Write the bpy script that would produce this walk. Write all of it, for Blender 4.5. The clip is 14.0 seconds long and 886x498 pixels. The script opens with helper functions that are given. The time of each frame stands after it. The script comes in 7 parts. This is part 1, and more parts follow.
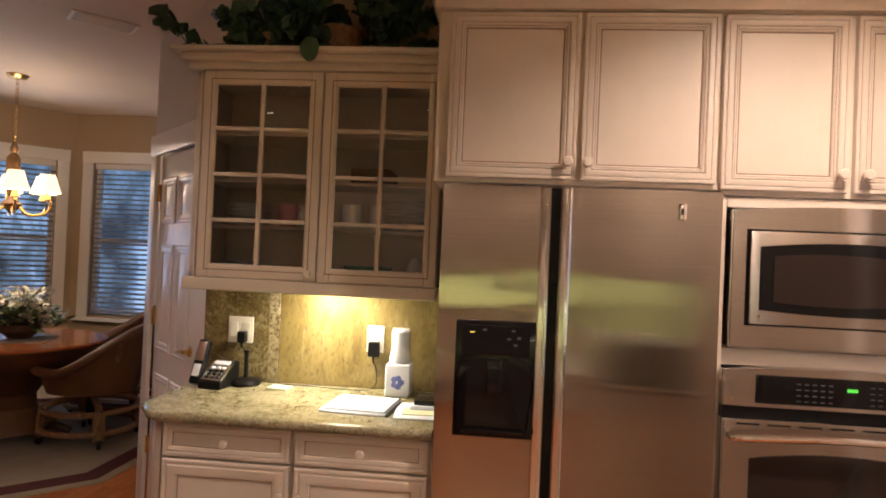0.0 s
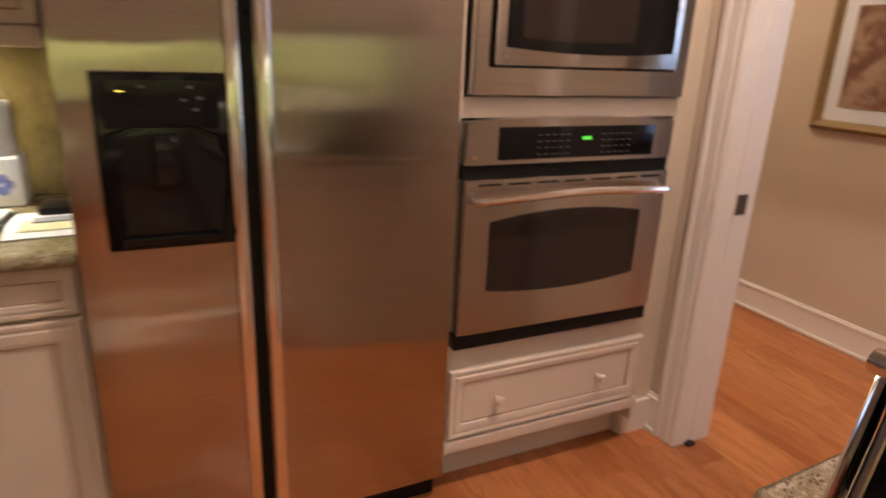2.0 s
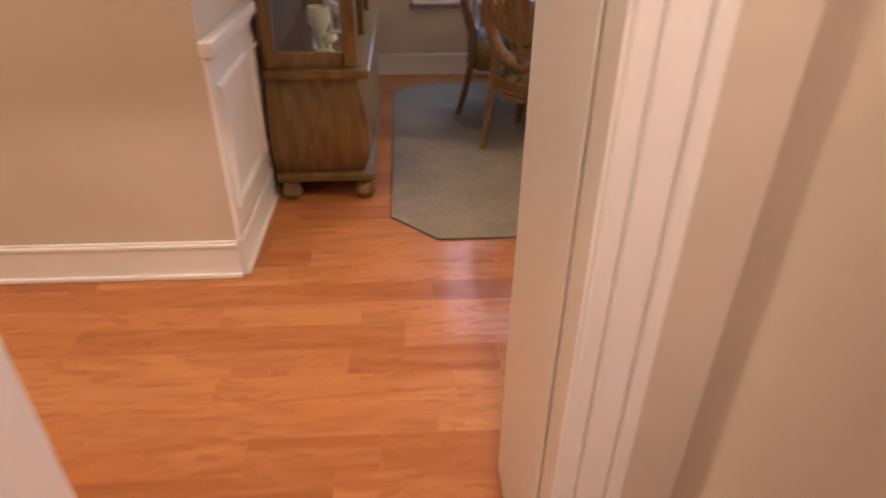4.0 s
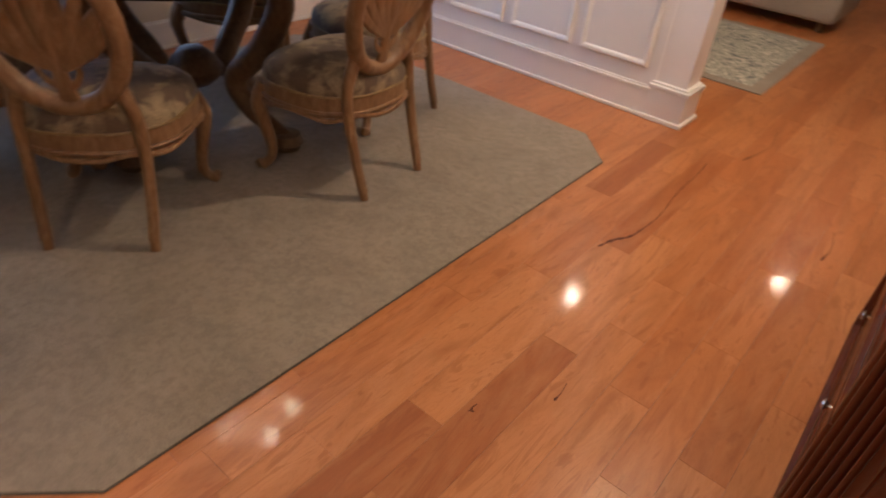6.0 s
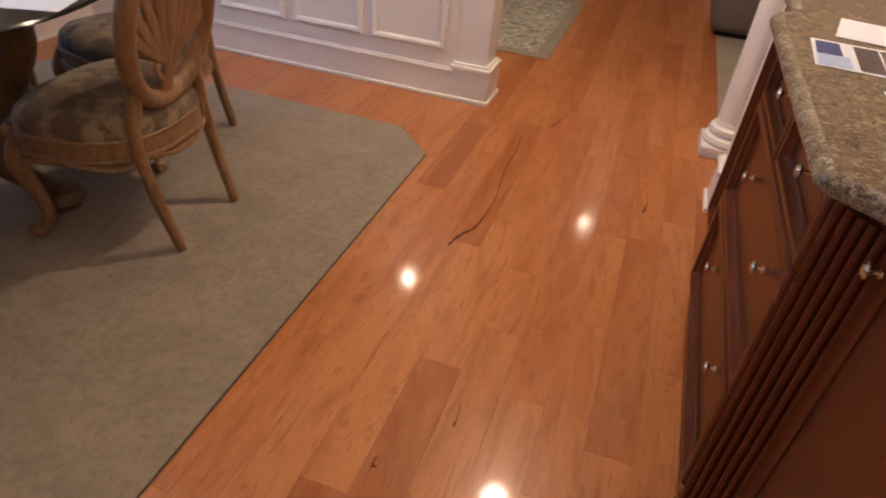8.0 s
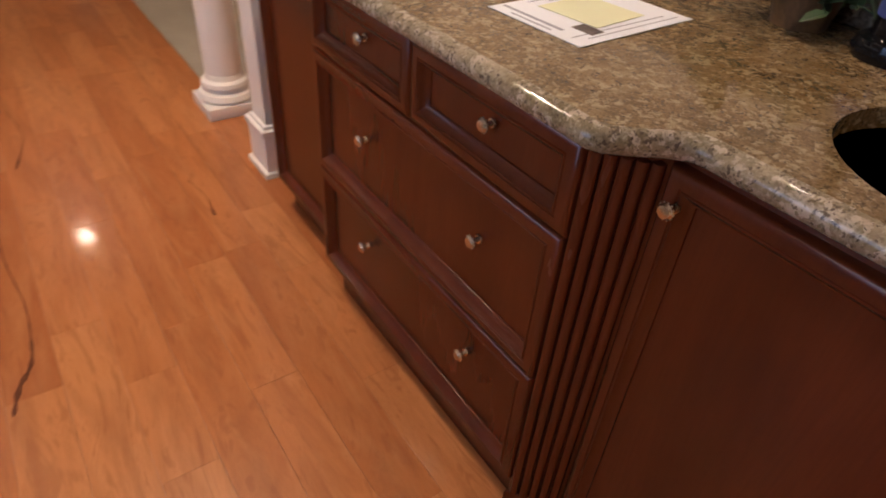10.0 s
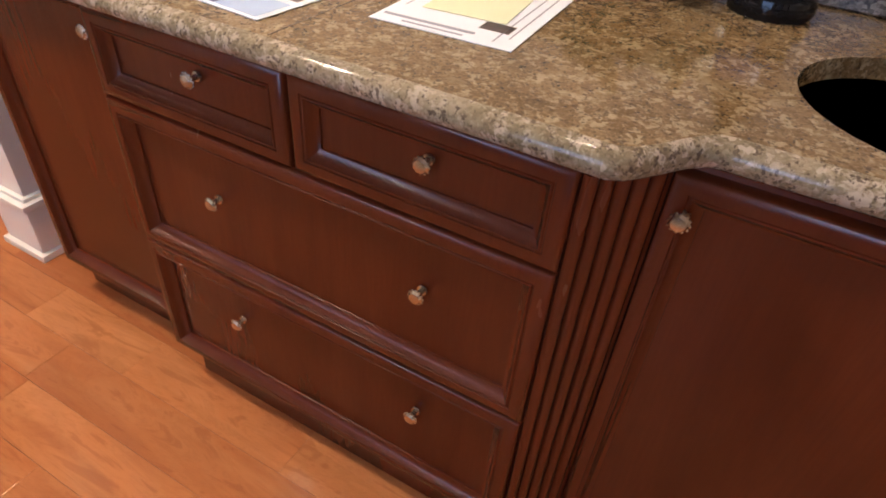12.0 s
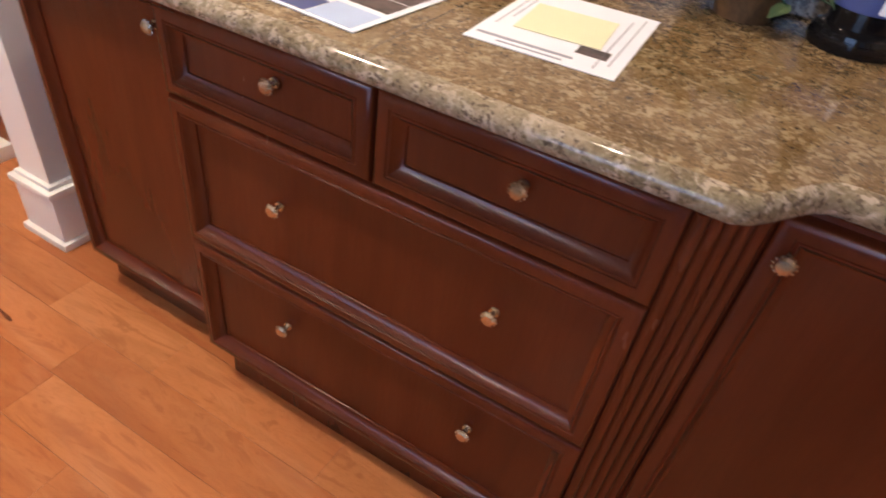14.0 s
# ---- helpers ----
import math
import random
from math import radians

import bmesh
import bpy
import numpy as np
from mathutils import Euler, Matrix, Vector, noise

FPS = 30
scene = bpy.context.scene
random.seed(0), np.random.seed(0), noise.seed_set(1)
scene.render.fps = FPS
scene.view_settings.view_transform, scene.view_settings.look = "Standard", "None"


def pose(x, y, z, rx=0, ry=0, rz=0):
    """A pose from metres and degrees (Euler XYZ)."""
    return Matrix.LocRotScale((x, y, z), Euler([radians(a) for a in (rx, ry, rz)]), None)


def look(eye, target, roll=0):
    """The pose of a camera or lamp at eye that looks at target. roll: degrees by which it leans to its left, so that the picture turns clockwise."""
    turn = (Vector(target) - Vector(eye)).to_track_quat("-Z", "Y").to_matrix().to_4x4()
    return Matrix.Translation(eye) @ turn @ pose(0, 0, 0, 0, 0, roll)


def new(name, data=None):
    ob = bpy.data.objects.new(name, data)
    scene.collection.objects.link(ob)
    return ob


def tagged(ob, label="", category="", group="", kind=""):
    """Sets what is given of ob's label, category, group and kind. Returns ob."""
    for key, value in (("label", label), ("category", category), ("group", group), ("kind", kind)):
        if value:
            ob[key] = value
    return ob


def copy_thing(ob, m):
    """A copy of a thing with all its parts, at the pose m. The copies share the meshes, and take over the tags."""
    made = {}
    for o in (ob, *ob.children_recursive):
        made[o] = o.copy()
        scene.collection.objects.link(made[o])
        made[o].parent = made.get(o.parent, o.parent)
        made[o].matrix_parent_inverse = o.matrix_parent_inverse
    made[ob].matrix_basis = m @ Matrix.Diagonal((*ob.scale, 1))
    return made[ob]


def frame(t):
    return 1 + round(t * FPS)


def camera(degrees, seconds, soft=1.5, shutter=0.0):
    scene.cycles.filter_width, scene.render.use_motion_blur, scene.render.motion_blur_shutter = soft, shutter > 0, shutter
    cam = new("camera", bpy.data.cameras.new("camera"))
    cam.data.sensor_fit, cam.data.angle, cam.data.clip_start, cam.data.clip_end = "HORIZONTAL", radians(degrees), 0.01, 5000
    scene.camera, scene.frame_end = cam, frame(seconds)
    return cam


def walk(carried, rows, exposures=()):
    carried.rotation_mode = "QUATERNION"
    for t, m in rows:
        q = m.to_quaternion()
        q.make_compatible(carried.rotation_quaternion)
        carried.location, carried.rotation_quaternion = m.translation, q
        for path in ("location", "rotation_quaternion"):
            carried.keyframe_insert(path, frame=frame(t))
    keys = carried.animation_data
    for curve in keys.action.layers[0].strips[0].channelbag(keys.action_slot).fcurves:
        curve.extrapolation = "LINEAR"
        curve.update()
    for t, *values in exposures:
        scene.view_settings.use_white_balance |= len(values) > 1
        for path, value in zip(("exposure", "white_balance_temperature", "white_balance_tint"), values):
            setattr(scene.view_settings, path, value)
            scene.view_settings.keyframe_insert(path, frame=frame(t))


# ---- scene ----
cam = camera(70.8, 14.0, soft=1.8, shutter=0.4)
PATH = [
    (0, (1.705, 1.221, 1.525), (1.524, 3.212, 1.547), 2.5),
    (0.5, (1.696, 1.229, 1.449), (1.518, 3.221, 1.445), 2.4),
    (1, (1.676, 1.299, 1.416), (1.615, 3.287, 1.203), 1.8),
    (1.5, (1.694, 1.488, 1.375), (1.971, 3.431, 0.988), 1.6),
    (2, (1.673, 1.818, 1.396), (2.495, 3.532, 0.774), 2.5),
    (2.5, (1.866, 2.079, 1.337), (3.136, 3.466, 0.656), 1.4),
    (3, (2.02, 2.337, 1.328), (3.684, 3.121, 0.542), 2.2),
    (3.2, (2.108, 2.407, 1.313), (3.842, 2.985, 0.502), 1.2),
    (5.3, (3.795, 2.800, 1.409), (5.054, 1.896, 0.146), 7.4),
    (5.5, (3.838, 2.762, 1.362), (5.046, 1.752, 0.138), 6.9),
    (6, (4.005, 2.683, 1.292), (4.979, 1.396, 0.111), 5.7),
    (6.5, (4.140, 2.634, 1.318), (4.860, 1.219, 0.103), 5.8),
    (7, (4.168, 2.614, 1.316), (4.797, 1.157, 0.099), 5.1),
    (7.5, (4.178, 2.611, 1.311), (4.750, 1.120, 0.107), 5.1),
    (8, (4.201, 2.570, 1.301), (4.653, 1.024, 0.115), 5.5),
    (8.5, (4.253, 2.469, 1.285), (4.456, 0.872, 0.098), 5.7),
    (9, (4.306, 2.344, 1.289), (4.141, 0.792, 0.038), 3.6),
    (9.2, (4.338, 2.300, 1.278), (4.003, 0.782, 0.021), 3.5),
    (11.3, (4.511, 1.777, 1.205), (3.128, 1.015, -0.023), 5.4),
    (11.5, (4.476, 1.767, 1.21), (3.112, 1.017, -0.046), 4.6),
    (12, (4.463, 1.75, 1.201), (3.07, 1.044, -0.048), 4.9),
    (12.5, (4.461, 1.731, 1.198), (3.058, 1.051, -0.054), 5.1),
    (13, (4.468, 1.714, 1.2), (3.059, 1.068, -0.064), 5.7),
    (13.5, (4.48, 1.692, 1.203), (3.054, 1.082, -0.06), 7.4),
    (14, (4.5, 1.617, 1.211), (3.091, 0.964, -0.049), 8.9),
]
walk(cam, [(t, look(eye, target, roll)) for t, eye, target, roll in PATH],
     [(0.0, -0.31, 6500, 10), (0.5, -0.28, 6500, 10), (1.0, -0.38, 6500, 10), (1.5, -0.57, 6500, 10), (2.3, -0.2, 6500, 10), (3.0, 0.10, 6500, 10), (3.2, 0.12, 6500, 10),
      (5.3, -0.08, 6200, 11), (6.5, -0.15, 6200, 11), (8.0, -0.22, 6350, 13), (9.2, -0.33, 6400, 13), (11.3, 0.38, 5850, 9), (14.0, 0.39, 5850, 9)])

# ---------- world and lights ----------
world = bpy.data.worlds.new("world")
scene.world = world
world.use_nodes = True
_wn = world.node_tree
_sky = _wn.nodes.new("ShaderNodeTexSky")
_sky.sky_type, _sky.sun_disc = "NISHITA", False
_sky.sun_elevation, _sky.sun_rotation = radians(8), radians(300)
_bg = _wn.nodes["Background"]
_bg.inputs["Strength"].default_value = 0.12
_wn.links.new(_sky.outputs[0], _bg.inputs[0])
scene.view_settings.exposure = 0.0

WARM = (1.0, 0.752, 0.525)
KWARM = (1.0, 0.765, 0.65)
CEIL = 2.75


def lamp(name, kind, at, power, colour=WARM, size=0.1, aim=None, spot=130):
    d = bpy.data.lights.new(name, kind)
    d.energy, d.color = power, colour
    if kind == "AREA":
        d.size = size
    else:
        d.shadow_soft_size = size
    if kind == "SPOT":
        d.spot_size, d.spot_blend = radians(spot), 0.6
    ob = new(name, d)
    ob.matrix_world = look(at, aim or (at[0], at[1] + 0.001, at[2] - 1))
    return ob


# ---------- materials ----------
class Mat:
    """A node material with a Principled surface and small builders."""

    def __init__(self, name, colour=(0.8, 0.8, 0.8), rough=0.5, metal=0.0, **more):
        self.m = bpy.data.materials.new(name)
        self.m.use_nodes = True
        self.t = self.m.node_tree
        self.p = self.t.nodes["Principled BSDF"]
        self.p.inputs["Base Color"].default_value = (*colour, 1)
        self.p.inputs["Roughness"].default_value = rough
        self.p.inputs["Metallic"].default_value = metal
        for k, v in more.items():
            self.p.inputs[k.replace("_", " ")].default_value = v
        self.co = None

    def n(self, kind, **sets):
        nd = self.t.nodes.new("ShaderNode" + kind)
        for k, v in sets.items():
            if k in ("operation", "blend_type", "data_type", "feature", "noise_dimensions", "wave_type", "bands_direction"):
                if k == "operation":
                    nd.operation = v
                elif k == "blend_type":
                    nd.blend_type = v
                elif k == "data_type":
                    nd.data_type = v
                elif k == "feature":
                    nd.feature = v
            else:
                nd.inputs[k.replace("_", " ")].default_value = v
        return nd

    def link(self, a, b):
        self.t.links.new(a, b)

    def coords(self, scale=(1, 1, 1), world=True):
        c = self.n("NewGeometry") if world else self.n("TexCoord")
        mp = self.n("Mapping")
        mp.inputs["Scale"].default_value = scale
        self.link(c.outputs["Position"] if world else c.outputs["Object"], mp.inputs["Vector"])
        return mp.outputs[0]

    def noise(self, scale, detail=4, rough=0.55, vec=None, dist=0.0):
        nd = self.n("TexNoise", Scale=scale, Detail=detail, Roughness=rough, Distortion=dist)
        if vec is not None:
            self.link(vec, nd.inputs["Vector"])
        return nd.outputs["Fac"]

    def ramp(self, fac, stops):
        nd = self.n("ValToRGB")
        el = nd.color_ramp.elements
        while len(el) < len(stops):
            el.new(0.5)
        for e, (pos, col) in zip(el, stops):
            e.position, e.color = pos, (*col, 1)
        self.link(fac, nd.inputs[0])
        return nd.outputs[0]

    def mix(self, fac, a, b, mode="MIX"):
        nd = self.n("Mix", data_type="RGBA", blend_type=mode)
        for sock, v in ((nd.inputs[0], fac), (nd.inputs[6], a), (nd.inputs[7], b)):
            if hasattr(v, "is_output"):
                self.link(v, sock)
            elif isinstance(v, tuple):
                sock.default_value = (*v, 1)
            else:
                sock.default_value = v
        return nd.outputs[2]

    def colour(self, out):
        self.link(out, self.p.inputs["Base Color"])

    def rough(self, fac, lo, hi):
        nd = self.n("MapRange")
        nd.inputs[3].default_value, nd.inputs[4].default_value = lo, hi
        self.link(fac, nd.inputs[0])
        self.link(nd.outputs[0], self.p.inputs["Roughness"])

    def bump(self, fac, strength=0.2, dist=0.002):
        nd = self.n("Bump", Strength=strength, Distance=dist)
        self.link(fac, nd.inputs["Height"])
        self.link(nd.outputs[0], self.p.inputs["Normal"])


def painted(name, col, rough=0.45, vary=0.06, scale=3.0, fine=90, bump=0.06):
    a = Mat(name, col, rough)
    big = a.noise(scale, 5, 0.6, a.coords())
    dark = tuple(c * (1 - vary * 2) for c in col)
    lite = tuple(min(1, c * (1 + vary)) for c in col)
    a.colour(a.ramp(big, [(0.25, dark), (0.75, lite)]))
    a.rough(a.noise(scale * 4, 3, 0.5, a.coords()), rough - 0.08, rough + 0.1)
    a.bump(a.noise(fine, 3, 0.6, a.coords()), bump, 0.002)
    return a.m


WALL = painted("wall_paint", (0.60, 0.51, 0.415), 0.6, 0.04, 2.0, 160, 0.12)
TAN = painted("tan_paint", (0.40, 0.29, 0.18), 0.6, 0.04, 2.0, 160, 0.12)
WHITE = painted("white_trim", (0.80, 0.76, 0.72), 0.32, 0.03, 2.0, 60, 0.04)
CEILM = painted("ceiling_paint", (0.66, 0.56, 0.46), 0.75, 0.04, 2.0, 200, 0.15)
PLASTIC = painted("ivory_plastic", (0.78, 0.74, 0.66), 0.3, 0.02, 8, 200, 0.01)
PAPER = painted("white_paper", (0.76, 0.80, 0.88), 0.6, 0.02, 9, 200, 0.02)
YELLOW = painted("yellow_note", (0.70, 0.72, 0.50), 0.6, 0.03, 9, 200, 0.02)
CERAMIC = painted("glazed_ceramic", (0.75, 0.73, 0.70), 0.2, 0.03, 9, 50, 0.02)
PINK = painted("pink_ceramic", (0.55, 0.25, 0.30), 0.25, 0.1, 60, 50, 0.02)
BLUE = painted("blue_print", (0.15, 0.18, 0.5), 0.4, 0.1, 40, 80, 0.02)
KEYM = painted("dim_key_print", (0.07, 0.07, 0.075), 0.4, 0.03, 9, 200, 0.01)
BLUE_PALE = painted("pale_blue_print", (0.40, 0.52, 0.75), 0.35, 0.05, 12, 200, 0.01)
INK = painted("grey_ink", (0.28, 0.30, 0.38), 0.6, 0.03, 9, 200, 0.01)
NAVY = painted("navy_ink", (0.05, 0.07, 0.22), 0.4, 0.05, 9, 200, 0.01)
PHOTO = painted("printed_photo", (0.095, 0.065, 0.060), 0.30, 0.5, 60, 200, 0.01)
BLACKP = painted("black_plastic", (0.007, 0.007, 0.0075), 0.3, 0.1, 6, 300, 0.05)
GREYP = painted("grey_fabric", (0.16, 0.135, 0.125), 0.85, 0.1, 6, 500, 0.4)
ORANGE = painted("orange_paper", (0.75, 0.22, 0.06), 0.5, 0.05, 9, 200, 0.02)
TEALG = painted("teal_glass", (0.25, 0.5, 0.45), 0.15, 0.1, 9, 90, 0.01)
WICKER = painted("wicker", (0.20, 0.11, 0.05), 0.6, 0.3, 40, 120, 0.5)


def cream_paint():
    a = Mat("cream_glazed_paint", rough=0.40)
    big = a.noise(2.2, 5, 0.6, a.coords())
    c = a.ramp(big, [(0.3, (0.60, 0.525, 0.43)), (0.7, (0.68, 0.60, 0.50))])
    streak = a.noise(5, 6, 0.7, a.coords((7, 7, 0.7)))
    c = a.mix(a.ramp(streak, [(0.58, (0, 0, 0)), (0.85, (0.22, 0.22, 0.22))]), c, (0.46, 0.37, 0.27))
    a.colour(c)
    a.rough(streak, 0.34, 0.48)
    a.bump(streak, 0.04, 0.001)
    return a.m


CREAM = cream_paint()
GLAZE = painted("brown_glaze_line", (0.27, 0.165, 0.09), 0.5, 0.15, 20, 200, 0.1)


def stainless(name, turn, lo, hi, wave, wash, tones):
    """Brushed steel; turn swings the brushing by quarter turns, wave is the slight rippling of the sheet."""
    a = Mat(name, (0.58, 0.55, 0.52), 0.25, 1.0, Anisotropic=1.0, Anisotropic_Rotation=turn)
    tg = a.n("Tangent")
    tg.direction_type, tg.axis = "RADIAL", "Z"
    a.link(tg.outputs[0], a.p.inputs["Tangent"])
    st = a.noise(5, 4, 0.6, a.coords((0.5, 0.5, 70)))
    a.colour(a.ramp(st, [(0.3, tones[0]), (0.7, tones[1])]))
    a.rough(st, lo, hi)
    a.bump(a.noise(1.0, 2, 0.5, a.coords(wash)), wave, 0.03)
    return a.m


STEEL = stainless("vertically_brushed_steel", 0.0, 0.14, 0.17, 0.24, (0.9, 0.9, 3.2), ((0.45, 0.40, 0.355), (0.52, 0.465, 0.415)))
STEEL_H = stainless("horizontally_brushed_steel", 0.25, 0.18, 0.22, 0.06, (0.6, 0.6, 2.0), ((0.48, 0.455, 0.43), (0.55, 0.525, 0.50)))
CHROME = Mat("chrome", (0.86, 0.85, 0.84), 0.13, 1.0).m
NICKEL = Mat("aged_nickel", (0.56, 0.51, 0.43), 0.24, 1.0).m
BRASS = Mat("brass", (0.75, 0.50, 0.18), 0.25, 1.0).m
BLACKP.node_tree.nodes["Principled BSDF"].inputs["Specular IOR Level"].default_value = 0.2
BLACKG = Mat("black_glass", (0.006, 0.006, 0.007), 0.08, Specular_IOR_Level=0.3).m
OVENG = Mat("dark_oven_glass", (0.020, 0.013, 0.011), 0.07).m
GREEN = Mat("green_display", (0.1, 0.8, 0.1), 0.4, Emission_Color=(0.15, 1, 0.1, 1), Emission_Strength=0.35).m
GLASS = Mat("cabinet_glass", (1, 1, 1), 0.02, Transmission_Weight=1.0, IOR=1.45).m
TINTG = Mat("dark_tinted_glass", (0.03, 0.028, 0.025), 0.15, Transmission_Weight=0.3, IOR=1.45, Specular_IOR_Level=0.06).m
TABLEG = Mat("table_glass", (0.75, 0.9, 0.85), 0.02, Transmission_Weight=1.0, IOR=1.5).m
CLEARP = Mat("clear_plastic", (0.9, 0.9, 0.95), 0.1, Transmission_Weight=0.6, IOR=1.4).m
BULB = Mat("lamp_glow", (1, 0.9, 0.7), 0.4, Emission_Color=(1, 0.80, 0.52, 1), Emission_Strength=30).m
SHADE = Mat("lit_lampshade", (0.9, 0.8, 0.62), 0.7, Emission_Color=(1, 0.78, 0.5, 1), Emission_Strength=2.0).m
LED = Mat("status_light", (0.8, 0.6, 0.1), 0.4, Emission_Color=(1, 0.7, 0.1, 1), Emission_Strength=2).m


def granite(name, cols, gloss=0.07, cloud=5.0, crystal=130.0, pale=(0.50, 0.42, 0.31), dark=(0.035, 0.026, 0.02), crisp=1.0):
    """Polished granite: cloudy ground, crisp mineral grains of two sizes, clumped pale crystals, dark flecks."""
    a = Mat(name, rough=gloss, Specular_IOR_Level=0.36)
    v = a.coords()
    warp = a.n("TexNoise", Scale=crystal * 0.6, Detail=3.0)
    a.link(v, warp.inputs["Vector"])
    sc = a.n("VectorMath", operation="SCALE")
    a.link(warp.outputs["Color"], sc.inputs[0])
    sc.inputs["Scale"].default_value = 1.1 / crystal
    wv = a.n("VectorMath", operation="ADD")
    a.link(v, wv.inputs[0])
    a.link(sc.outputs[0], wv.inputs[1])

    def grains(scale):
        nd = a.n("TexVoronoi", Scale=scale)
        a.link(wv.outputs[0], nd.inputs["Vector"])
        sep = a.n("SeparateColor")
        a.link(nd.outputs["Color"], sep.inputs[0])
        return sep.outputs

    def grey(k):
        return (k * crisp, k * crisp, k * crisp)

    def both(x, y, k):
        m = a.n("Math", operation="MULTIPLY_ADD")
        a.link(y, m.inputs[0])
        m.inputs[1].default_value = k
        a.link(x, m.inputs[2])
        return m.outputs[0]
    c = a.ramp(a.noise(cloud, 8, 0.70, v, 0.6), [(0.30, cols[0]), (0.45, cols[1]), (0.55, cols[2]), (0.70, cols[3])])
    veil = a.noise(cloud * 2.2, 7, 0.72, v, 1.0)
    c = a.mix(a.ramp(veil, [(0.52, (0, 0, 0)), (0.66, (0.55, 0.55, 0.55))]), c, tuple(x * 0.8 for x in pale))
    c = a.mix(a.ramp(veil, [(0.34, (0.5, 0.5, 0.5)), (0.46, (0, 0, 0))]), c, tuple(x * 0.75 for x in cols[0]))
    big, small = grains(crystal * 0.55), grains(crystal * 1.25)
    c = a.mix(a.ramp(small[0], [(0.0, grey(0.45)), (0.4, (0, 0, 0))]), c, tuple(x * 0.6 for x in cols[0]))
    c = a.mix(a.ramp(small[1], [(0.55, (0, 0, 0)), (1.0, grey(0.55))]), c, tuple(x * 1.15 for x in cols[3]))
    clump = a.noise(crystal * 0.13, 5, 0.7, v, 0.4)
    c = a.mix(a.ramp(both(clump, big[0], 0.30), [(0.68, (0, 0, 0)), (0.80, grey(0.75))]), c, pale)
    clot = a.noise(crystal * 0.26, 5, 0.7, wv.outputs[0])
    c = a.mix(a.ramp(both(clot, small[2], 0.34), [(0.80, (0, 0, 0)), (0.86, grey(0.80))]), c, dark)
    c = a.mix(a.ramp(small[0], [(0.968, (0, 0, 0)), (0.98, (0.7, 0.7, 0.7))]), c, dark)
    a.colour(c)
    a.rough(clot, gloss, gloss + 0.06)
    return a.m


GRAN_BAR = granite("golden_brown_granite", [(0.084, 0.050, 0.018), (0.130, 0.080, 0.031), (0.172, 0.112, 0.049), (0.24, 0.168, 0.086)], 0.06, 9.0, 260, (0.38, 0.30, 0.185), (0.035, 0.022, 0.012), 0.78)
# Bar stone again, its colour paled for the light caught on the edge.
GRAN_PALE_LIT = granite("pale_lit_granite", [(0.13, 0.10, 0.055), (0.19, 0.15, 0.09), (0.25, 0.20, 0.13), (0.30, 0.25, 0.175)], 0.07, 8.0, 250, (0.44, 0.37, 0.29), (0.055, 0.036, 0.026))
GRAN_KIT = granite("green_gold_granite", [(0.10, 0.083, 0.037), (0.21, 0.18, 0.088), (0.28, 0.25, 0.145), (0.36, 0.32, 0.21)], 0.09, 4.0, 150, (0.40, 0.355, 0.25), (0.10, 0.08, 0.042))
GRAN_DK = granite("dark_granite", [(0.03, 0.022, 0.014), (0.07, 0.05, 0.03), (0.13, 0.10, 0.07), (0.26, 0.21, 0.15)], 0.08, 5.0, 120, (0.30, 0.24, 0.17))


def splash_stone():
    a = Mat("gold_veined_stone", rough=0.25)
    v = a.coords((1, 1, 0.45))
    big = a.noise(3.0, 7, 0.68, v, 1.6)
    c = a.ramp(big, [(0.3, (0.115, 0.082, 0.026)), (0.48, (0.22, 0.165, 0.060)), (0.62, (0.28, 0.215, 0.088)), (0.75, (0.18, 0.132, 0.050))])
    vein = a.noise(14, 7, 0.75, v, 0.8)
    c = a.mix(a.ramp(vein, [(0.56, (0, 0, 0)), (0.66, (0.4, 0.4, 0.4))]), c, (0.36, 0.29, 0.15))
    drip = a.noise(26, 6, 0.75, a.coords((1, 1, 0.16)), 0.5)
    c = a.mix(a.ramp(drip, [(0.60, (0, 0, 0)), (0.68, (0.55, 0.55, 0.55))]), c, (0.42, 0.37, 0.25))
    fl = a.noise(90, 4, 0.7, v)
    c = a.mix(a.ramp(fl, [(0.54, (0, 0, 0)), (0.62, (0.6, 0.6, 0.6))]), c, (0.12, 0.09, 0.05))
    a.colour(c)
    return a.m


SPLASH = splash_stone()
SPLASHG = painted("sage_green_stone", (0.34, 0.37, 0.19), 0.3, 0.15, 5, 90, 0.03)


def wood(name, cols, rough=0.3, grain=(14, 14, 0.8), coat=0.0, scale=3.5, obj=False, spec=0.5):
    a = Mat(name, rough=rough, Coat_Weight=coat, Coat_Roughness=0.12, Specular_IOR_Level=spec)
    v = a.coords(grain, world=not obj)
    g = a.noise(scale, 8, 0.65, v, 0.7)
    c = a.ramp(g, [(0.25, cols[0]), (0.5, cols[1]), (0.78, cols[2])])
    b = a.noise(1.7, 3, 0.5, a.coords())
    c = a.mix(a.ramp(b, [(0.35, (0.28, 0.28, 0.28)), (0.7, (0, 0, 0))]), c, cols[0])
    a.colour(c)
    a.rough(g, rough - 0.06, rough + 0.1)
    a.bump(g, 0.08, 0.001)
    return a.m


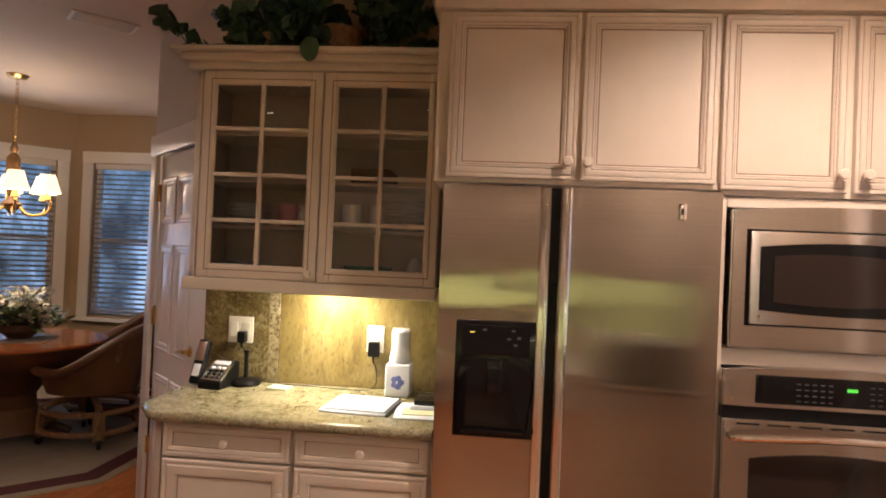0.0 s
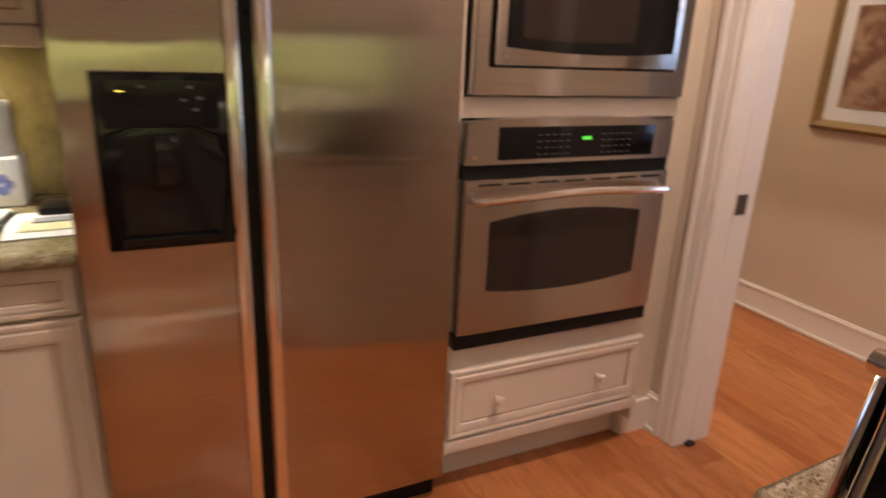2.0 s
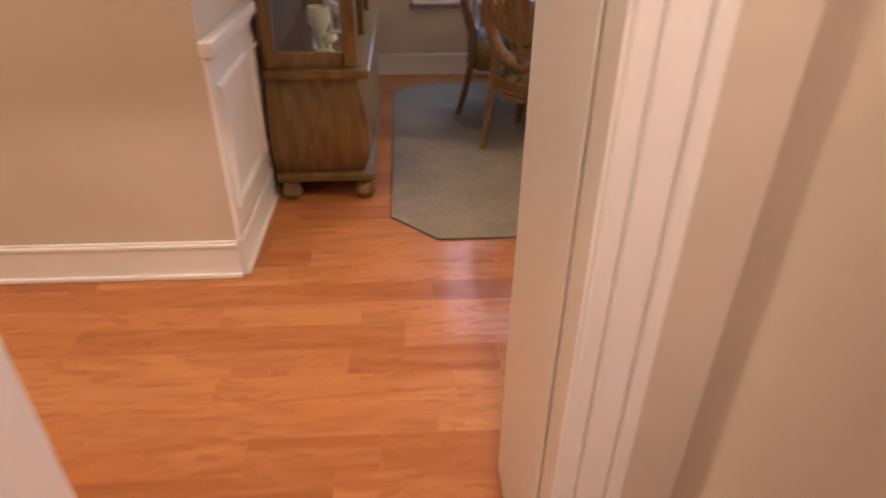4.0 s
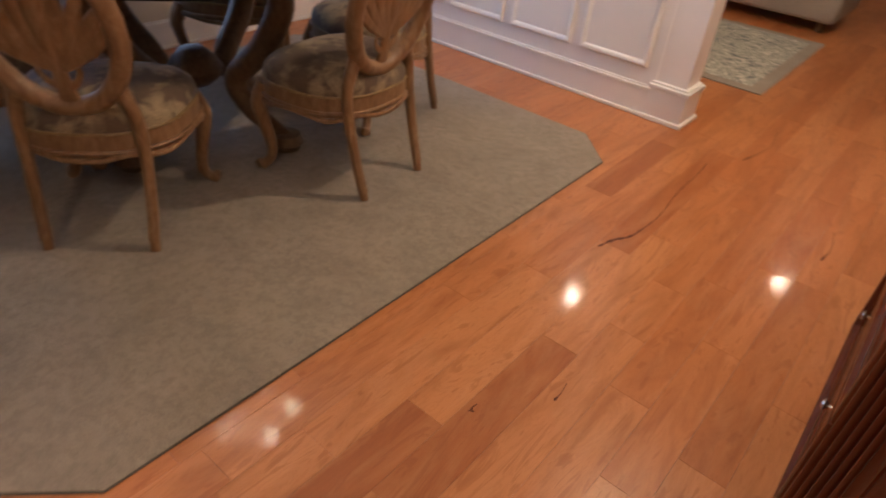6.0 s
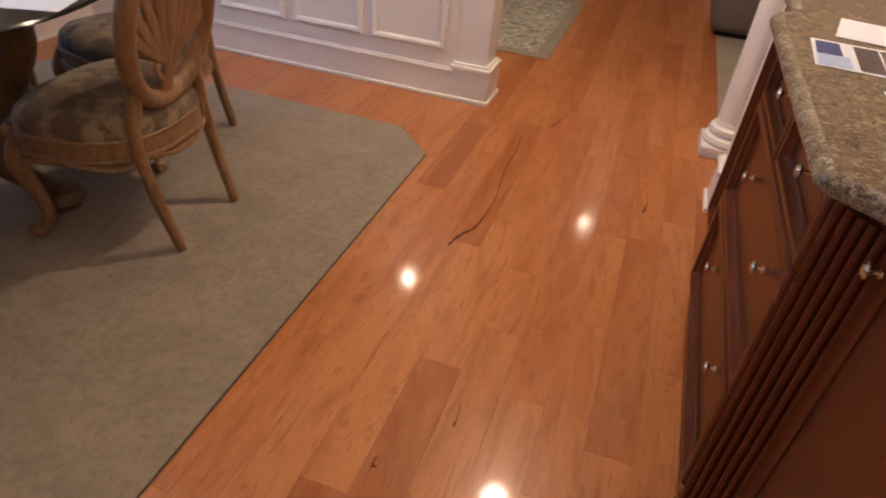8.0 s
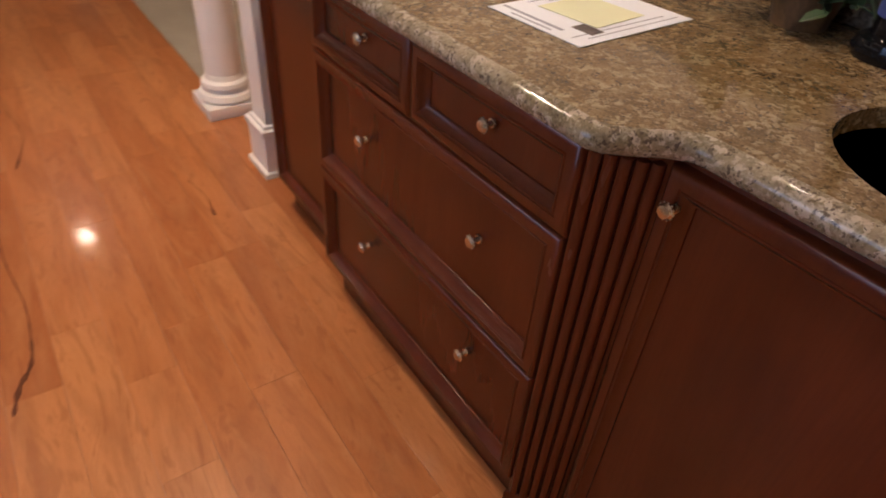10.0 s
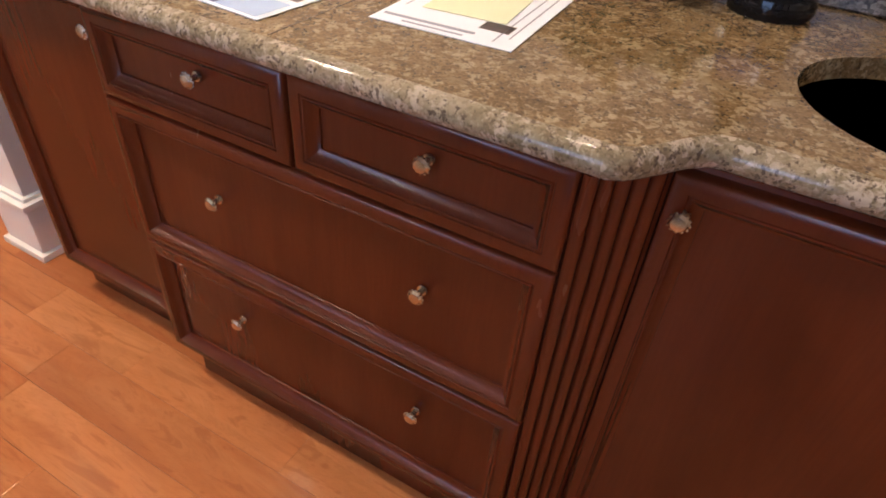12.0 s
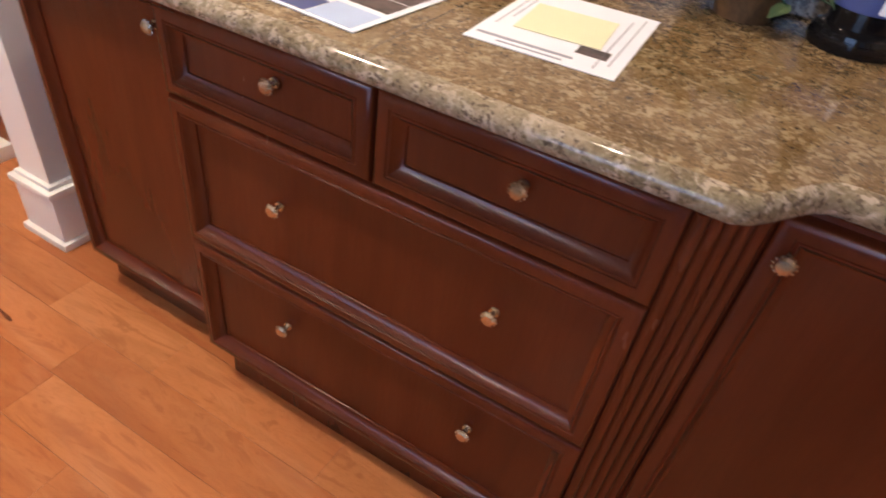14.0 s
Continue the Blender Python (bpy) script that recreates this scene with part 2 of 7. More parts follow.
def stained_cherry():
    """Even dark red stain under satin lacquer, faint figure only."""
    a = Mat("dark_cherry_wood", rough=0.24, Specular_IOR_Level=0.36)
    fig = a.noise(2.2, 4, 0.5, a.coords((5, 5, 1.0)), 0.5)
    c = a.ramp(fig, [(0.25, (0.070, 0.0138, 0.0048)), (0.5, (0.088, 0.0178, 0.0062)), (0.78, (0.104, 0.0222, 0.0078))])
    pore = a.noise(9, 3, 0.5, a.coords((22, 22, 1.5)))
    c = a.mix(a.ramp(pore, [(0.35, (0.22, 0.22, 0.22)), (0.6, (0, 0, 0))]), c, (0.058, 0.012, 0.0045))
    a.colour(c)
    a.rough(fig, 0.21, 0.30)
    return a.m


CHERRY = stained_cherry()
OAKCH = wood("weathered_carved_wood", [(0.135, 0.066, 0.028), (0.26, 0.142, 0.066), (0.40, 0.255, 0.145)], 0.40, (9, 9, 2.5), 0.0, 5, True)
CHINA = wood("antique_olive_wood", [(0.10, 0.056, 0.018), (0.20, 0.120, 0.042), (0.31, 0.195, 0.075)], 0.35, (8, 8, 1.2), 0.1)
TABLEW = wood("orange_cherry_tabletop", [(0.20, 0.06, 0.018), (0.34, 0.11, 0.035), (0.45, 0.17, 0.06)], 0.22, (2, 10, 5), 0.3)
DARKW = wood("dark_carved_wood", [(0.045, 0.026, 0.012), (0.10, 0.055, 0.024), (0.19, 0.11, 0.05)], 0.55, (14, 14, 6), 0.0, 5, True, 0.3)
TABLEB = wood("brown_table_base", [(0.07, 0.038, 0.017), (0.15, 0.085, 0.040), (0.25, 0.15, 0.075)], 0.45, (12, 12, 4), 0.0, 5, True, 0.4)
GOLDF = wood("gilded_frame", [(0.14, 0.085, 0.03), (0.28, 0.18, 0.07), (0.42, 0.29, 0.13)], 0.4, (20, 20, 20))


def floor_wood(name, base_stops):
    a = Mat(name, rough=0.32, Coat_Weight=0.30, Coat_Roughness=0.085, Specular_IOR_Level=0.16)
    info = a.n("ObjectInfo")
    isl = a.n("NewGeometry")
    add = a.n("Math", operation="ADD")
    a.link(info.outputs["Random"], add.inputs[0])
    a.link(isl.outputs["Random Per Island"], add.inputs[1])
    fr = a.n("Math", operation="FRACT")
    a.link(add.outputs[0], fr.inputs[0])
    base = a.ramp(fr.outputs[0], base_stops)
    off = a.n("VectorMath", operation="ADD")
    a.link(a.coords((5.5, 0.9, 1)), off.inputs[0])
    comb = a.n("CombineXYZ")
    mul = a.n("Math", operation="MULTIPLY")
    mul.inputs[1].default_value = 37.0
    a.link(fr.outputs[0], mul.inputs[0])
    a.link(mul.outputs[0], comb.inputs[2])
    a.link(comb.outputs[0], off.inputs[1])
    g = a.noise(1.5, 6, 0.55, off.outputs[0], 2.2)
    c = a.mix(a.ramp(g, [(0.32, (0.5, 0.5, 0.5)), (0.56, (0, 0, 0))]), base, (0.26, 0.082, 0.028))
    fine = a.noise(5, 5, 0.6, off.outputs[0], 0.8)
    c = a.mix(a.ramp(fine, [(0.45, (0, 0, 0)), (0.75, (0.12, 0.12, 0.12))]), c, (0.56, 0.25, 0.105))
    flame = a.noise(0.8, 5, 0.6, off.outputs[0], 3.0)
    c = a.mix(a.ramp(flame, [(0.48, (0, 0, 0)), (0.68, (0.26, 0.26, 0.26))]), c, (0.60, 0.29, 0.13))
    c = a.mix(a.ramp(a.noise(2.5, 4, 0.6, off.outputs[0], 4.0), [(0.38, (0.42, 0.42, 0.42)), (0.45, (0, 0, 0)), (0.52, (0, 0, 0)), (0.56, (0.2, 0.2, 0.2)), (0.60, (0, 0, 0))]), c, (0.27, 0.085, 0.03))
    a.colour(c)
    a.rough(fine, 0.27, 0.38)
    a.bump(a.noise(3, 3, 0.5, a.coords((4, 1, 1))), 0.05, 0.003)
    return a.m


PLANK = floor_wood("brazilian_cherry_plank", [(0.0, (0.365, 0.120, 0.039)), (0.10, (0.39, 0.132, 0.043)), (0.35, (0.44, 0.162, 0.055)), (0.7, (0.50, 0.198, 0.072)), (1.0, (0.42, 0.146, 0.048))])
PLANK_DARK = floor_wood("dark_cherry_plank", [(0.0, (0.325, 0.104, 0.034)), (1.0, (0.36, 0.120, 0.039))])
PLANK_PALE = floor_wood("pale_cherry_plank", [(0.0, (0.49, 0.195, 0.070)), (1.0, (0.51, 0.210, 0.078))])
KNOT = painted("dark_wood_knot", (0.13, 0.040, 0.016), 0.45, 0.3, 30, 90, 0.05)
KNOT.node_tree.nodes["Principled BSDF"].inputs["Specular IOR Level"].default_value = 0.12
# Dark brown standing for the shade in the plank joints.
SUBFLOOR = painted("joint_shade_subfloor", (0.20, 0.072, 0.03), 0.6, 0.1, 9, 90, 0.1)


def woven(name, cols, fine=420, big=5.0, bump=0.8, rough=0.95):
    a = Mat(name, rough=rough)
    f = a.noise(fine, 2, 0.6, a.coords())
    b = a.noise(big, 5, 0.6, a.coords())
    c = a.ramp(b, [(0.3, cols[0]), (0.7, cols[1])])
    c = a.mix(a.ramp(f, [(0.35, (0.45, 0.45, 0.45)), (0.6, (0, 0, 0))]), c, tuple(x * 0.6 for x in cols[0]))
    a.colour(c)
    a.bump(f, bump, 0.004)
    return a.m


def pile_rug():
    a = Mat("sage_beige_pile", rough=0.95, Sheen_Weight=0.15)
    v = a.coords()
    c = a.ramp(a.noise(4.5, 6, 0.66, v, 0.4), [(0.30, (0.25, 0.20, 0.148)), (0.5, (0.32, 0.26, 0.195)), (0.70, (0.375, 0.30, 0.225))])
    tuft = a.noise(38, 4, 0.7, v)
    c = a.mix(a.ramp(tuft, [(0.38, (0.45, 0.45, 0.45)), (0.56, (0, 0, 0))]), c, (0.17, 0.145, 0.105))
    f = a.noise(300, 2, 0.6, v)
    c = a.mix(a.ramp(f, [(0.35, (0.4, 0.4, 0.4)), (0.6, (0, 0, 0))]), c, (0.15, 0.125, 0.09))
    a.colour(c)
    both = a.n("Math", operation="ADD")
    a.link(tuft, both.inputs[0])
    a.link(f, both.inputs[1])
    a.bump(both.outputs[0], 0.7, 0.005)
    return a.m


RUG = pile_rug()
# Dark binding also stands for the shadow line along the rug's edge.
RUGEDGE = woven("shadow_dark_rug_binding", [(0.10, 0.08, 0.06), (0.13, 0.11, 0.085)])
CARPET = woven("beige_carpet", [(0.36, 0.31, 0.25), (0.42, 0.37, 0.30)])
BEIGERUG = woven("oatmeal_rug", [(0.30, 0.25, 0.20), (0.36, 0.31, 0.25)])
REDRUG = woven("burgundy_border", [(0.075, 0.012, 0.018), (0.10, 0.018, 0.024)])


def pattern_rug():
    a = Mat("patterned_rug_pile", rough=0.95)
    v = a.coords()
    n = a.noise(7, 3, 0.5, v, 3.5)
    c = a.ramp(n, [(0.38, (0.15, 0.165, 0.16)), (0.46, (0.48, 0.45, 0.37)), (0.53, (0.20, 0.22, 0.19)), (0.60, (0.54, 0.50, 0.42))])
    a.colour(c)
    a.bump(a.noise(300, 2, 0.6, v), 0.6, 0.004)
    return a.m


PATRUG = pattern_rug()


def floral(name, ground, petal, accent):
    """Faded woven blooms: soft clumps of petals on a darker mottled ground."""
    a = Mat(name, rough=0.8, Sheen_Weight=0.12)
    v = a.coords(world=False)
    c = a.ramp(a.noise(7, 4, 0.6, v, 0.5), [(0.3, ground), (0.7, accent)])
    clump = a.noise(5.5, 2, 0.5, v, 0.3)
    petals = a.noise(17, 3, 0.55, v, 0.5)
    patch = a.n("Math", operation="MULTIPLY")
    a.link(clump, patch.inputs[0])
    a.link(petals, patch.inputs[1])
    c = a.mix(a.ramp(patch.outputs[0], [(0.21, (0, 0, 0)), (0.30, (0.6, 0.6, 0.6)), (0.42, (0.9, 0.9, 0.9))]), c, petal)
    f = a.noise(260, 2, 0.6, v)
    c = a.mix(a.ramp(f, [(0.4, (0.35, 0.35, 0.35)), (0.6, (0, 0, 0))]), c, tuple(x * 0.6 for x in ground))
    a.colour(c)
    a.bump(f, 0.4, 0.002)
    return a.m


FLORAL = floral("brown_floral_fabric", (0.080, 0.050, 0.030), (0.43, 0.33, 0.19), (0.145, 0.093, 0.056))
NOOKFAB = floral("tan_leaf_fabric", (0.13, 0.075, 0.045), (0.30, 0.22, 0.15), (0.20, 0.11, 0.06))
LEATHER = painted("worn_brown_leather", (0.16, 0.075, 0.035), 0.45, 0.15, 6, 160, 0.25)


def leaf(name, a1, a2):
    a = Mat(name, rough=0.4)
    isl = a.n("NewGeometry")
    a.colour(a.ramp(isl.outputs["Random Per Island"], [(0.0, a1), (1.0, a2)]))
    return a.m


LEAF = leaf("ivy_leaf", (0.012, 0.040, 0.014), (0.035, 0.085, 0.03))
LEAF2 = leaf("pale_leaf", (0.05, 0.085, 0.035), (0.11, 0.16, 0.07))
PETAL = leaf("white_petal", (0.6, 0.58, 0.48), (0.82, 0.80, 0.72))
BLINDM = painted("grey_blind_slat", (0.34, 0.35, 0.40), 0.5, 0.03, 9, 99, 0.02)
WINGLASS = Mat("window_glass", (1, 1, 1), 0.0, Transmission_Weight=1.0, IOR=1.05).m


def outside():
    a = Mat("outdoor_backdrop", rough=1.0)
    v = a.coords((1, 1, 0.6))
    n = a.noise(1.3, 5, 0.6, v)
    c = a.ramp(n, [(0.36, (0.02, 0.03, 0.05)), (0.5, (0.10, 0.16, 0.26)), (0.62, (0.30, 0.45, 0.70))])
    a.link(c, a.p.inputs["Emission Color"])
    a.p.inputs["Emission Strength"].default_value = 1.8
    a.colour(c)
    return a.m


OUTSIDE = outside()


# ---------- mesh builders ----------
def BM():
    return bmesh.new()


def add_box(bm, lo, hi, bevel=0.0, seg=1, m=None):
    lo, hi = [min(a, b) for a, b in zip(lo, hi)], [max(a, b) for a, b in zip(lo, hi)]
    r = bmesh.ops.create_cube(bm, size=1.0)
    vs = r["verts"]
    for v in vs:
        v.co = Vector([(a + b) / 2 + c * (b - a) for a, b, c in zip(lo, hi, v.co)])
    if bevel > 0:
        es = list({e for v in vs for e in v.link_edges})
        rb = bmesh.ops.bevel(bm, geom=es, offset=bevel, segments=seg, affect="EDGES", profile=0.6)
        vs = list({v for f in rb["faces"] for v in f.verts} | {v for v in vs if v.is_valid})
    if m is not None:
        bmesh.ops.transform(bm, matrix=m, verts=vs)
    return bm


def box(lo, hi, bevel=0.0, seg=1, m=None):
    return add_box(BM(), lo, hi, bevel, seg, m)


def add_lathe(bm, prof, at=(0, 0, 0), n=20, axis=None, sx=1.0, sy=1.0):
    """Turns a profile of (radius, height) round z at the place, or along axis."""
    q = Vector((0, 0, 1)).rotation_difference(Vector(axis)).to_matrix() if axis else Matrix.Identity(3)
    rings = []
    for r, z in prof:
        if r < 1e-6:
            rings.append([bm.verts.new(Vector(at) + q @ Vector((0, 0, z)))])
        else:
            rings.append([bm.verts.new(Vector(at) + q @ Vector((r * sx * math.cos(2 * math.pi * i / n), r * sy * math.sin(2 * math.pi * i / n), z))) for i in range(n)])
    for a, b in zip(rings, rings[1:]):
        for i in range(n):
            j = (i + 1) % n
            if len(a) == 1 and len(b) == 1:
                continue
            if len(a) == 1:
                bm.faces.new((a[0], b[j], b[i]))
            elif len(b) == 1:
                bm.faces.new((a[i], a[j], b[0]))
            else:
                bm.faces.new((a[i], a[j], b[j], b[i]))
    for ring, flip in ((rings[0], True), (rings[-1], False)):
        if len(ring) > 2:
            bm.faces.new(ring[::-1] if flip else ring)
    return bm


def lathe(prof, at=(0, 0, 0), n=20, axis=None, sx=1.0, sy=1.0):
    return add_lathe(BM(), prof, at, n, axis, sx, sy)


def smooth_line(pts, k=6):
    """A curve through the points (Catmull-Rom)."""
    p = [Vector(a) for a in pts]
    p = [2 * p[0] - p[1]] + p + [2 * p[-1] - p[-2]]
    out = []
    for i in range(1, len(p) - 2):
        for j in range(k):
            t = j / k
            a, b, c, d = p[i - 1], p[i], p[i + 1], p[i + 2]
            out.append(0.5 * ((2 * b) + (c - a) * t + (2 * a - 5 * b + 4 * c - d) * t * t + (3 * b - 3 * c + d - a) * t ** 3))
    return out + [p[-2]]


def add_tube(bm, pts, rad, n=8, closed=False, flat=1.0, up=(0, 0, 1)):
    """A tube along points; rad is one radius or one per point; flat squashes it across up."""
    pts = [Vector(p) for p in pts]
    k = len(pts)
    rads = rad if isinstance(rad, (list, tuple)) else [rad] * k
    rings = []
    for i, p in enumerate(pts):
        a = pts[(i - 1) % k] if closed or i else p
        b = pts[(i + 1) % k] if closed or i < k - 1 else p
        d = (b - a).normalized()
        s = d.cross(Vector(up))
        if s.length < 1e-4:
            s = d.cross(Vector((1, 0, 0)))
        s.normalize()
        u = s.cross(d).normalized()
        rings.append([bm.verts.new(p + rads[i] * (math.cos(2 * math.pi * j / n) * s + flat * math.sin(2 * math.pi * j / n) * u)) for j in range(n)])
    pairs = list(zip(rings, rings[1:])) + ([(rings[-1], rings[0])] if closed else [])
    for a, b in pairs:
        for j in range(n):
            bm.faces.new((a[j], a[(j + 1) % n], b[(j + 1) % n], b[j]))
    if not closed:
        bm.faces.new(rings[0][::-1])
        bm.faces.new(rings[-1])
    return bm


def tube(pts, rad, n=8, closed=False, flat=1.0, up=(0, 0, 1)):
    return add_tube(BM(), pts, rad, n, closed, flat, up)


def add_prism(bm, outline, z0, z1, bevel=0.0, seg=2):
    """An upright block on a flat outline, its upper and lower rims rounded."""
    n = len(outline)
    lo = [bm.verts.new((x, y, z0)) for x, y in outline]
    hi = [bm.verts.new((x, y, z1)) for x, y in outline]
    fs = [bm.faces.new(lo[::-1]), bm.faces.new(hi)]
    for i in range(n):
        fs.append(bm.faces.new((lo[i], lo[(i + 1) % n], hi[(i + 1) % n], hi[i])))
    if bevel:
        es = list(fs[0].edges) + list(fs[1].edges)
        bmesh.ops.bevel(bm, geom=es, offset=bevel, segments=seg, affect="EDGES", profile=0.5)
    bmesh.ops.recalc_face_normals(bm, faces=bm.faces[:])
    return bm


def prism(outline, z0, z1, bevel=0.0, seg=2):
    return add_prism(BM(), outline, z0, z1, bevel, seg)


def link_mesh(name, bm, mat, smooth=False):
    me = bpy.data.meshes.new(name)
    bmesh.ops.recalc_face_normals(bm, faces=bm.faces[:])
    bm.to_mesh(me)
    bm.free()
    me.materials.append(mat)
    if smooth:
        me.polygons.foreach_set("use_smooth", [True] * len(me.polygons))
        me.set_sharp_from_angle(angle=radians(35))
    return new(name, me)


def part(name, bm, material, parent, label="", smooth=True):
    ob = link_mesh(name, bm, material, smooth)
    ob.parent = parent
    if label:
        tagged(ob, label)
    return ob


def thing(name, label, category, group="", at=(0, 0, 0), rz=0.0):
    ob = new(name)
    ob.empty_display_size = 0.1
    ob.matrix_world = pose(*at, 0, 0, rz)
    return tagged(ob, label, category, group)


def solid(name, bm, mat, label, category, group="", smooth=True):
    return tagged(link_mesh(name, bm, mat, smooth), label, category, group)


def structure(name, bm, mat, label, smooth=False):
    return tagged(link_mesh(name, bm, mat, smooth), label, name.split("_")[0], "", "structure")


def facing(origin, out):
    """A frame at origin for flat fronts: local x runs along the front, y out of it, z up."""
    o = Vector(out).normalized()
    x = o.cross(Vector((0, 0, 1)))
    return Matrix(((x.x, o.x, 0, origin[0]), (x.y, o.y, 0, origin[1]), (x.z, o.z, 1, origin[2]), (0, 0, 0, 1)))


def cream_profile(t):
    """Rounded outer bead, broad frame, then two stepped beads down to the panel."""
    steps = [(0, 0), (0, t - 0.006), (0.003, t - 0.002), (0.008, t - 0.001), (0.0165, t - 0.003), (0.0185, t - 0.006), (0.0215, t - 0.002),
             (0.030, t), (0.042, t - 0.002), (0.0455, t - 0.006), (0.0475, t - 0.0065), (0.050, t - 0.0035), (0.0555, t - 0.0045), (0.0575, t - 0.0085),
             (0.061, t - 0.007), (0.066, t - 0.009), (0.0675, t - 0.013), (0.072, t - 0.013)]
    return [(d * 0.76, y) for d, y in steps]


def cherry_profile(t):
    """Rounded outer edge, narrow flat, fine bead, then a broad bevel down to the flat panel."""
    return [(0, 0), (0, t - 0.010), (0.0015, t - 0.0055), (0.005, t - 0.002), (0.010, t - 0.0003), (0.016, t), (0.0225, t - 0.0006), (0.0238, t - 0.0028),
            (0.0255, t - 0.0030), (0.0268, t - 0.0012), (0.0285, t - 0.0008), (0.0300, t - 0.0030), (0.0330, t - 0.0065), (0.0420, t - 0.0155), (0.0434, t - 0.0160), (0.0440, t - 0.0190)]


def framed_panel(x0, x1, z0, z1, m, frame_w=0.055, thick=0.022, groove=0.010, raised=True, step=0.006, profile=None):
    """A cabinet front: mitred frame with a moulded inner edge round a panel. Local x, z; front at y = thick."""
    bm = BM()
    loops = profile(thick) if profile else [
        (0.0, 0.0), (0.0, thick - 0.004), (0.004, thick), (0.012, thick), (0.016, thick - step * 0.5), (0.021, thick - step * 0.5),
        (0.024, thick), (frame_w - 0.016, thick), (frame_w - 0.010, thick - 0.003), (frame_w - 0.004, thick - 0.004), (frame_w, thick - groove)]
    if raised:
        loops += [(frame_w + 0.008, thick - groove), (frame_w + 0.030, thick - 0.003)]
    rings = []
    for d, y in loops:
        rings.append([bm.verts.new((x, y, z)) for x, z in ((x0 + d, z0 + d), (x1 - d, z0 + d), (x1 - d, z1 - d), (x0 + d, z1 - d))])
    for a, b in zip(rings, rings[1:]):
        for i in range(4):
            bm.faces.new((a[i], a[(i + 1) % 4], b[(i + 1) % 4], b[i]))
    bm.faces.new(rings[-1])
    bm.faces.new(rings[0][::-1])
    bmesh.ops.transform(bm, matrix=m, verts=bm.verts[:])
    return bm


KNOBP = [(0.0, 0.0), (0.008, 0.0), (0.006, 0.006), (0.005, 0.012), (0.010, 0.016), (0.0155, 0.021), (0.016, 0.026), (0.012, 0.031), (0.0, 0.033)]


def knob_at(m, x, y, z, k=1.0):
    p = m @ Vector((x, y, z))
    return lathe([(r * k, h * k) for r, h in KNOBP], p, 14, tuple(m.to_3x3() @ Vector((0, 1, 0))))

# ---------- setting ----------
structure("ground", box((-60, -60, -0.5), (60, 60, -0.12)), CARPET, "bare ground under the house")
FLOOR = structure("floor", box((-4.2, -7.2, -0.11), (8.0, 7.2, -0.012)), SUBFLOOR, "subfloor darkened as joint shade under reddish brown hardwood planks")
structure("ceiling", box((-4.2, -7.2, CEIL), (8.0, 7.2, CEIL + 0.15)), CEILM, "warm painted flat ceiling")


def wall(name, lo, hi, mat=WALL, label="tan painted plaster wall"):
    return structure(name, box(lo, hi), mat, label)


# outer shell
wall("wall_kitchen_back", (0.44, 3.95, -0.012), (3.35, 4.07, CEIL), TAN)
wall("wall_kitchen_south", (-4.2, -7.2, -0.012), (8.0, -7.08, CEIL))
wall("wall_hall_end", (3.35, 6.6, -0.012), (4.90, 6.72, CEIL))
wall("wall_dining_north", (4.78, 3.26, -0.012), (8.0, 3.38, CEIL), WALL, "tan painted wall above white wainscot")
wall("wall_picture", (4.78, 3.38, -0.012), (4.90, 6.60, CEIL))
wall("wall_kitchen_west", (-4.2, -7.08, -0.012), (-4.08, 7.2, CEIL))
# dining east wall with two windows
for k, (lo, hi) in enumerate((((7.40, -7.08, -0.012), (7.52, 0.25, CEIL)), ((7.40, 2.45, -0.012), (7.52, 3.26, CEIL)),
                              ((7.40, 0.25, -0.012), (7.52, 2.45, 0.55)), ((7.40, 0.25, 2.35), (7.52, 2.45, CEIL)))):
    wall("wall_dining_east_%d" % (k + 1), lo, hi)
# kitchen east wall with the pocket door opening
DY0, DY1, DH = 2.43, 3.235, 2.06
wall("wall_door_north", (3.35, DY1 + 0.02, -0.012), (3.51, 6.6, CEIL), WALL)
wall("wall_door_south", (3.35, 2.12, -0.012), (3.51, DY0 - 0.02, CEIL), WALL)
wall("wall_door_head", (3.35, DY0 - 0.02, DH + 0.02), (3.51, DY1 + 0.02, CEIL), WALL)
wall("wall_bar_back", (3.10, 0.03, -0.012), (3.22, 2.12, CEIL), WALL)
wall("wall_bar_return", (3.22, 2.02, 0.0), (3.35, 2.12, CEIL), WALL)
structure("wall_switch", prism([(2.72, 2.125), (2.70, 2.15), (2.70, 2.22), (2.708, 2.238), (2.726, 2.245), (3.35, 2.245), (3.35, 2.125)], 0.0, CEIL), WALL, "tan painted wall end with rounded corner")
wall("wall_bar_north", (3.51, 2.31, -0.012), (3.845, 2.412, CEIL), WHITE, "white painted end wall beside the bar")
wall("wall_bar_south", (3.10, 0.035, 0.0), (3.70, 0.145, CEIL), WHITE, "white painted end post of the bar")


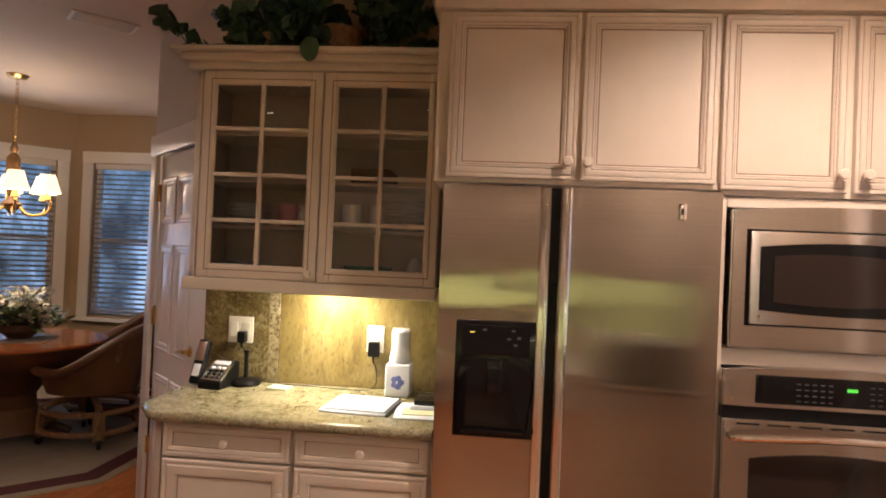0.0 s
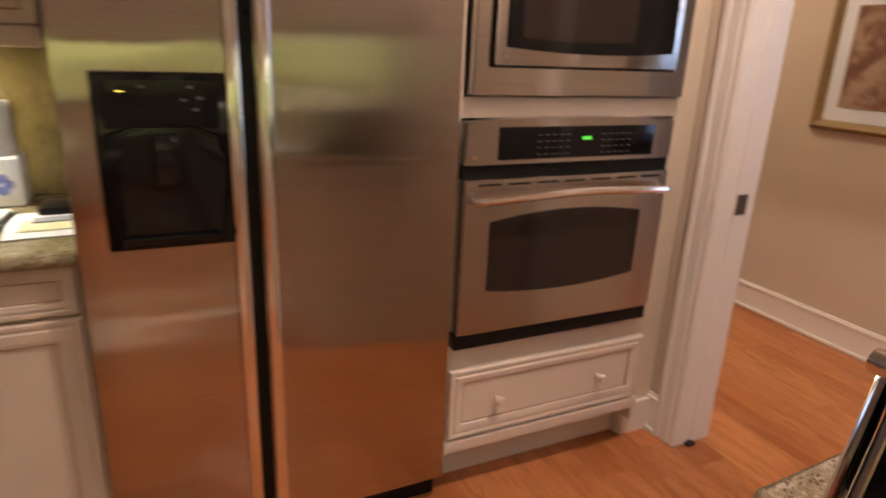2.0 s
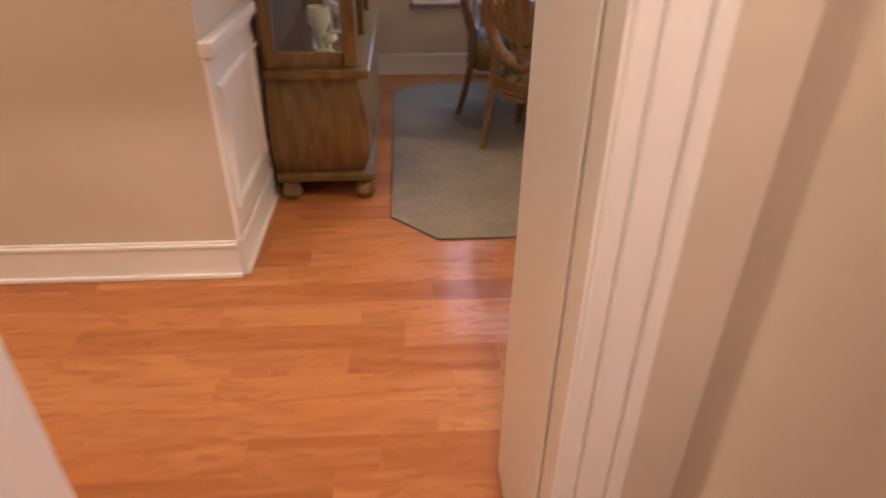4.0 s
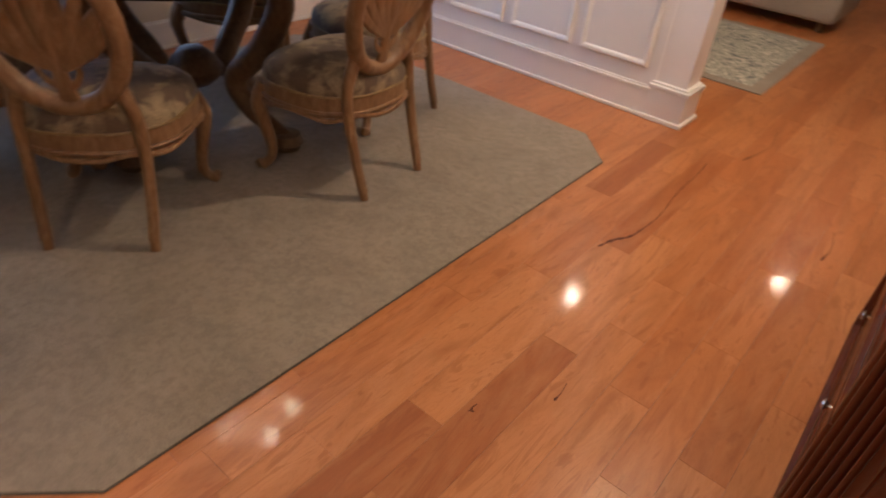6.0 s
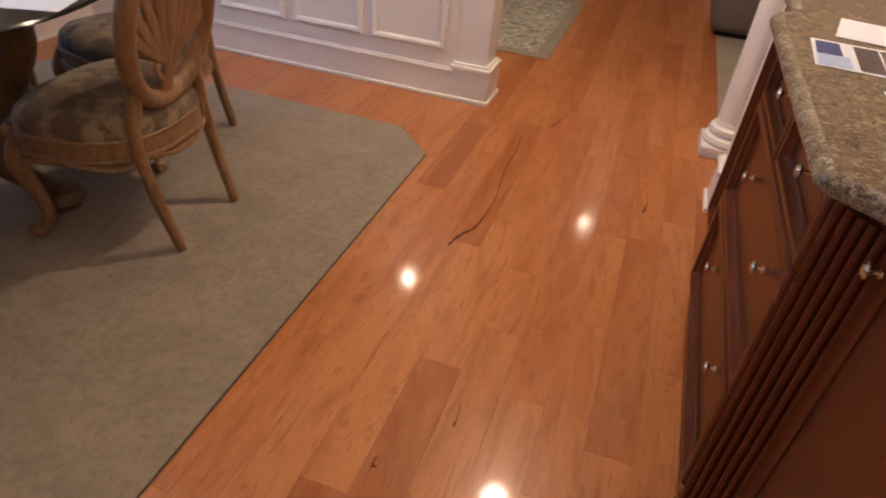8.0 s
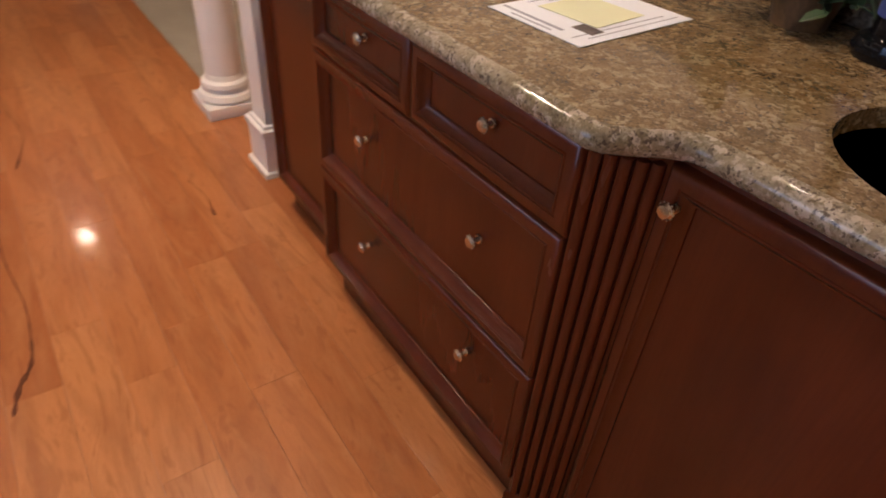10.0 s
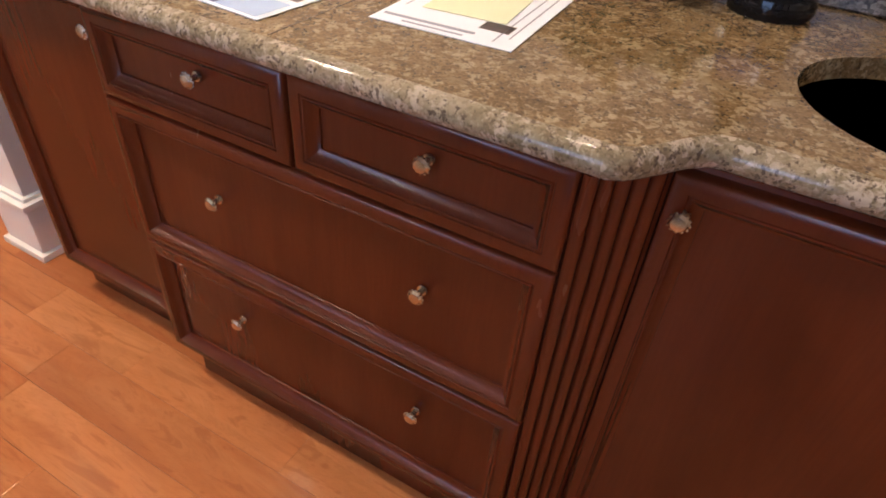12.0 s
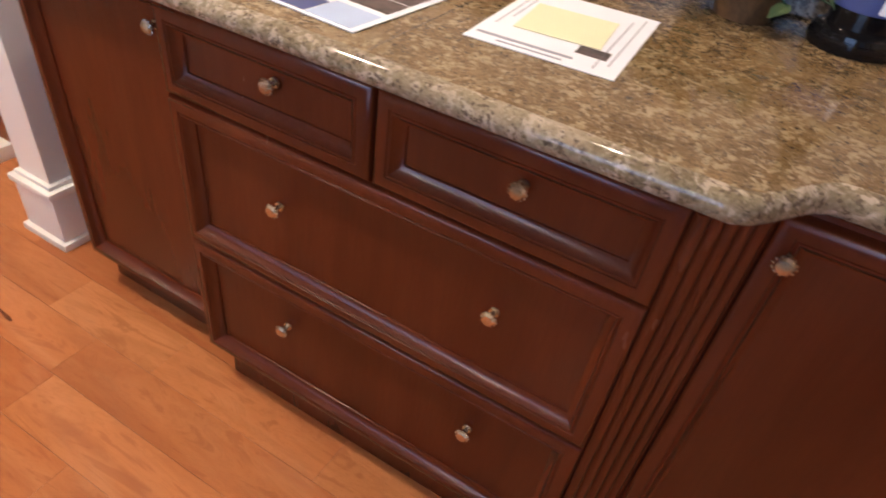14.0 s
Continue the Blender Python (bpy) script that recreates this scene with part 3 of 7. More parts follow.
def door_lining():
    """White jambs, casing with a stepped profile on both faces, and strike plate."""
    d = thing("door_1", "white painted doorway casing of an open pocket door", "doorway")
    d["kind"] = "structure"
    for y, s, nm in ((DY1, 1, "jamb"), (DY0, -1, "jamb")):
        part(nm, box((3.345, y, 0), (3.405, y + s * 0.018, DH), 0.002), WHITE, d)
        part(nm, box((3.425, y, 0), (3.515, y + s * 0.018, DH), 0.002), WHITE, d)
        part("pocket_slot", box((3.405, y + s * 0.006, 0), (3.425, y + s * 0.018, DH)), WHITE, d)
    part("head_jamb", box((3.345, DY0, DH), (3.515, DY1, DH + 0.018), 0.002), WHITE, d)
    for fx, out in ((3.35, -1), (3.51, 1)):
        for y, s in ((DY1, 1), (DY0, -1)):
            if out > 0 and s < 0:
                continue
            bm = BM()
            for a, b, t in ((0.004, 0.030, 0.014), (0.030, 0.072, 0.018), (0.072, 0.095, 0.026)):
                add_box(bm, (fx, y + s * a, 0), (fx + out * t, y + s * b, DH + 0.09), 0.003)
            part("casing", bm, WHITE, d)
        bm = BM()
        for a, b, t in ((0.004, 0.030, 0.014), (0.030, 0.072, 0.018), (0.072, 0.095, 0.026)):
            add_box(bm, (fx, DY0 - 0.09, DH + a), (fx + out * t * 1.02, DY1 + 0.09, DH + b), 0.003)
        part("head_casing", bm, WHITE, d)
    part("strike_plate", box((3.428, DY1 - 0.003, 0.893), (3.478, DY1 + 0.003, 0.963), 0.001), NICKEL, d, "square nickel strike plate")
    part("floor_guide", box((3.395, DY1 - 0.02, 0), (3.432, DY1 + 0.004, 0.012), 0.001), BLACKP, d)


door_lining()


def baseboard(name, x0, y0, x1, y1, out, h=0.155, label="white baseboard with moulded cap and shoe"):
    """Runs from one floor point to the next; out is the side it faces."""
    a, b = Vector((x0, y0, 0)), Vector((x1, y1, 0))
    L = (b - a).length
    m = facing((x0, y0, 0), out)
    if (m.to_3x3() @ Vector((1, 0, 0))).dot(b - a) < 0:
        m = facing((x1, y1, 0), out)
    bm = BM()
    add_box(bm, (0, 0, 0), (L, 0.014, h - 0.025), 0.002)
    add_box(bm, (0, 0, h - 0.025), (L, 0.019, h - 0.010), 0.004, 2)
    add_box(bm, (0, 0, h - 0.010), (L, 0.010, h), 0.003)
    add_box(bm, (0, 0.014, 0), (L, 0.028, 0.020), 0.006, 2)
    bmesh.ops.transform(bm, matrix=m, verts=bm.verts[:])
    return structure(name, bm, WHITE, label, True)


baseboard("baseboard_1", 3.35, 3.33, 3.35, 3.70, (-1, 0, 0))
baseboard("baseboard_2", 4.78, 3.26, 4.78, 6.60, (-1, 0, 0))
baseboard("baseboard_3", 4.78, 3.26, 7.40, 3.26, (0, -1, 0))
baseboard("baseboard_4", 7.40, -0.40, 7.40, 3.26, (-1, 0, 0))


def mould_frame(m, x0, x1, z0, z1, w=0.032, d=0.016):
    """A raised picture-frame moulding on a wall."""
    bm = BM()
    prof = [(0, 0.0), (0.002, d * 0.7), (w * 0.35, d), (w * 0.6, d * 0.8), (w * 0.85, d * 0.35), (w, 0.0)]
    rings = [[bm.verts.new((x, y, z)) for x, z in ((x0 + o, z0 + o), (x1 - o, z0 + o), (x1 - o, z1 - o), (x0 + o, z1 - o))] for o, y in prof]
    for a, b in zip(rings, rings[1:]):
        for i in range(4):
            bm.faces.new((a[i], a[(i + 1) % 4], b[(i + 1) % 4], b[i]))
    bmesh.ops.transform(bm, matrix=m, verts=bm.verts[:])
    return bm


# half wall with wainscot between dining room and passage
HWALL = wall("wall_half", (5.10, -0.52, -0.012), (7.40, -0.40, 1.02), WHITE, "white wainscoted half wall with framed panels")
part("wall_cap", box((5.10, -0.56, 1.02), (7.40, -0.36, 1.06), 0.008, 2), WHITE, HWALL)
_m = facing((5.12, -0.40, 0), (0, 1, 0))
_step = -1 if (_m.to_3x3() @ Vector((1, 0, 0))).x < 0 else 1
for k in range(5):
    x0 = 0.04 + k * 0.455
    part("panel_moulding", mould_frame(_m, *sorted((_step * x0, _step * (x0 + 0.40))), 0.245, 0.88), WHITE, HWALL)
baseboard("baseboard_6", 5.11, -0.40, 7.40, -0.40, (0, 1, 0), 0.165)
# pilaster at its end
PIL = wall("pilaster_1", (4.935, -0.57, -0.012), (5.10, -0.405, CEIL), WHITE, "white square pilaster with plinth and cap")
for z0, z1, d in ((0.0, 0.022, 0.034), (0.022, 0.165, 0.022), (0.165, 0.185, 0.030), (0.185, 0.198, 0.015)):
    part("plinth_course", box((4.935 - d, -0.57 - d, z0), (5.10 + d * 0.6, -0.405 + d, z1), 0.004, 2), WHITE, PIL)

# wainscot on the dining north wall
WN = facing((4.80, 3.26, 0), (0, -1, 0))
_s = 1 if (WN.to_3x3() @ Vector((1, 0, 0))).x > 0 else -1
WAIN = structure("wainscot", box((4.772, 3.246, 0.155), (7.40, 3.26, 0.82)), WHITE, "white wainscot panelling with chair rail")
part("chair_rail", box((4.755, 3.215, 0.82), (7.40, 3.262, 0.872), 0.012, 3), WHITE, WAIN)
for k in range(5):
    x0 = 0.03 + k * 0.50
    part("panel_moulding", mould_frame(facing((4.80, 3.246, 0), (0, -1, 0)), *sorted((_s * x0, _s * (x0 + 0.42))), 0.265, 0.715), WHITE, WAIN)

# round column in the passage and the bar's end post
COL = thing("column_1", "white round column on a square stepped plinth", "column", at=(3.735, -0.46, 0))
COL["kind"] = "structure"
part("plinth", box((-0.115, -0.115, 0), (0.115, 0.115, 0.05), 0.004, 2), WHITE, COL)
part("base", lathe([(0.0, 0.05), (0.108, 0.05), (0.116, 0.065), (0.108, 0.085), (0.092, 0.092), (0.088, 0.105), (0.098, 0.115), (0.094, 0.13), (0.08, 0.14), (0.076, 0.16), (0.0, 0.16)], n=32), WHITE, COL)
part("shaft", lathe([(0.0, 0.16), (0.074, 0.16), (0.073, 1.2), (0.066, CEIL), (0.0, CEIL)], n=32), WHITE, COL)
POST = wall("pilaster_2", (3.70, 0.030, -0.012), (3.792, 0.150, CEIL), WHITE, "white end post with plinth beside the bar cabinet")
for z0, z1, d in ((0.0, 0.022, 0.030), (0.022, 0.165, 0.018), (0.165, 0.185, 0.026), (0.185, 0.198, 0.012)):
    part("plinth_course", box((3.70 - d * 0.5, 0.030 - d, z0), (3.792 + d, 0.150 + d, z1), 0.004, 2), WHITE, POST)

# pantry corner and breakfast nook shell
PA, PB = Vector((0.455, 3.965, 0)), Vector((-0.38, 4.79, 0))
PDIR = (PB - PA).normalized()
POUT = Vector((-PDIR.y, PDIR.x, 0))
if POUT.y > 0:
    POUT = -POUT
MP = facing(tuple(PA), tuple(POUT))
_px = 1 if (MP.to_3x3() @ Vector((1, 0, 0))).dot(PDIR) > 0 else -1
LP = (PB - PA).length


def pbox(a, b, y0, y1, z0, z1, bev=0.0):
    return box((min(_px * a, _px * b), y0, z0), (max(_px * a, _px * b), y1, z1), bev, 2, MP)


structure("wall_pantry_1", pbox(0, LP, -0.12, 0, 2.10, CEIL), painted("pale_wall_paint", (0.62, 0.56, 0.48), 0.6, 0.04, 2, 160, 0.12), "pale painted angled pantry wall")
wall("wall_pantry_side", (-0.36, 4.92, -0.012), (-0.24, 7.0, CEIL), WALL)
PD = thing("door_2", "white six-panel pantry door with brass lever, closed", "door")
PD["kind"] = "structure"
part("slab", pbox(0.14, LP - 0.11, -0.05, -0.012, 0.01, 2.03, 0.002), WHITE, PD)
for zz0, zz1 in ((0.22, 0.78), (0.92, 1.52), (1.64, 1.90)):
    for k in range(2):
        a = LP - 0.70 + k * 0.29
        x0, x1 = sorted((_px * a, _px * (a + 0.235)))
        part("raised_panel", framed_panel(x0, x1, zz0, zz1, MP @ pose(0, -0.012, 0), 0.045, 0.010, 0.009), WHITE, PD)
part("casing", pbox(0.0, 0.14, -0.005, 0.02, 0, 2.12, 0.004), WHITE, PD)
part("casing", pbox(LP - 0.10, LP, -0.005, 0.02, 0, 2.12, 0.004), WHITE, PD)
part("head_casing", pbox(-0.005, LP + 0.005, -0.005, 0.026, 2.04, 2.16, 0.006), WHITE, PD)
part("jamb", pbox(0.0, LP, -0.12, -0.055, 0.0, 2.10), WHITE, PD)
for z in (0.35, 1.10, 1.82):
    part("hinge", pbox(LP - 0.125, LP - 0.09, -0.012, 0.006, z - 0.05, z + 0.05, 0.002), BRASS, PD)
_h = MP @ Vector((_px * (LP - 0.745), -0.012, 0.98))
_hx = MP.to_3x3() @ Vector((_px, 0, 0))
_ho = MP.to_3x3() @ Vector((0, 1, 0))
part("lever_rose", lathe([(0, 0), (0.028, 0), (0.026, 0.010), (0.012, 0.014), (0.011, 0.04), (0, 0.042)], _h, 16, tuple(_ho)), BRASS, PD)
part("lever", tube(smooth_line([_h + _ho * 0.040, _h + _ho * 0.045 + _hx * 0.05, _h + _ho * 0.035 + _hx * 0.10 + Vector((0, 0, -0.01))], 4), 0.008), BRASS, PD, "brass lever handle")


def window_unit(name, m, w, z0, z1, lean="raised"):
    """A cased window in a wall plane (local y = into the room), with blinds and glass."""
    d = thing(name, "white cased window with lowered horizontal blinds", "window")
    d["kind"] = "structure"
    c = 0.10
    for a, b in ((-w / 2 - c, -w / 2), (w / 2, w / 2 + c)):
        part("casing", box((a, 0, z0 - 0.02), (b, 0.022, z1 + c), 0.004, 2, m), WHITE, d)
    part("head_casing", box((-w / 2 - c - 0.003, 0, z1), (w / 2 + c + 0.003, 0.028, z1 + c + 0.01), 0.005, 2, m), WHITE, d)
    part("sill", box((-w / 2 - c - 0.02, 0, z0 - 0.05), (w / 2 + c + 0.02, 0.06, z0 - 0.018), 0.005, 2, m), WHITE, d)
    for a, b in ((-w / 2, -w / 2 + 0.045), (w / 2 - 0.045, w / 2)):
        part("frame", box((a, -0.10, z0), (b, -0.05, z1), 0.003, 1, m), WHITE, d)
    for a, b in ((z0, z0 + 0.05), ((z0 + z1) / 2 - 0.02, (z0 + z1) / 2 + 0.02), (z1 - 0.05, z1)):
        part("rail", box((-w / 2, -0.099, a), (w / 2, -0.051, b), 0.003, 1, m), WHITE, d)
    g = part("pane", box((-w / 2, -0.080, z0), (w / 2, -0.076, z1), 0, 1, m), WINGLASS, d)
    g.visible_shadow = False
    part("blind_headrail", box((-w / 2 + 0.01, -0.05, z1 - 0.06), (w / 2 - 0.01, -0.005, z1), 0.004, 1, m), WHITE, d)
    n = int((z1 - z0 - 0.08) / 0.048)
    slat = box((-w / 2 + 0.012, -0.022, -0.0014), (w / 2 - 0.012, 0.022, 0.0014))
    first = None
    for k in range(n):
        mm = m @ pose(0, -0.026, z0 + 0.03 + k * 0.048, -24)
        if first is None:
            first = part("slat", slat, BLINDM, d, smooth=False)
            first.matrix_local = mm
        else:
            o = new("slat", first.data)
            o.parent = d
            o.matrix_local = mm
    return d


def bay(tag, p, q, out, wx, w, z0=0.80, z1=2.28):
    """A wall from p to q with one window opening of width w at distance wx along it."""
    a, b = Vector((*p, 0)), Vector((*q, 0))
    L = (b - a).length
    m = facing((*p, 0), out)
    s = 1 if (m.to_3x3() @ Vector((1, 0, 0))).dot(b - a) > 0 else -1
    lo, hi = wx - w / 2, wx + w / 2

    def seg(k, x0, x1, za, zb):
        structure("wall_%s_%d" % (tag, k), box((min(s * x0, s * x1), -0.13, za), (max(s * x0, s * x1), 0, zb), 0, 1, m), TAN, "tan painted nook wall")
    seg(1, 0, lo, -0.012, CEIL)
    seg(2, hi, L, -0.012, CEIL)
    seg(3, lo, hi, -0.012, z0)
    seg(4, lo, hi, z1, CEIL)
    window_unit("window_" + tag, m @ pose(s * wx, 0, 0), w, z0, z1)
    baseboard("baseboard_" + tag, *p, *q, out)


bay("nook_north", (-2.45, 6.95), (-0.36, 6.95), (0, -1, 0), 0.50, 0.62)
bay("nook_bay", (-3.65, 5.75), (-2.45, 6.95), (0.7071, -0.7071, 0), 1.02, 1.05)
bay("nook_west", (-4.06, 3.6), (-3.65, 5.75), (0.98, -0.19, 0), 1.1, 1.0)
window_unit("window_dining", facing((7.40, 1.35, 0), (-1, 0, 0)), 2.16, 0.55, 2.33)
structure("backdrop_north", box((-9, 9.6, -0.1), (3, 9.7, 5)), OUTSIDE, "dusky blue garden outside")
structure("backdrop_west", box((-9.1, -2, -0.1), (-9, 9.6, 5)), OUTSIDE, "dusky blue garden outside")
structure("backdrop_east", box((11, -4, -0.1), (11.1, 8, 5)), OUTSIDE, "dusky blue garden outside")

# ---------- lamps of the place and added fill ---
# Added fill without a known fixture: rear pair, pantry side, bar and hall cans.
CANS = [(-0.42, 0.62, 58, KWARM), (2.70, 2.45, 170, KWARM), (1.10, 0.82, 62, KWARM), (-0.4, 2.6, 80, KWARM), (2.3, -0.9, 50, KWARM), (0.3, -0.9, 50, KWARM),
        (4.40, 0.0, 186, WARM), (5.88, -2.03, 62, WARM), (4.37, -3.87, 66, WARM), (3.62, 1.25, 38, (1.0, 0.75, 0.56)), (3.78, 4.00, 82, WARM), (4.15, 5.4, 45, WARM)]


def can_light(x, y, power, colour):
    d = thing("recessed_light", "recessed ceiling downlight, some added as fill, lit warm white", "ceiling light", "recessed ceiling lights", (x, y, CEIL))
    part("trim_ring", lathe([(0.062, -0.001), (0.088, -0.001), (0.086, -0.008), (0.066, -0.010), (0.062, -0.001)], n=28), WHITE, d)
    part("bulb", lathe([(0, -0.002), (0.06, -0.002), (0.05, -0.012), (0, -0.016)], n=20), BULB, d)
    lamp("can_lamp", "SPOT", (x, y, CEIL - 0.03), power, colour, 0.05, None, 140)


for xy in CANS:
    can_light(*xy)
lamp("under_cabinet_lamp", "AREA", (1.01, 3.78, 1.372), 14.0, (1.0, 0.88, 0.66), 0.20)
_rl = lamp("rear_under_cabinet_lamp", "AREA", (0.9, -1.6, 1.30), 34.0, (1.0, 0.90, 0.66), 2.8).data
_rl.shape, _rl.size_y = "RECTANGLE", 0.08
_sl = lamp("side_under_cabinet_lamp", "AREA", (2.56, 0.6, 1.405), 14.0, (1.0, 0.90, 0.66), 0.06).data
_sl.shape, _sl.size_y = "RECTANGLE", 2.4
# daylight through the windows
lamp("window_daylight_east", "AREA", (7.36, 1.35, 1.5), 46, (0.45, 0.62, 1.0), 1.9, (0, 1.35, 0.9))
lamp("window_daylight_nook", "AREA", (-2.9, 6.2, 1.6), 15, (0.45, 0.62, 1.0), 1.2, (0, 3.0, 1.2))

# kitchen behind the walker: unseen walls added to brighten what the refrigerator reflects
wall("wall_kitchen_rear", (-4.08, -1.92, -0.012), (3.22, -1.80, CEIL))
wall("wall_kitchen_rear_east", (3.10, -1.80, -0.012), (3.22, 0.03, CEIL))

# ---------- kitchen ----------
FY = 3.30
FRONT = facing((0, FY, 0), (0, -1, 0))
KX = 1 if (FRONT.to_3x3() @ Vector((1, 0, 0))).x > 0 else -1


def front_panel(x0, x1, z0, z1, y, **kw):
    """A framed front facing the room, its back at depth y."""
    a, b = sorted((KX * x0, KX * x1))
    return framed_panel(a, b, z0, z1, facing((0, y, 0), (0, -1, 0)), **kw)


def fknob(x, y, z, k=1.0):
    return knob_at(facing((0, y, 0), (0, -1, 0)), KX * x, 0, z, k)


def refrigerator():
    d = thing("refrigerator", "brushed stainless side-by-side refrigerator with black ice dispenser", "refrigerator")
    x0, x1, zt = 1.507, 2.417, 1.77
    part("cabinet", box((x0 + 0.01, FY + 0.075, 0.02), (x1 - 0.01, 3.93, zt - 0.01), 0.004), GREYP, d)
    part("kick_grille", box((x0 + 0.01, FY + 0.05, 0.0), (x1 - 0.01, FY + 0.09, 0.09), 0.002), BLACKP, d)
    # doors with slightly rounded fronts
    split = 1.885
    for a, b, nm in ((x0 + 0.002, split - 0.016, "freezer_door"), (split + 0.016, x1 - 0.002, "fresh_food_door")):
        bm = BM()
        out = []
        for i in range(13):
            t = i / 12
            out.append((a + (b - a) * t, FY + 0.0012 * (2 * t - 1) ** 10))
        out += [(b, FY + 0.072), (a, FY + 0.072)]
        add_prism(bm, out, 0.095, zt, 0.003, 1)
        door = part(nm, bm, STEEL, d)
        # full-height bowed handle trim along the split
        hx = b - 0.018 if nm == "freezer_door" else a + 0.018
        part("handle", box((hx - 0.016, FY - 0.022, 0.10), (hx + 0.016, FY + 0.012, zt - 0.004), 0.009, 3), CHROME, door, "full-height bright steel handle strip")
    part("door_gap", box((split - 0.016, FY + 0.02, 0.10), (split + 0.016, FY + 0.074, zt - 0.003)), BLACKP, d)
    # dispenser
    dx0, dx1, dz0, dz1 = 1.572, 1.838, 0.933, 1.318
    disp = part("dispenser", box((dx0, FY - 0.012, dz0), (dx1, FY + 0.004, dz1), 0.006, 2), BLACKG, d, "black water and ice dispenser")
    part("control_panel", box((dx0 + 0.02, FY - 0.015, dz1 - 0.115), (dx1 - 0.02, FY - 0.010, dz1 - 0.015), 0.002), BLACKG, disp)
    bm = BM()
    add_tube(bm, smooth_line([(dx0 + 0.022, FY - 0.013, dz0 + 0.03), (dx0 + 0.022, FY - 0.013, dz1 - 0.13), (dx1 - 0.022, FY - 0.013, dz1 - 0.13), (dx1 - 0.022, FY - 0.013, dz0 + 0.03)], 3), 0.004)
    part("recess_rim", bm, BLACKG, disp)
    part("paddle", box((1.68, FY - 0.022, 1.08), (1.73, FY - 0.010, 1.19), 0.004, 2), BLACKG, disp)
    part("drip_tray", box((dx0 + 0.03, FY - 0.026, dz0 + 0.012), (dx1 - 0.03, FY - 0.010, dz0 + 0.03), 0.003), BLACKG, disp)
    for k, (x, z) in enumerate(((1.662, 1.285), (1.756, 1.285), (1.775, 1.262), (1.742, 1.258), (1.764, 1.238))):
        part("touch_icon", box((x, FY - 0.0163, z), (x + 0.012, FY - 0.0148, z + 0.006), 0.0005), KEYM, disp)
    part("status_light", box((1.62, FY - 0.0165, 1.277), (1.634, FY - 0.0145, 1.280)), LED, disp)
    return d


refrigerator()
mg = thing("fridge_magnet", "small silver clip magnet on the refrigerator door", "magnet", at=(2.29, FY, 1.70))
part("plate", box((-0.012, -0.008, -0.026), (0.012, -0.001, 0.026), 0.003, 2), CHROME, mg)
part("spring", lathe([(0, 0), (0.008, 0), (0.008, 0.02), (0, 0.02)], (0, -0.014, -0.01), 10), CHROME, mg)


def upper_block(name, x0, x1, z0, z1, doors, knobs, label):
    d = thing(name, label, "cabinet", "upper kitchen cabinets")
    part("body", box((x0, FY + 0.022, z0 - 0.012), (x1, 3.93, z1 + 0.012), 0.002), CREAM, d)
    for (a, b), kx in zip(doors, knobs):
        dr = part("door", front_panel(a, b, z0 + 0.004, z1, FY + 0.022, raised=False, profile=cream_profile), CREAM, d)
        for o, w, y, t in ((0.0129, 0.0028, 0.0056, 0.0010), (0.0340, 0.0028, 0.0066, 0.0010), (0.0429, 0.0026, 0.0086, 0.0010), (0.0509, 0.0044, 0.0131, 0.0010)):
            part("glaze_line", mould_frame(facing((0, FY + y, 0), (0, -1, 0)), *sorted((KX * (a + o), KX * (b - o))), z0 + 0.004 + o, z1 - o, w, t), GLAZE, dr)
        part("knob", fknob(kx, FY, z0 + 0.06, 1.15), CREAM, dr)
    return d


UZ = 1.79
upper_block("upper_cabinet", 1.470, 2.41, UZ, 2.350, ((1.512, 1.943), (1.958, 2.390)), (1.912, 1.976), "cream glazed double-door cabinet above the refrigerator")
upper_block("upper_cabinet", 2.413, 3.345, UZ - 0.015, 2.345, ((2.404, 2.796), (2.814, 3.240)), (2.768, 2.842), "cream glazed double-door cabinet above the wall ovens")
cr = solid("crown_moulding", add_box(add_box(box((1.455, FY - 0.01, 2.357), (3.345, 3.94, 2.41), 0.008, 2), (1.44, FY - 0.035, 2.41), (3.345, 3.94, 2.45), 0.012, 3), (1.42, FY - 0.07, 2.45), (3.345, 3.94, 2.485), 0.012, 3), CREAM, "cream crown moulding along the tall cabinets", "moulding")
cr["kind"] = "structure"

# oven tower
TW = thing("oven_tower", "cream glazed tall cabinet holding microwave and wall oven", "cabinet")
TX0, TX1 = 2.42, 3.345
part("side_panel", box((TX0, FY + 0.03, 0.16), (TX0 + 0.018, 3.93, UZ - 0.03), 0.002), CREAM, TW)
part("filler", box((3.195, FY + 0.09, 0.0), (TX1, 3.93, UZ - 0.03), 0.002), CREAM, TW)
part("side_panel", box((3.190, FY + 0.03, 0.10), (3.202, FY + 0.089, UZ - 0.03), 0.001), CREAM, TW)
structure("baseboard_tower", prism([(3.204, FY + 0.072), (TX1, FY + 0.072), (TX1, FY + 0.0895), (3.204, FY + 0.0895)], 0.0, 0.135, 0.004, 2), WHITE, "white baseboard beside the oven cabinet")
part("rail", box((TX0 + 0.018, FY + 0.03, 1.725), (3.195, 3.93, UZ - 0.03), 0.002), CREAM, TW)
part("rail", box((TX0 + 0.018, FY + 0.03, 1.212), (3.195, 3.93, 1.268), 0.002), CREAM, TW)
part("back", box((TX0 + 0.018, 3.90, 0.1), (3.195, 3.93, UZ - 0.03)), CREAM, TW)
part("rail", box((TX0 + 0.018, FY + 0.03, 0.44), (3.195, 3.90, 0.525), 0.002), CREAM, TW)
part("toe_kick", box((TX0 + 0.018, FY + 0.12, 0.0), (3.195, 3.90, 0.17)), CREAM, TW)
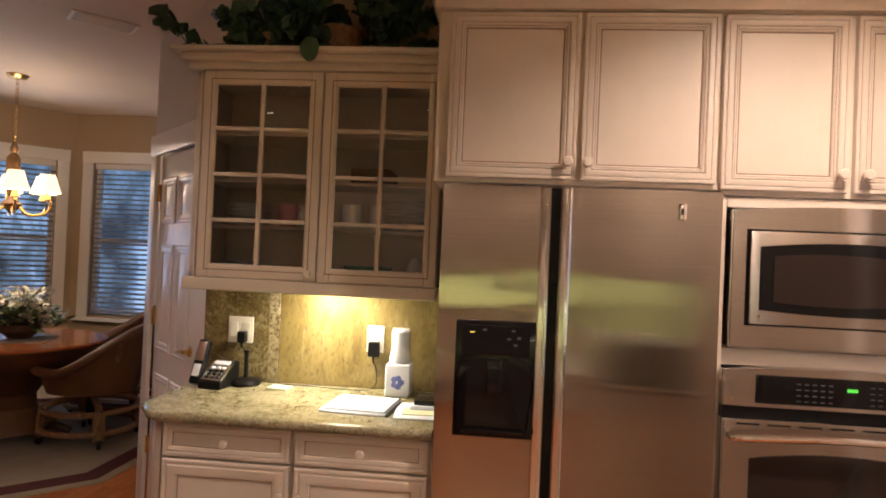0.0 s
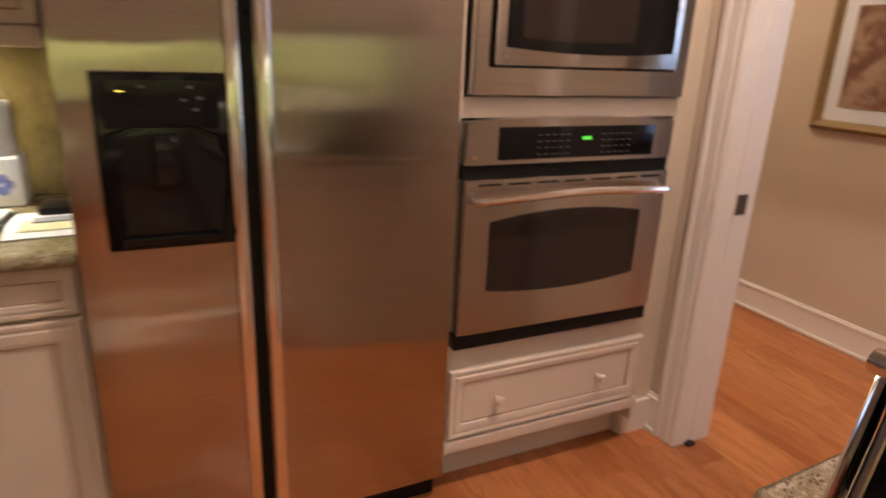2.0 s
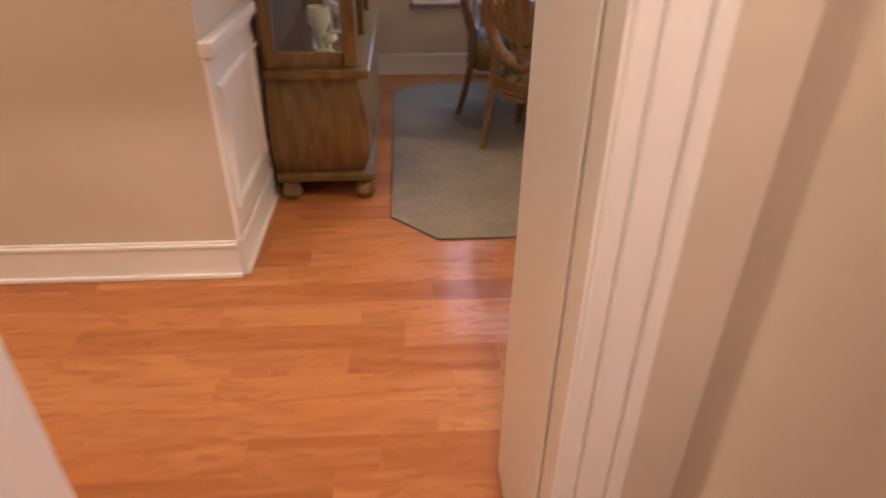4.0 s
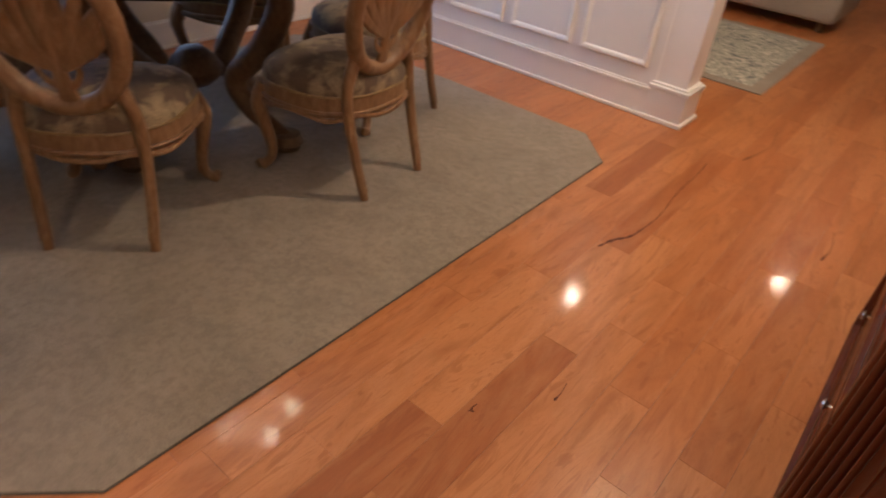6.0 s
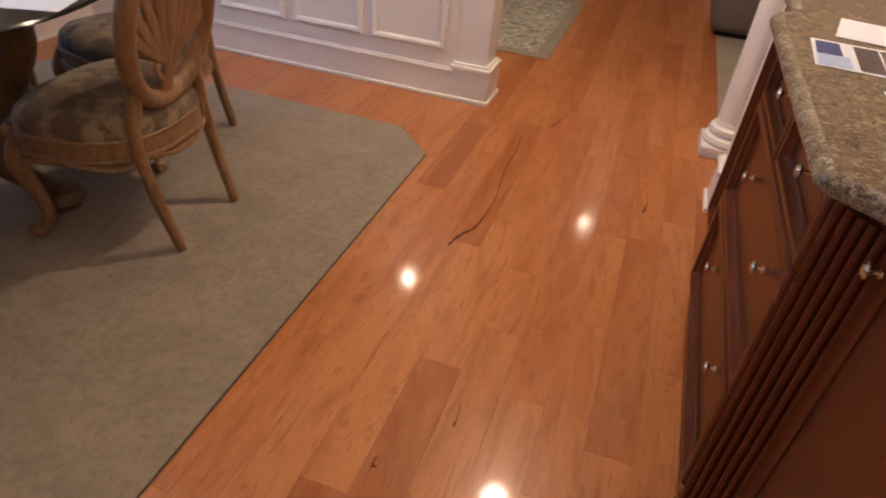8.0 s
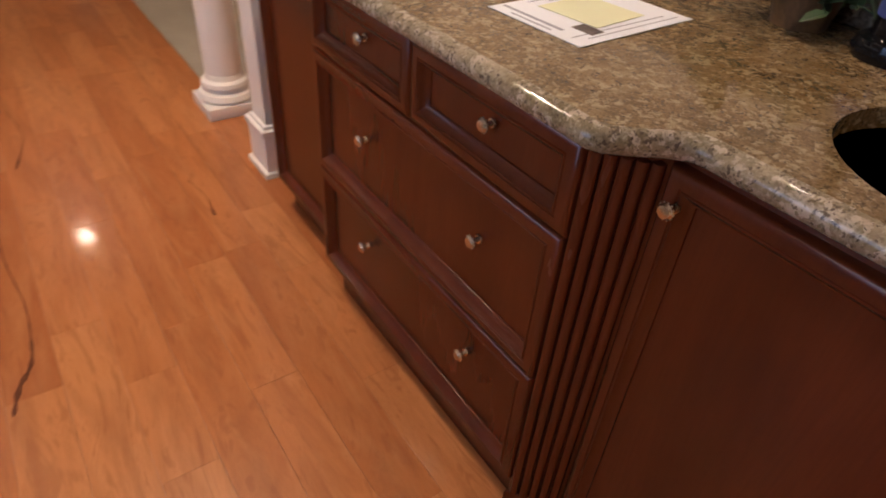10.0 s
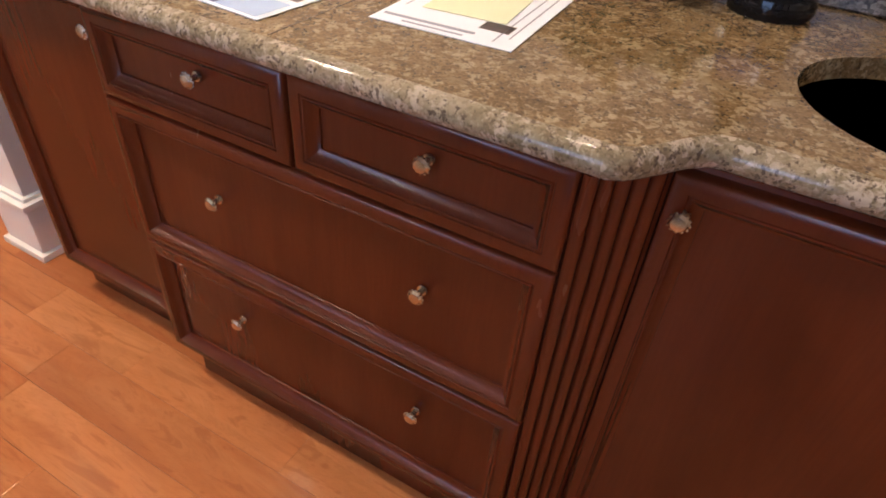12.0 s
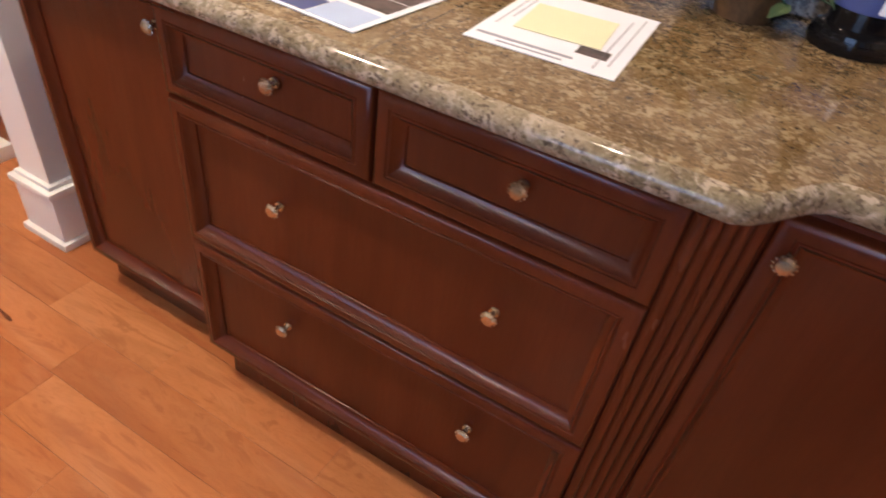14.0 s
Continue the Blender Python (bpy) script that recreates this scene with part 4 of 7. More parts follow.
part("base_moulding", box((TX0, FY + 0.010, 0.162), (3.20, FY + 0.05, 0.206), 0.008, 3), CREAM, TW)
dw = part("drawer", front_panel(2.432, 3.186, 0.215, 0.455, FY + 0.03, frame_w=0.05, raised=False), CREAM, TW)
part("glaze_line", mould_frame(facing((0, FY + 0.0177, 0), (0, -1, 0)), *sorted((KX * 2.478, KX * 3.140)), 0.261, 0.409, 0.006, 0.002), GLAZE, dw)
for x in (2.60, 3.0):
    part("knob", fknob(x, FY + 0.01, 0.335, 1.0), CREAM, dw)


def bowed(x0, x1, zb, zt, bow_b, bow_t, y0, y1, n=16, bevel=0.0):
    """A plate in the front's plane whose lower and upper edges bow by the given rise."""
    bm = BM()
    pts = []
    for i in range(n + 1):
        t = i / n
        pts.append((x0 + (x1 - x0) * t, zb - bow_b * (1 - (2 * t - 1) ** 2)))
    for i in range(n, -1, -1):
        t = i / n
        pts.append((x0 + (x1 - x0) * t, zt + bow_t * (1 - (2 * t - 1) ** 2)))
    a = [bm.verts.new((x, y0, z)) for x, z in pts]
    b = [bm.verts.new((x, y1, z)) for x, z in pts]
    k = len(pts)
    f0 = bm.faces.new(a)
    bm.faces.new(b[::-1])
    for i in range(k):
        bm.faces.new((a[i], b[i], b[(i + 1) % k], a[(i + 1) % k]))
    if bevel:
        bmesh.ops.bevel(bm, geom=list(f0.edges), offset=bevel, segments=2, affect="EDGES")
    return bm


def microwave():
    d = thing("microwave", "stainless built-in microwave with curved black window", "microwave")
    x0, x1, z0, z1 = 2.446, 3.175, 1.275, 1.715
    part("trim_frame", bowed(x0, x1, z0, z1, 0.0, 0.016, FY - 0.006, FY + 0.20, bevel=0.004), STEEL_H, d)
    mx0, mx1, mz0, mz1 = 2.497, 3.115, 1.352, 1.648
    part("door_gap", box((mx0 - 0.006, FY - 0.008, mz0 - 0.006), (mx1 + 0.006, FY - 0.004, mz1 + 0.006)), BLACKP, d)
    dr = part("door", box((mx0, FY - 0.026, mz0), (mx1, FY - 0.006, mz1), 0.006, 2), STEEL_H, d)
    part("window", bowed(2.526, 3.090, 1.398, 1.598, 0.012, 0.018, FY - 0.029, FY - 0.024, bevel=0.002), BLACKG, dr, "black bowed microwave window")
    part("inner_window", bowed(2.568, 2.940, 1.424, 1.570, 0.008, 0.010, FY - 0.031, FY - 0.028), OVENG, dr)
    part("display", box((2.995, FY - 0.0305, 1.575), (3.05, FY - 0.0285, 1.590)), painted("grey_display", (0.12, 0.13, 0.15), 0.3, 0.05, 9, 99, 0.0), dr)
    part("badge", box((2.522, FY - 0.028, 1.372), (2.531, FY - 0.025, 1.381)), GOLDF, dr)


microwave()


def wall_oven():
    d = thing("wall_oven", "stainless wall oven with bowed handle and dark window", "oven")
    x0, x1 = 2.432, 3.155
    part("case", box((x0 + 0.02, FY + 0.03, 0.545), (x1 - 0.02, 3.89, 1.205)), BLACKP, d)
    cp = part("control_panel", bowed(x0, x1, 1.090, 1.205, 0.0, 0.012, FY - 0.012, FY + 0.03, bevel=0.004), STEEL_H, d)
    part("display_glass", box((2.532, FY - 0.016, 1.102), (3.075, FY - 0.010, 1.192), 0.003, 2), BLACKG, cp)
    part("clock", box((2.806, FY - 0.0175, 1.153), (2.838, FY - 0.0155, 1.163), 0.002), GREEN, cp, "green lit clock digits")
    for i in range(5):
        for j in range(4):
            for bx in (2.655, 2.875):
                part("key_mark", box((bx + i * 0.024, FY - 0.0170, 1.114 + j * 0.018), (bx + 0.013 + i * 0.024, FY - 0.0155, 1.117 + j * 0.018)), KEYM, cp)
    part("badge", box((2.455, FY - 0.015, 1.105), (2.464, FY - 0.011, 1.114)), GOLDF, cp)
    part("vent_gap", box((x0 + 0.002, FY - 0.004, 1.048), (x1 - 0.002, FY + 0.03, 1.090)), BLACKP, d)
    dr = part("door", bowed(x0, x1, 0.588, 1.050, 0.0, 0.0, FY - 0.018, FY + 0.03, bevel=0.005), STEEL_H, d)
    for k in range(7):
        part("vent_slot", box((2.475 + k * 0.095, FY - 0.020, 1.033), (2.545 + k * 0.095, FY - 0.016, 1.038)), BLACKP, dr)
    part("window", bowed(2.517, 3.058, 0.722, 0.928, 0.020, 0.024, FY - 0.021, FY - 0.016, bevel=0.002), OVENG, dr, "dark brown bowed oven window")
    bm = BM()
    add_tube(bm, smooth_line([(2.458, FY - 0.022, 0.995), (2.485, FY - 0.060, 1.000), (2.80, FY - 0.072, 1.014), (3.100, FY - 0.060, 1.000), (3.128, FY - 0.022, 0.995)], 8), 0.0115, 10)
    part("handle", bm, CHROME, dr, "bowed bright steel handle")
    part("lower_vent", box((x0 - 0.004, FY - 0.010, 0.538), (x1 - 0.004, FY + 0.03, 0.586), 0.002), BLACKP, d)


wall_oven()


# base cabinets and counter
def base_unit(x0, x1, kx_door, label):
    d = thing("base_cabinet", label, "cabinet", "cream base cabinets")
    part("carcass", box((x0, FY + 0.082, 0.10), (x1, 3.93, 0.893), 0.002), CREAM, d)
    part("toe_kick", box((x0, FY + 0.132, 0), (x1, 3.93, 0.10)), CREAM, d)
    dr = part("drawer", front_panel(x0 + 0.008, x1 - 0.008, 0.770, 0.889, FY + 0.082, frame_w=0.036, raised=False), CREAM, d)
    part("glaze_line", mould_frame(facing((0, FY + 0.0697, 0), (0, -1, 0)), *sorted((KX * (x0 + 0.04), KX * (x1 - 0.04))), 0.802, 0.857, 0.005, 0.002), GLAZE, dr)
    part("knob", fknob((x0 + x1) / 2, FY + 0.062, 0.829, 1.0), CREAM, dr)
    do = part("door", front_panel(x0 + 0.008, x1 - 0.008, 0.125, 0.760, FY + 0.082, frame_w=0.06, raised=False), CREAM, d)
    part("glaze_line", mould_frame(facing((0, FY + 0.0697, 0), (0, -1, 0)), *sorted((KX * (x0 + 0.064), KX * (x1 - 0.064))), 0.181, 0.704, 0.005, 0.002), GLAZE, do)
    part("knob", fknob(kx_door, FY + 0.062, 0.66, 1.0), CREAM, do)
    return d


base_unit(0.525, 1.008, 0.975, "cream glazed base cabinet with drawer and door")
base_unit(1.010, 1.500, 1.045, "cream glazed base cabinet with drawer and door")
ep = solid("end_pilaster", prism([(0.455, 3.45), (0.520, FY + 0.077), (0.523, 3.90), (0.455, 3.90)], 0.0, 0.893, 0.002, 1), CREAM, "cream angled end panel of the base cabinets", "cabinet panel")
ctop = thing("countertop", "polished green-gold granite kitchen countertop", "countertop")
CEDGE = [(0.405, 3.465), (0.485, 3.362), (0.53, FY + 0.042), (1.503, FY + 0.042)]
part("slab", prism(CEDGE + [(1.503, 3.925), (0.405, 3.925)], 0.894, 0.930, 0.003, 1), GRAN_KIT, ctop)
part("rounded_edge", tube([(0.405, 3.925, 0.912)] + [(x, y, 0.912) for x, y in CEDGE], 0.0175, 12), GRAN_KIT, ctop, "rounded granite edge")
solid("backsplash_slab", box((0.747, 3.925, 0.932), (1.503, 3.945, 1.385), 0.001), SPLASH, "golden veined stone backsplash slab", "backsplash")
bsl = thing("backsplash_slab", "brown speckled stone backsplash slab with a pale quartz band", "backsplash")
part("stone", box((0.40, 3.918, 0.932), (0.700, 3.944, 1.385), 0.001), granite("speckled_stone", [(0.085, 0.058, 0.020), (0.125, 0.088, 0.032), (0.16, 0.118, 0.048), (0.20, 0.155, 0.07)], 0.25, 7, 110, (0.30, 0.25, 0.14), (0.06, 0.042, 0.018)), bsl)
part("quartz_band", box((0.7005, 3.9185, 0.932), (0.745, 3.944, 1.385), 0.001), granite("quartz_vein", [(0.13, 0.095, 0.045), (0.20, 0.155, 0.08), (0.28, 0.23, 0.13), (0.36, 0.31, 0.20)], 0.25, 12, 70, (0.50, 0.44, 0.31), (0.06, 0.042, 0.018)), bsl, "pale crystalline quartz band")


def glass_cabinet():
    d = thing("glass_cabinet", "cream glazed wall cabinet with two eight-pane glass doors", "cabinet")
    x0, x1, z0, z1, yf = 0.462, 1.468, 1.395, 2.228, 3.60
    part("back", box((x0, 3.92, z0), (x1, 3.94, z1)), CREAM, d)
    part("side", box((x0, yf + 0.03, z0), (x0 + 0.018, 3.92, z1), 0.002), CREAM, d)
    part("side", box((x1 - 0.018, yf + 0.03, z0), (x1, 3.92, z1), 0.002), CREAM, d)
    part("top", box((x0, yf + 0.03, z1 - 0.02), (x1, 3.92, z1)), CREAM, d)
    part("bottom", box((x0, yf + 0.03, z0), (x1, 3.92, z0 + 0.02)), CREAM, d)
    part("light_rail", box((x0 - 0.012, yf - 0.006, z0 - 0.045), (x1, yf + 0.03, z0 + 0.004), 0.008, 3), CREAM, d)
    part("side_rail", box((x0 - 0.012, yf + 0.03, z0 - 0.045), (x0 + 0.01, 3.92, z0), 0.004, 2), CREAM, d)
    for z in (1.615, 1.80, 1.99):
        part("shelf", box((x0 + 0.018, yf + 0.06, z - 0.012), (x1 - 0.018, 3.92, z), 0.002), CREAM, d)
    part("corner_stile", prism([(x0, yf + 0.05), (x0 + 0.035, yf + 0.006), (x0 + 0.05, yf + 0.03), (x0 + 0.02, yf + 0.05)], z0, z1, 0.001, 1), CREAM, d)
    part("stile", box(((x0 + x1) / 2 - 0.012, yf + 0.022, z0), ((x0 + x1) / 2 + 0.012, yf + 0.03, z1)), CREAM, d)
    part("crown", add_box(add_box(box((x0 - 0.02, yf - 0.01, z1), (x1, 3.94, z1 + 0.030), 0.006, 2), (x0 - 0.045, yf - 0.04, z1 + 0.030), (x1, 3.94, z1 + 0.060), 0.012, 3), (x0 - 0.07, yf - 0.065, z1 + 0.060), (x1, 3.94, z1 + 0.078), 0.006, 2), CREAM, d)
    for a, b, kx in ((0.506, 0.992, 0.966), (0.998, 1.466, 1.020)):
        fw = 0.047
        dr = new("door")
        dr.parent = d
        bm = BM()
        for lo, hi in (((a, yf, z0 + 0.006), (a + fw, yf + 0.022, z1 - 0.004)), ((b - fw, yf, z0 + 0.006), (b, yf + 0.022, z1 - 0.004)),
                       ((a + fw, yf, z0 + 0.006), (b - fw, yf + 0.022, z0 + 0.006 + fw)), ((a + fw, yf, z1 - 0.004 - fw), (b - fw, yf + 0.022, z1 - 0.004))):
            add_box(bm, lo, hi, 0.003, 1)
        part("frame", bm, CREAM, dr)
        gx0, gx1, gz0, gz1 = a + fw, b - fw, z0 + 0.006 + fw, z1 - 0.004 - fw
        part("glaze_line", mould_frame(facing((0, yf + 0.0005, 0), (0, -1, 0)), *sorted((KX * (a + 0.030), KX * (b - 0.030))), z0 + 0.036, z1 - 0.034, 0.005, 0.002), GLAZE, dr)
        part("inner_bead", mould_frame(facing((0, yf + 0.010, 0), (0, -1, 0)), *sorted((KX * (gx0 - 0.004), KX * (gx1 + 0.004))), gz0 - 0.004, gz1 + 0.004, 0.012, 0.008), CREAM, dr)
        part("muntin", box(((gx0 + gx1) / 2 - 0.009, yf + 0.002, gz0), ((gx0 + gx1) / 2 + 0.009, yf + 0.018, gz1), 0.004, 2), CREAM, dr)
        for k in (1, 2, 3):
            z = gz0 + (gz1 - gz0) * k / 4
            part("muntin", box((gx0, yf + 0.004, z - 0.008), (gx1, yf + 0.017, z + 0.008), 0.004, 2), CREAM, dr)
        g = part("pane", box((gx0 - 0.003, yf + 0.0185, gz0 - 0.003), (gx1 + 0.003, yf + 0.0205, gz1 + 0.003)), GLASS, dr)
        part("knob", fknob(kx, yf, 1.432, 1.0), CREAM, dr)
    return d


glass_cabinet()


# crockery behind the glass
def stack_of_plates(at, n, r, label):
    d = thing("plate_stack", label, "plates", at=at)
    for k in range(n):
        part("plate", lathe([(0, 0), (r * 0.55, 0), (r * 0.62, 0.003), (r, 0.014), (r * 0.99, 0.017), (r * 0.6, 0.006), (0, 0.005)], (0, 0, k * 0.013), 24), CERAMIC, d)


stack_of_plates((1.32, 3.78, 1.615), 9, 0.115, "stack of white dinner plates on a cabinet shelf")
stack_of_plates((0.64, 3.78, 1.615), 7, 0.095, "stack of white bowls and saucers on a cabinet shelf")
stack_of_plates((0.62, 3.78, 1.415), 4, 0.085, "short stack of saucers on the cabinet floor")


def cup(name, at, r, h, mat, label, handle=True):
    d = thing(name, label, "mug", at=at)
    part("body", lathe([(0, 0), (r * 0.75, 0), (r * 0.95, h * 0.25), (r, h * 0.7), (r * 0.97, h), (r * 0.90, h), (r * 0.92, h * 0.7), (r * 0.7, 0.01), (0, 0.008)], n=20), mat, d)
    if handle:
        part("handle", tube(smooth_line([(r * 0.9, 0, h * 0.8), (r * 1.5, 0, h * 0.75), (r * 1.55, 0, h * 0.4), (r * 0.92, 0, h * 0.25)], 4), 0.006), mat, d)


cup("mug", (1.10, 3.72, 1.615), 0.042, 0.10, CERAMIC, "white straight mug on a cabinet shelf", False)
cup("mug", (1.205, 3.74, 1.615), 0.040, 0.10, CERAMIC, "white straight mug on a cabinet shelf", False)
cup("mug", (0.83, 3.72, 1.615), 0.040, 0.095, PINK, "pink patterned mug on a cabinet shelf")
cup("mug", (0.90, 3.75, 1.615), 0.038, 0.09, CERAMIC, "white mug with curled handle on a cabinet shelf")
solid("wicker_box", box((1.10, 3.66, 1.80), (1.26, 3.86, 1.86), 0.01, 2), WICKER, "small brown woven box on a cabinet shelf", "box")
solid("glass_dish", lathe([(0, 0), (0.07, 0), (0.10, 0.05), (0.095, 0.052), (0.066, 0.006), (0, 0.006)], (1.17, 3.74, 1.415), 24), TEALG, "low teal glass dish on the cabinet floor", "dish")
solid("bell_ornament", lathe([(0, 0.02), (0.055, 0), (0.045, 0.05), (0.02, 0.09), (0.0, 0.10)], (1.37, 3.72, 1.415), 20), CERAMIC, "small pale bell-shaped ceramic piece", "ornament")


# ivy along the cabinet top
def ivy():
    d = thing("ivy_garland", "dark green trailing silk ivy on top of the glass cabinet", "plant", at=(0, 0, 2.306))
    rnd = random.Random(4)
    part("pot", lathe([(0, 0), (0.08, 0), (0.11, 0.13), (0.10, 0.13), (0.075, 0.01), (0, 0.01)], (1.0, 3.76, 0.0), 20), WICKER, d)
    leaves = BM()
    stems = BM()
    for s in range(34):
        sx = 0.62 + rnd.random() * 0.72
        if s < 6:
            sx = 0.45 + 0.09 * s
        x, y, z = sx, 3.66 + rnd.random() * 0.16, 0.02 + rnd.random() * (0.22 if s > 6 else 0.05)
        pts = [(0.85 * x + 0.15 * 1.0, 3.76, 0.08)]
        dx, dy = rnd.uniform(-0.09, 0.09), rnd.uniform(-0.06, 0.01)
        for k in range(4):
            x, y, z = x + dx * 0.5, y + dy * 0.5, z + rnd.uniform(-0.03, 0.035)
            if y > 3.56:
                z = max(z, 0.015)
            pts.append((x, y, z))
        line = smooth_line(pts, 3)
        add_tube(stems, line, 0.0022, 5)
        for p in line[2:]:
            for _ in range(2):
                r = rnd.uniform(0.022, 0.042)
                m = Matrix.Translation(p + Vector((rnd.uniform(-0.03, 0.03), rnd.uniform(-0.03, 0.02), rnd.uniform(-0.015, 0.03)))) @ Euler((rnd.uniform(0.5, 2.0), rnd.uniform(-0.6, 0.6), rnd.uniform(-3.1, 3.1))).to_matrix().to_4x4()
                shape = [(0, -0.2, 0), (0.75, -0.45, 0.1), (1.0, 0.2, 0.16), (0.55, 0.75, 0.1), (0, 1.15, 0), (-0.55, 0.75, 0.1), (-1.0, 0.2, 0.16), (-0.75, -0.45, 0.1)]
                c = leaves.verts.new(m @ Vector((0, 0.2 * r, -0.05 * r)))
                vs = [leaves.verts.new(m @ (Vector(q) * r)) for q in shape]
                for i in range(8):
                    leaves.faces.new((c, vs[i], vs[(i + 1) % 8]))
    part("stems", stems, LEAF, d)
    part("leaves", leaves, LEAF, d, smooth=False)
    # one leaf that hangs over the crown
    bm = BM()
    c = bm.verts.new((0.955, 3.525, -0.012))
    vs = [bm.verts.new((0.955 + 0.038 * math.cos(a), 3.522 - 0.008 * math.cos(2 * a), -0.016 + 0.048 * math.sin(a))) for a in [2 * math.pi * i / 14 for i in range(14)]]
    for i in range(14):
        bm.faces.new((c, vs[i], vs[(i + 1) % 14]))
    part("hanging_leaf", bm, LEAF, d, "round green leaf hanging over the moulding")
    part("hanging_stem", tube(smooth_line([(0.955, 3.525, 0.02), (0.95, 3.57, 0.06), (0.93, 3.66, 0.06)], 4), 0.0025), LEAF, d)


ivy()

# ---------- bar ----------
BX = 3.862          # back of the drawer fronts
BF = facing((BX, 0, 0), (1, 0, 0))
BS = 1 if (BF.to_3x3() @ Vector((1, 0, 0))).y > 0 else -1


def bar_front(y0, y1, z0, z1, x=BX, **kw):
    a, b = sorted((BS * y0, BS * y1))
    return framed_panel(a, b, z0, z1, facing((x, 0, 0), (1, 0, 0)), **kw)


def bar_knob(x, y, z, parent):
    m = facing((x, 0, 0), (1, 0, 0))
    k = part("knob", knob_at(m, BS * y, 0, z, 0.74), NICKEL, parent, "aged nickel knob with beaded rim")
    bm = BM()
    for i in range(12):
        a = 2 * math.pi * i / 12
        bmesh.ops.create_icosphere(bm, subdivisions=1, radius=0.0026, matrix=Matrix.Translation(m @ Vector((BS * y + 0.0115 * math.cos(a), 0.0176, z + 0.0115 * math.sin(a)))))
    part("bead_ring", bm, NICKEL, k)
    part("backplate", lathe([(0, 0), (0.009, 0), (0.008, 0.003), (0, 0.004)], m @ Vector((BS * y, -0.001, z)), 16, (1, 0, 0)), NICKEL, k)


def drawer_bank():
    d = thing("drawer_cabinet", "dark cherry drawer cabinet with two small and two wide drawers", "cabinet", "bar cabinets")
    y0, y1 = 0.797, 1.613
    part("carcass", box((3.30, y0 + 0.004, 0.095), (BX, y1 - 0.004, 0.868), 0.002), CHERRY, d)
    part("toe_kick", box((3.30, y0 + 0.03, 0.0), (3.850, y1 - 0.004, 0.095), 0.003), CHERRY, d)
    mid = 1.203
    kw = dict(thick=0.026, raised=False, profile=cherry_profile)
    for a, b, z0, z1, ks in ((y0, mid - 0.002, 0.7130, 0.862, ((y0 + mid) / 2,)), (mid + 0.002, y1, 0.7130, 0.862, ((y1 + mid) / 2,)),
                             (y0, y1, 0.4125, 0.7105, (1.020, 1.423)), (y0, y1, 0.1085, 0.4100, (1.024, 1.425))):
        dr = part("drawer", bar_front(a, b, z0, z1, **kw), CHERRY, d)
        for ky in ks:
            kz = 0.802 if z0 > 0.7 else (0.582 if z0 > 0.4 else 0.297)
            bar_knob(BX + 0.012, ky if len(ks) > 1 else (1.023 if ky < mid else 1.421), kz, dr)


drawer_bank()


def bar_door_unit(y0, y1, x, ky, kz, label):
    d = thing("bar_cabinet", label, "cabinet", "bar cabinets")
    part("carcass", box((3.515, y0 + 0.003, 0.095), (x, y1 - 0.003, 0.868), 0.002), CHERRY, d)
    part("toe_kick", box((3.515, y0 + 0.003, 0.0), (x - 0.03, y1 - 0.003, 0.095), 0.002), CHERRY, d)
    dr = part("door", bar_front(y0, y1, 0.108, 0.860, x, thick=0.021, raised=False, profile=cherry_profile), CHERRY, d)
    bar_knob(x + 0.018, ky, kz, dr)


bar_door_unit(0.345, 0.789, 3.818, 0.737, 0.795, "dark cherry bar cabinet with one flat-panel door")
bar_door_unit(1.698, 2.285, 3.802, 1.722, 0.810, "dark cherry sink cabinet with one flat-panel door")


def fluted():
    d = thing("fluted_pilaster", "dark cherry angled corner pilaster with vertical flutes", "pilaster")
    a, b = Vector((3.880, 1.617, 0)), Vector((3.818, 1.694, 0))
    part("core", prism([(3.60, 1.617), (a.x - 0.008, 1.617), (b.x - 0.004, 1.697), (3.60, 1.697)], 0.0, 0.868, 0.001, 1), CHERRY, d)
    n = Vector(((b - a).y, -(b - a).x, 0)).normalized()
    if n.x < 0:
        n = -n
    for k in range(5):
        c = a.lerp(b, (k + 0.5) / 5) - n * 0.004
        part("reed", lathe([(0, 0.06), (0.0098, 0.065), (0.0098, 0.855), (0, 0.86)], c, 12), CHERRY, d)
    part("foot_block", prism([(3.80, 1.612), (a.x + 0.004, 1.610), (b.x + 0.006, 1.697), (3.77, 1.697)], 0.0, 0.062, 0.003, 1), CHERRY, d)


fluted()


def bar_outline(inset):
    # straight run, swelling out over the drawers, back in over the sink
    def s(t):
        return t * t * (3 - 2 * t)
    front = []
    for i in range(120):
        y = 0.345 + (2.306 - 0.345) * i / 119
        x = 3.872 + 0.060 * s(min(1, max(0, (y - 0.66) / 0.12))) - 0.092 * s(min(1, max(0, (y - 1.645) / 0.095)))
        front.append((x - inset, y))
    return [(3.225, 0.345)] + front + [(3.515, 2.306)]


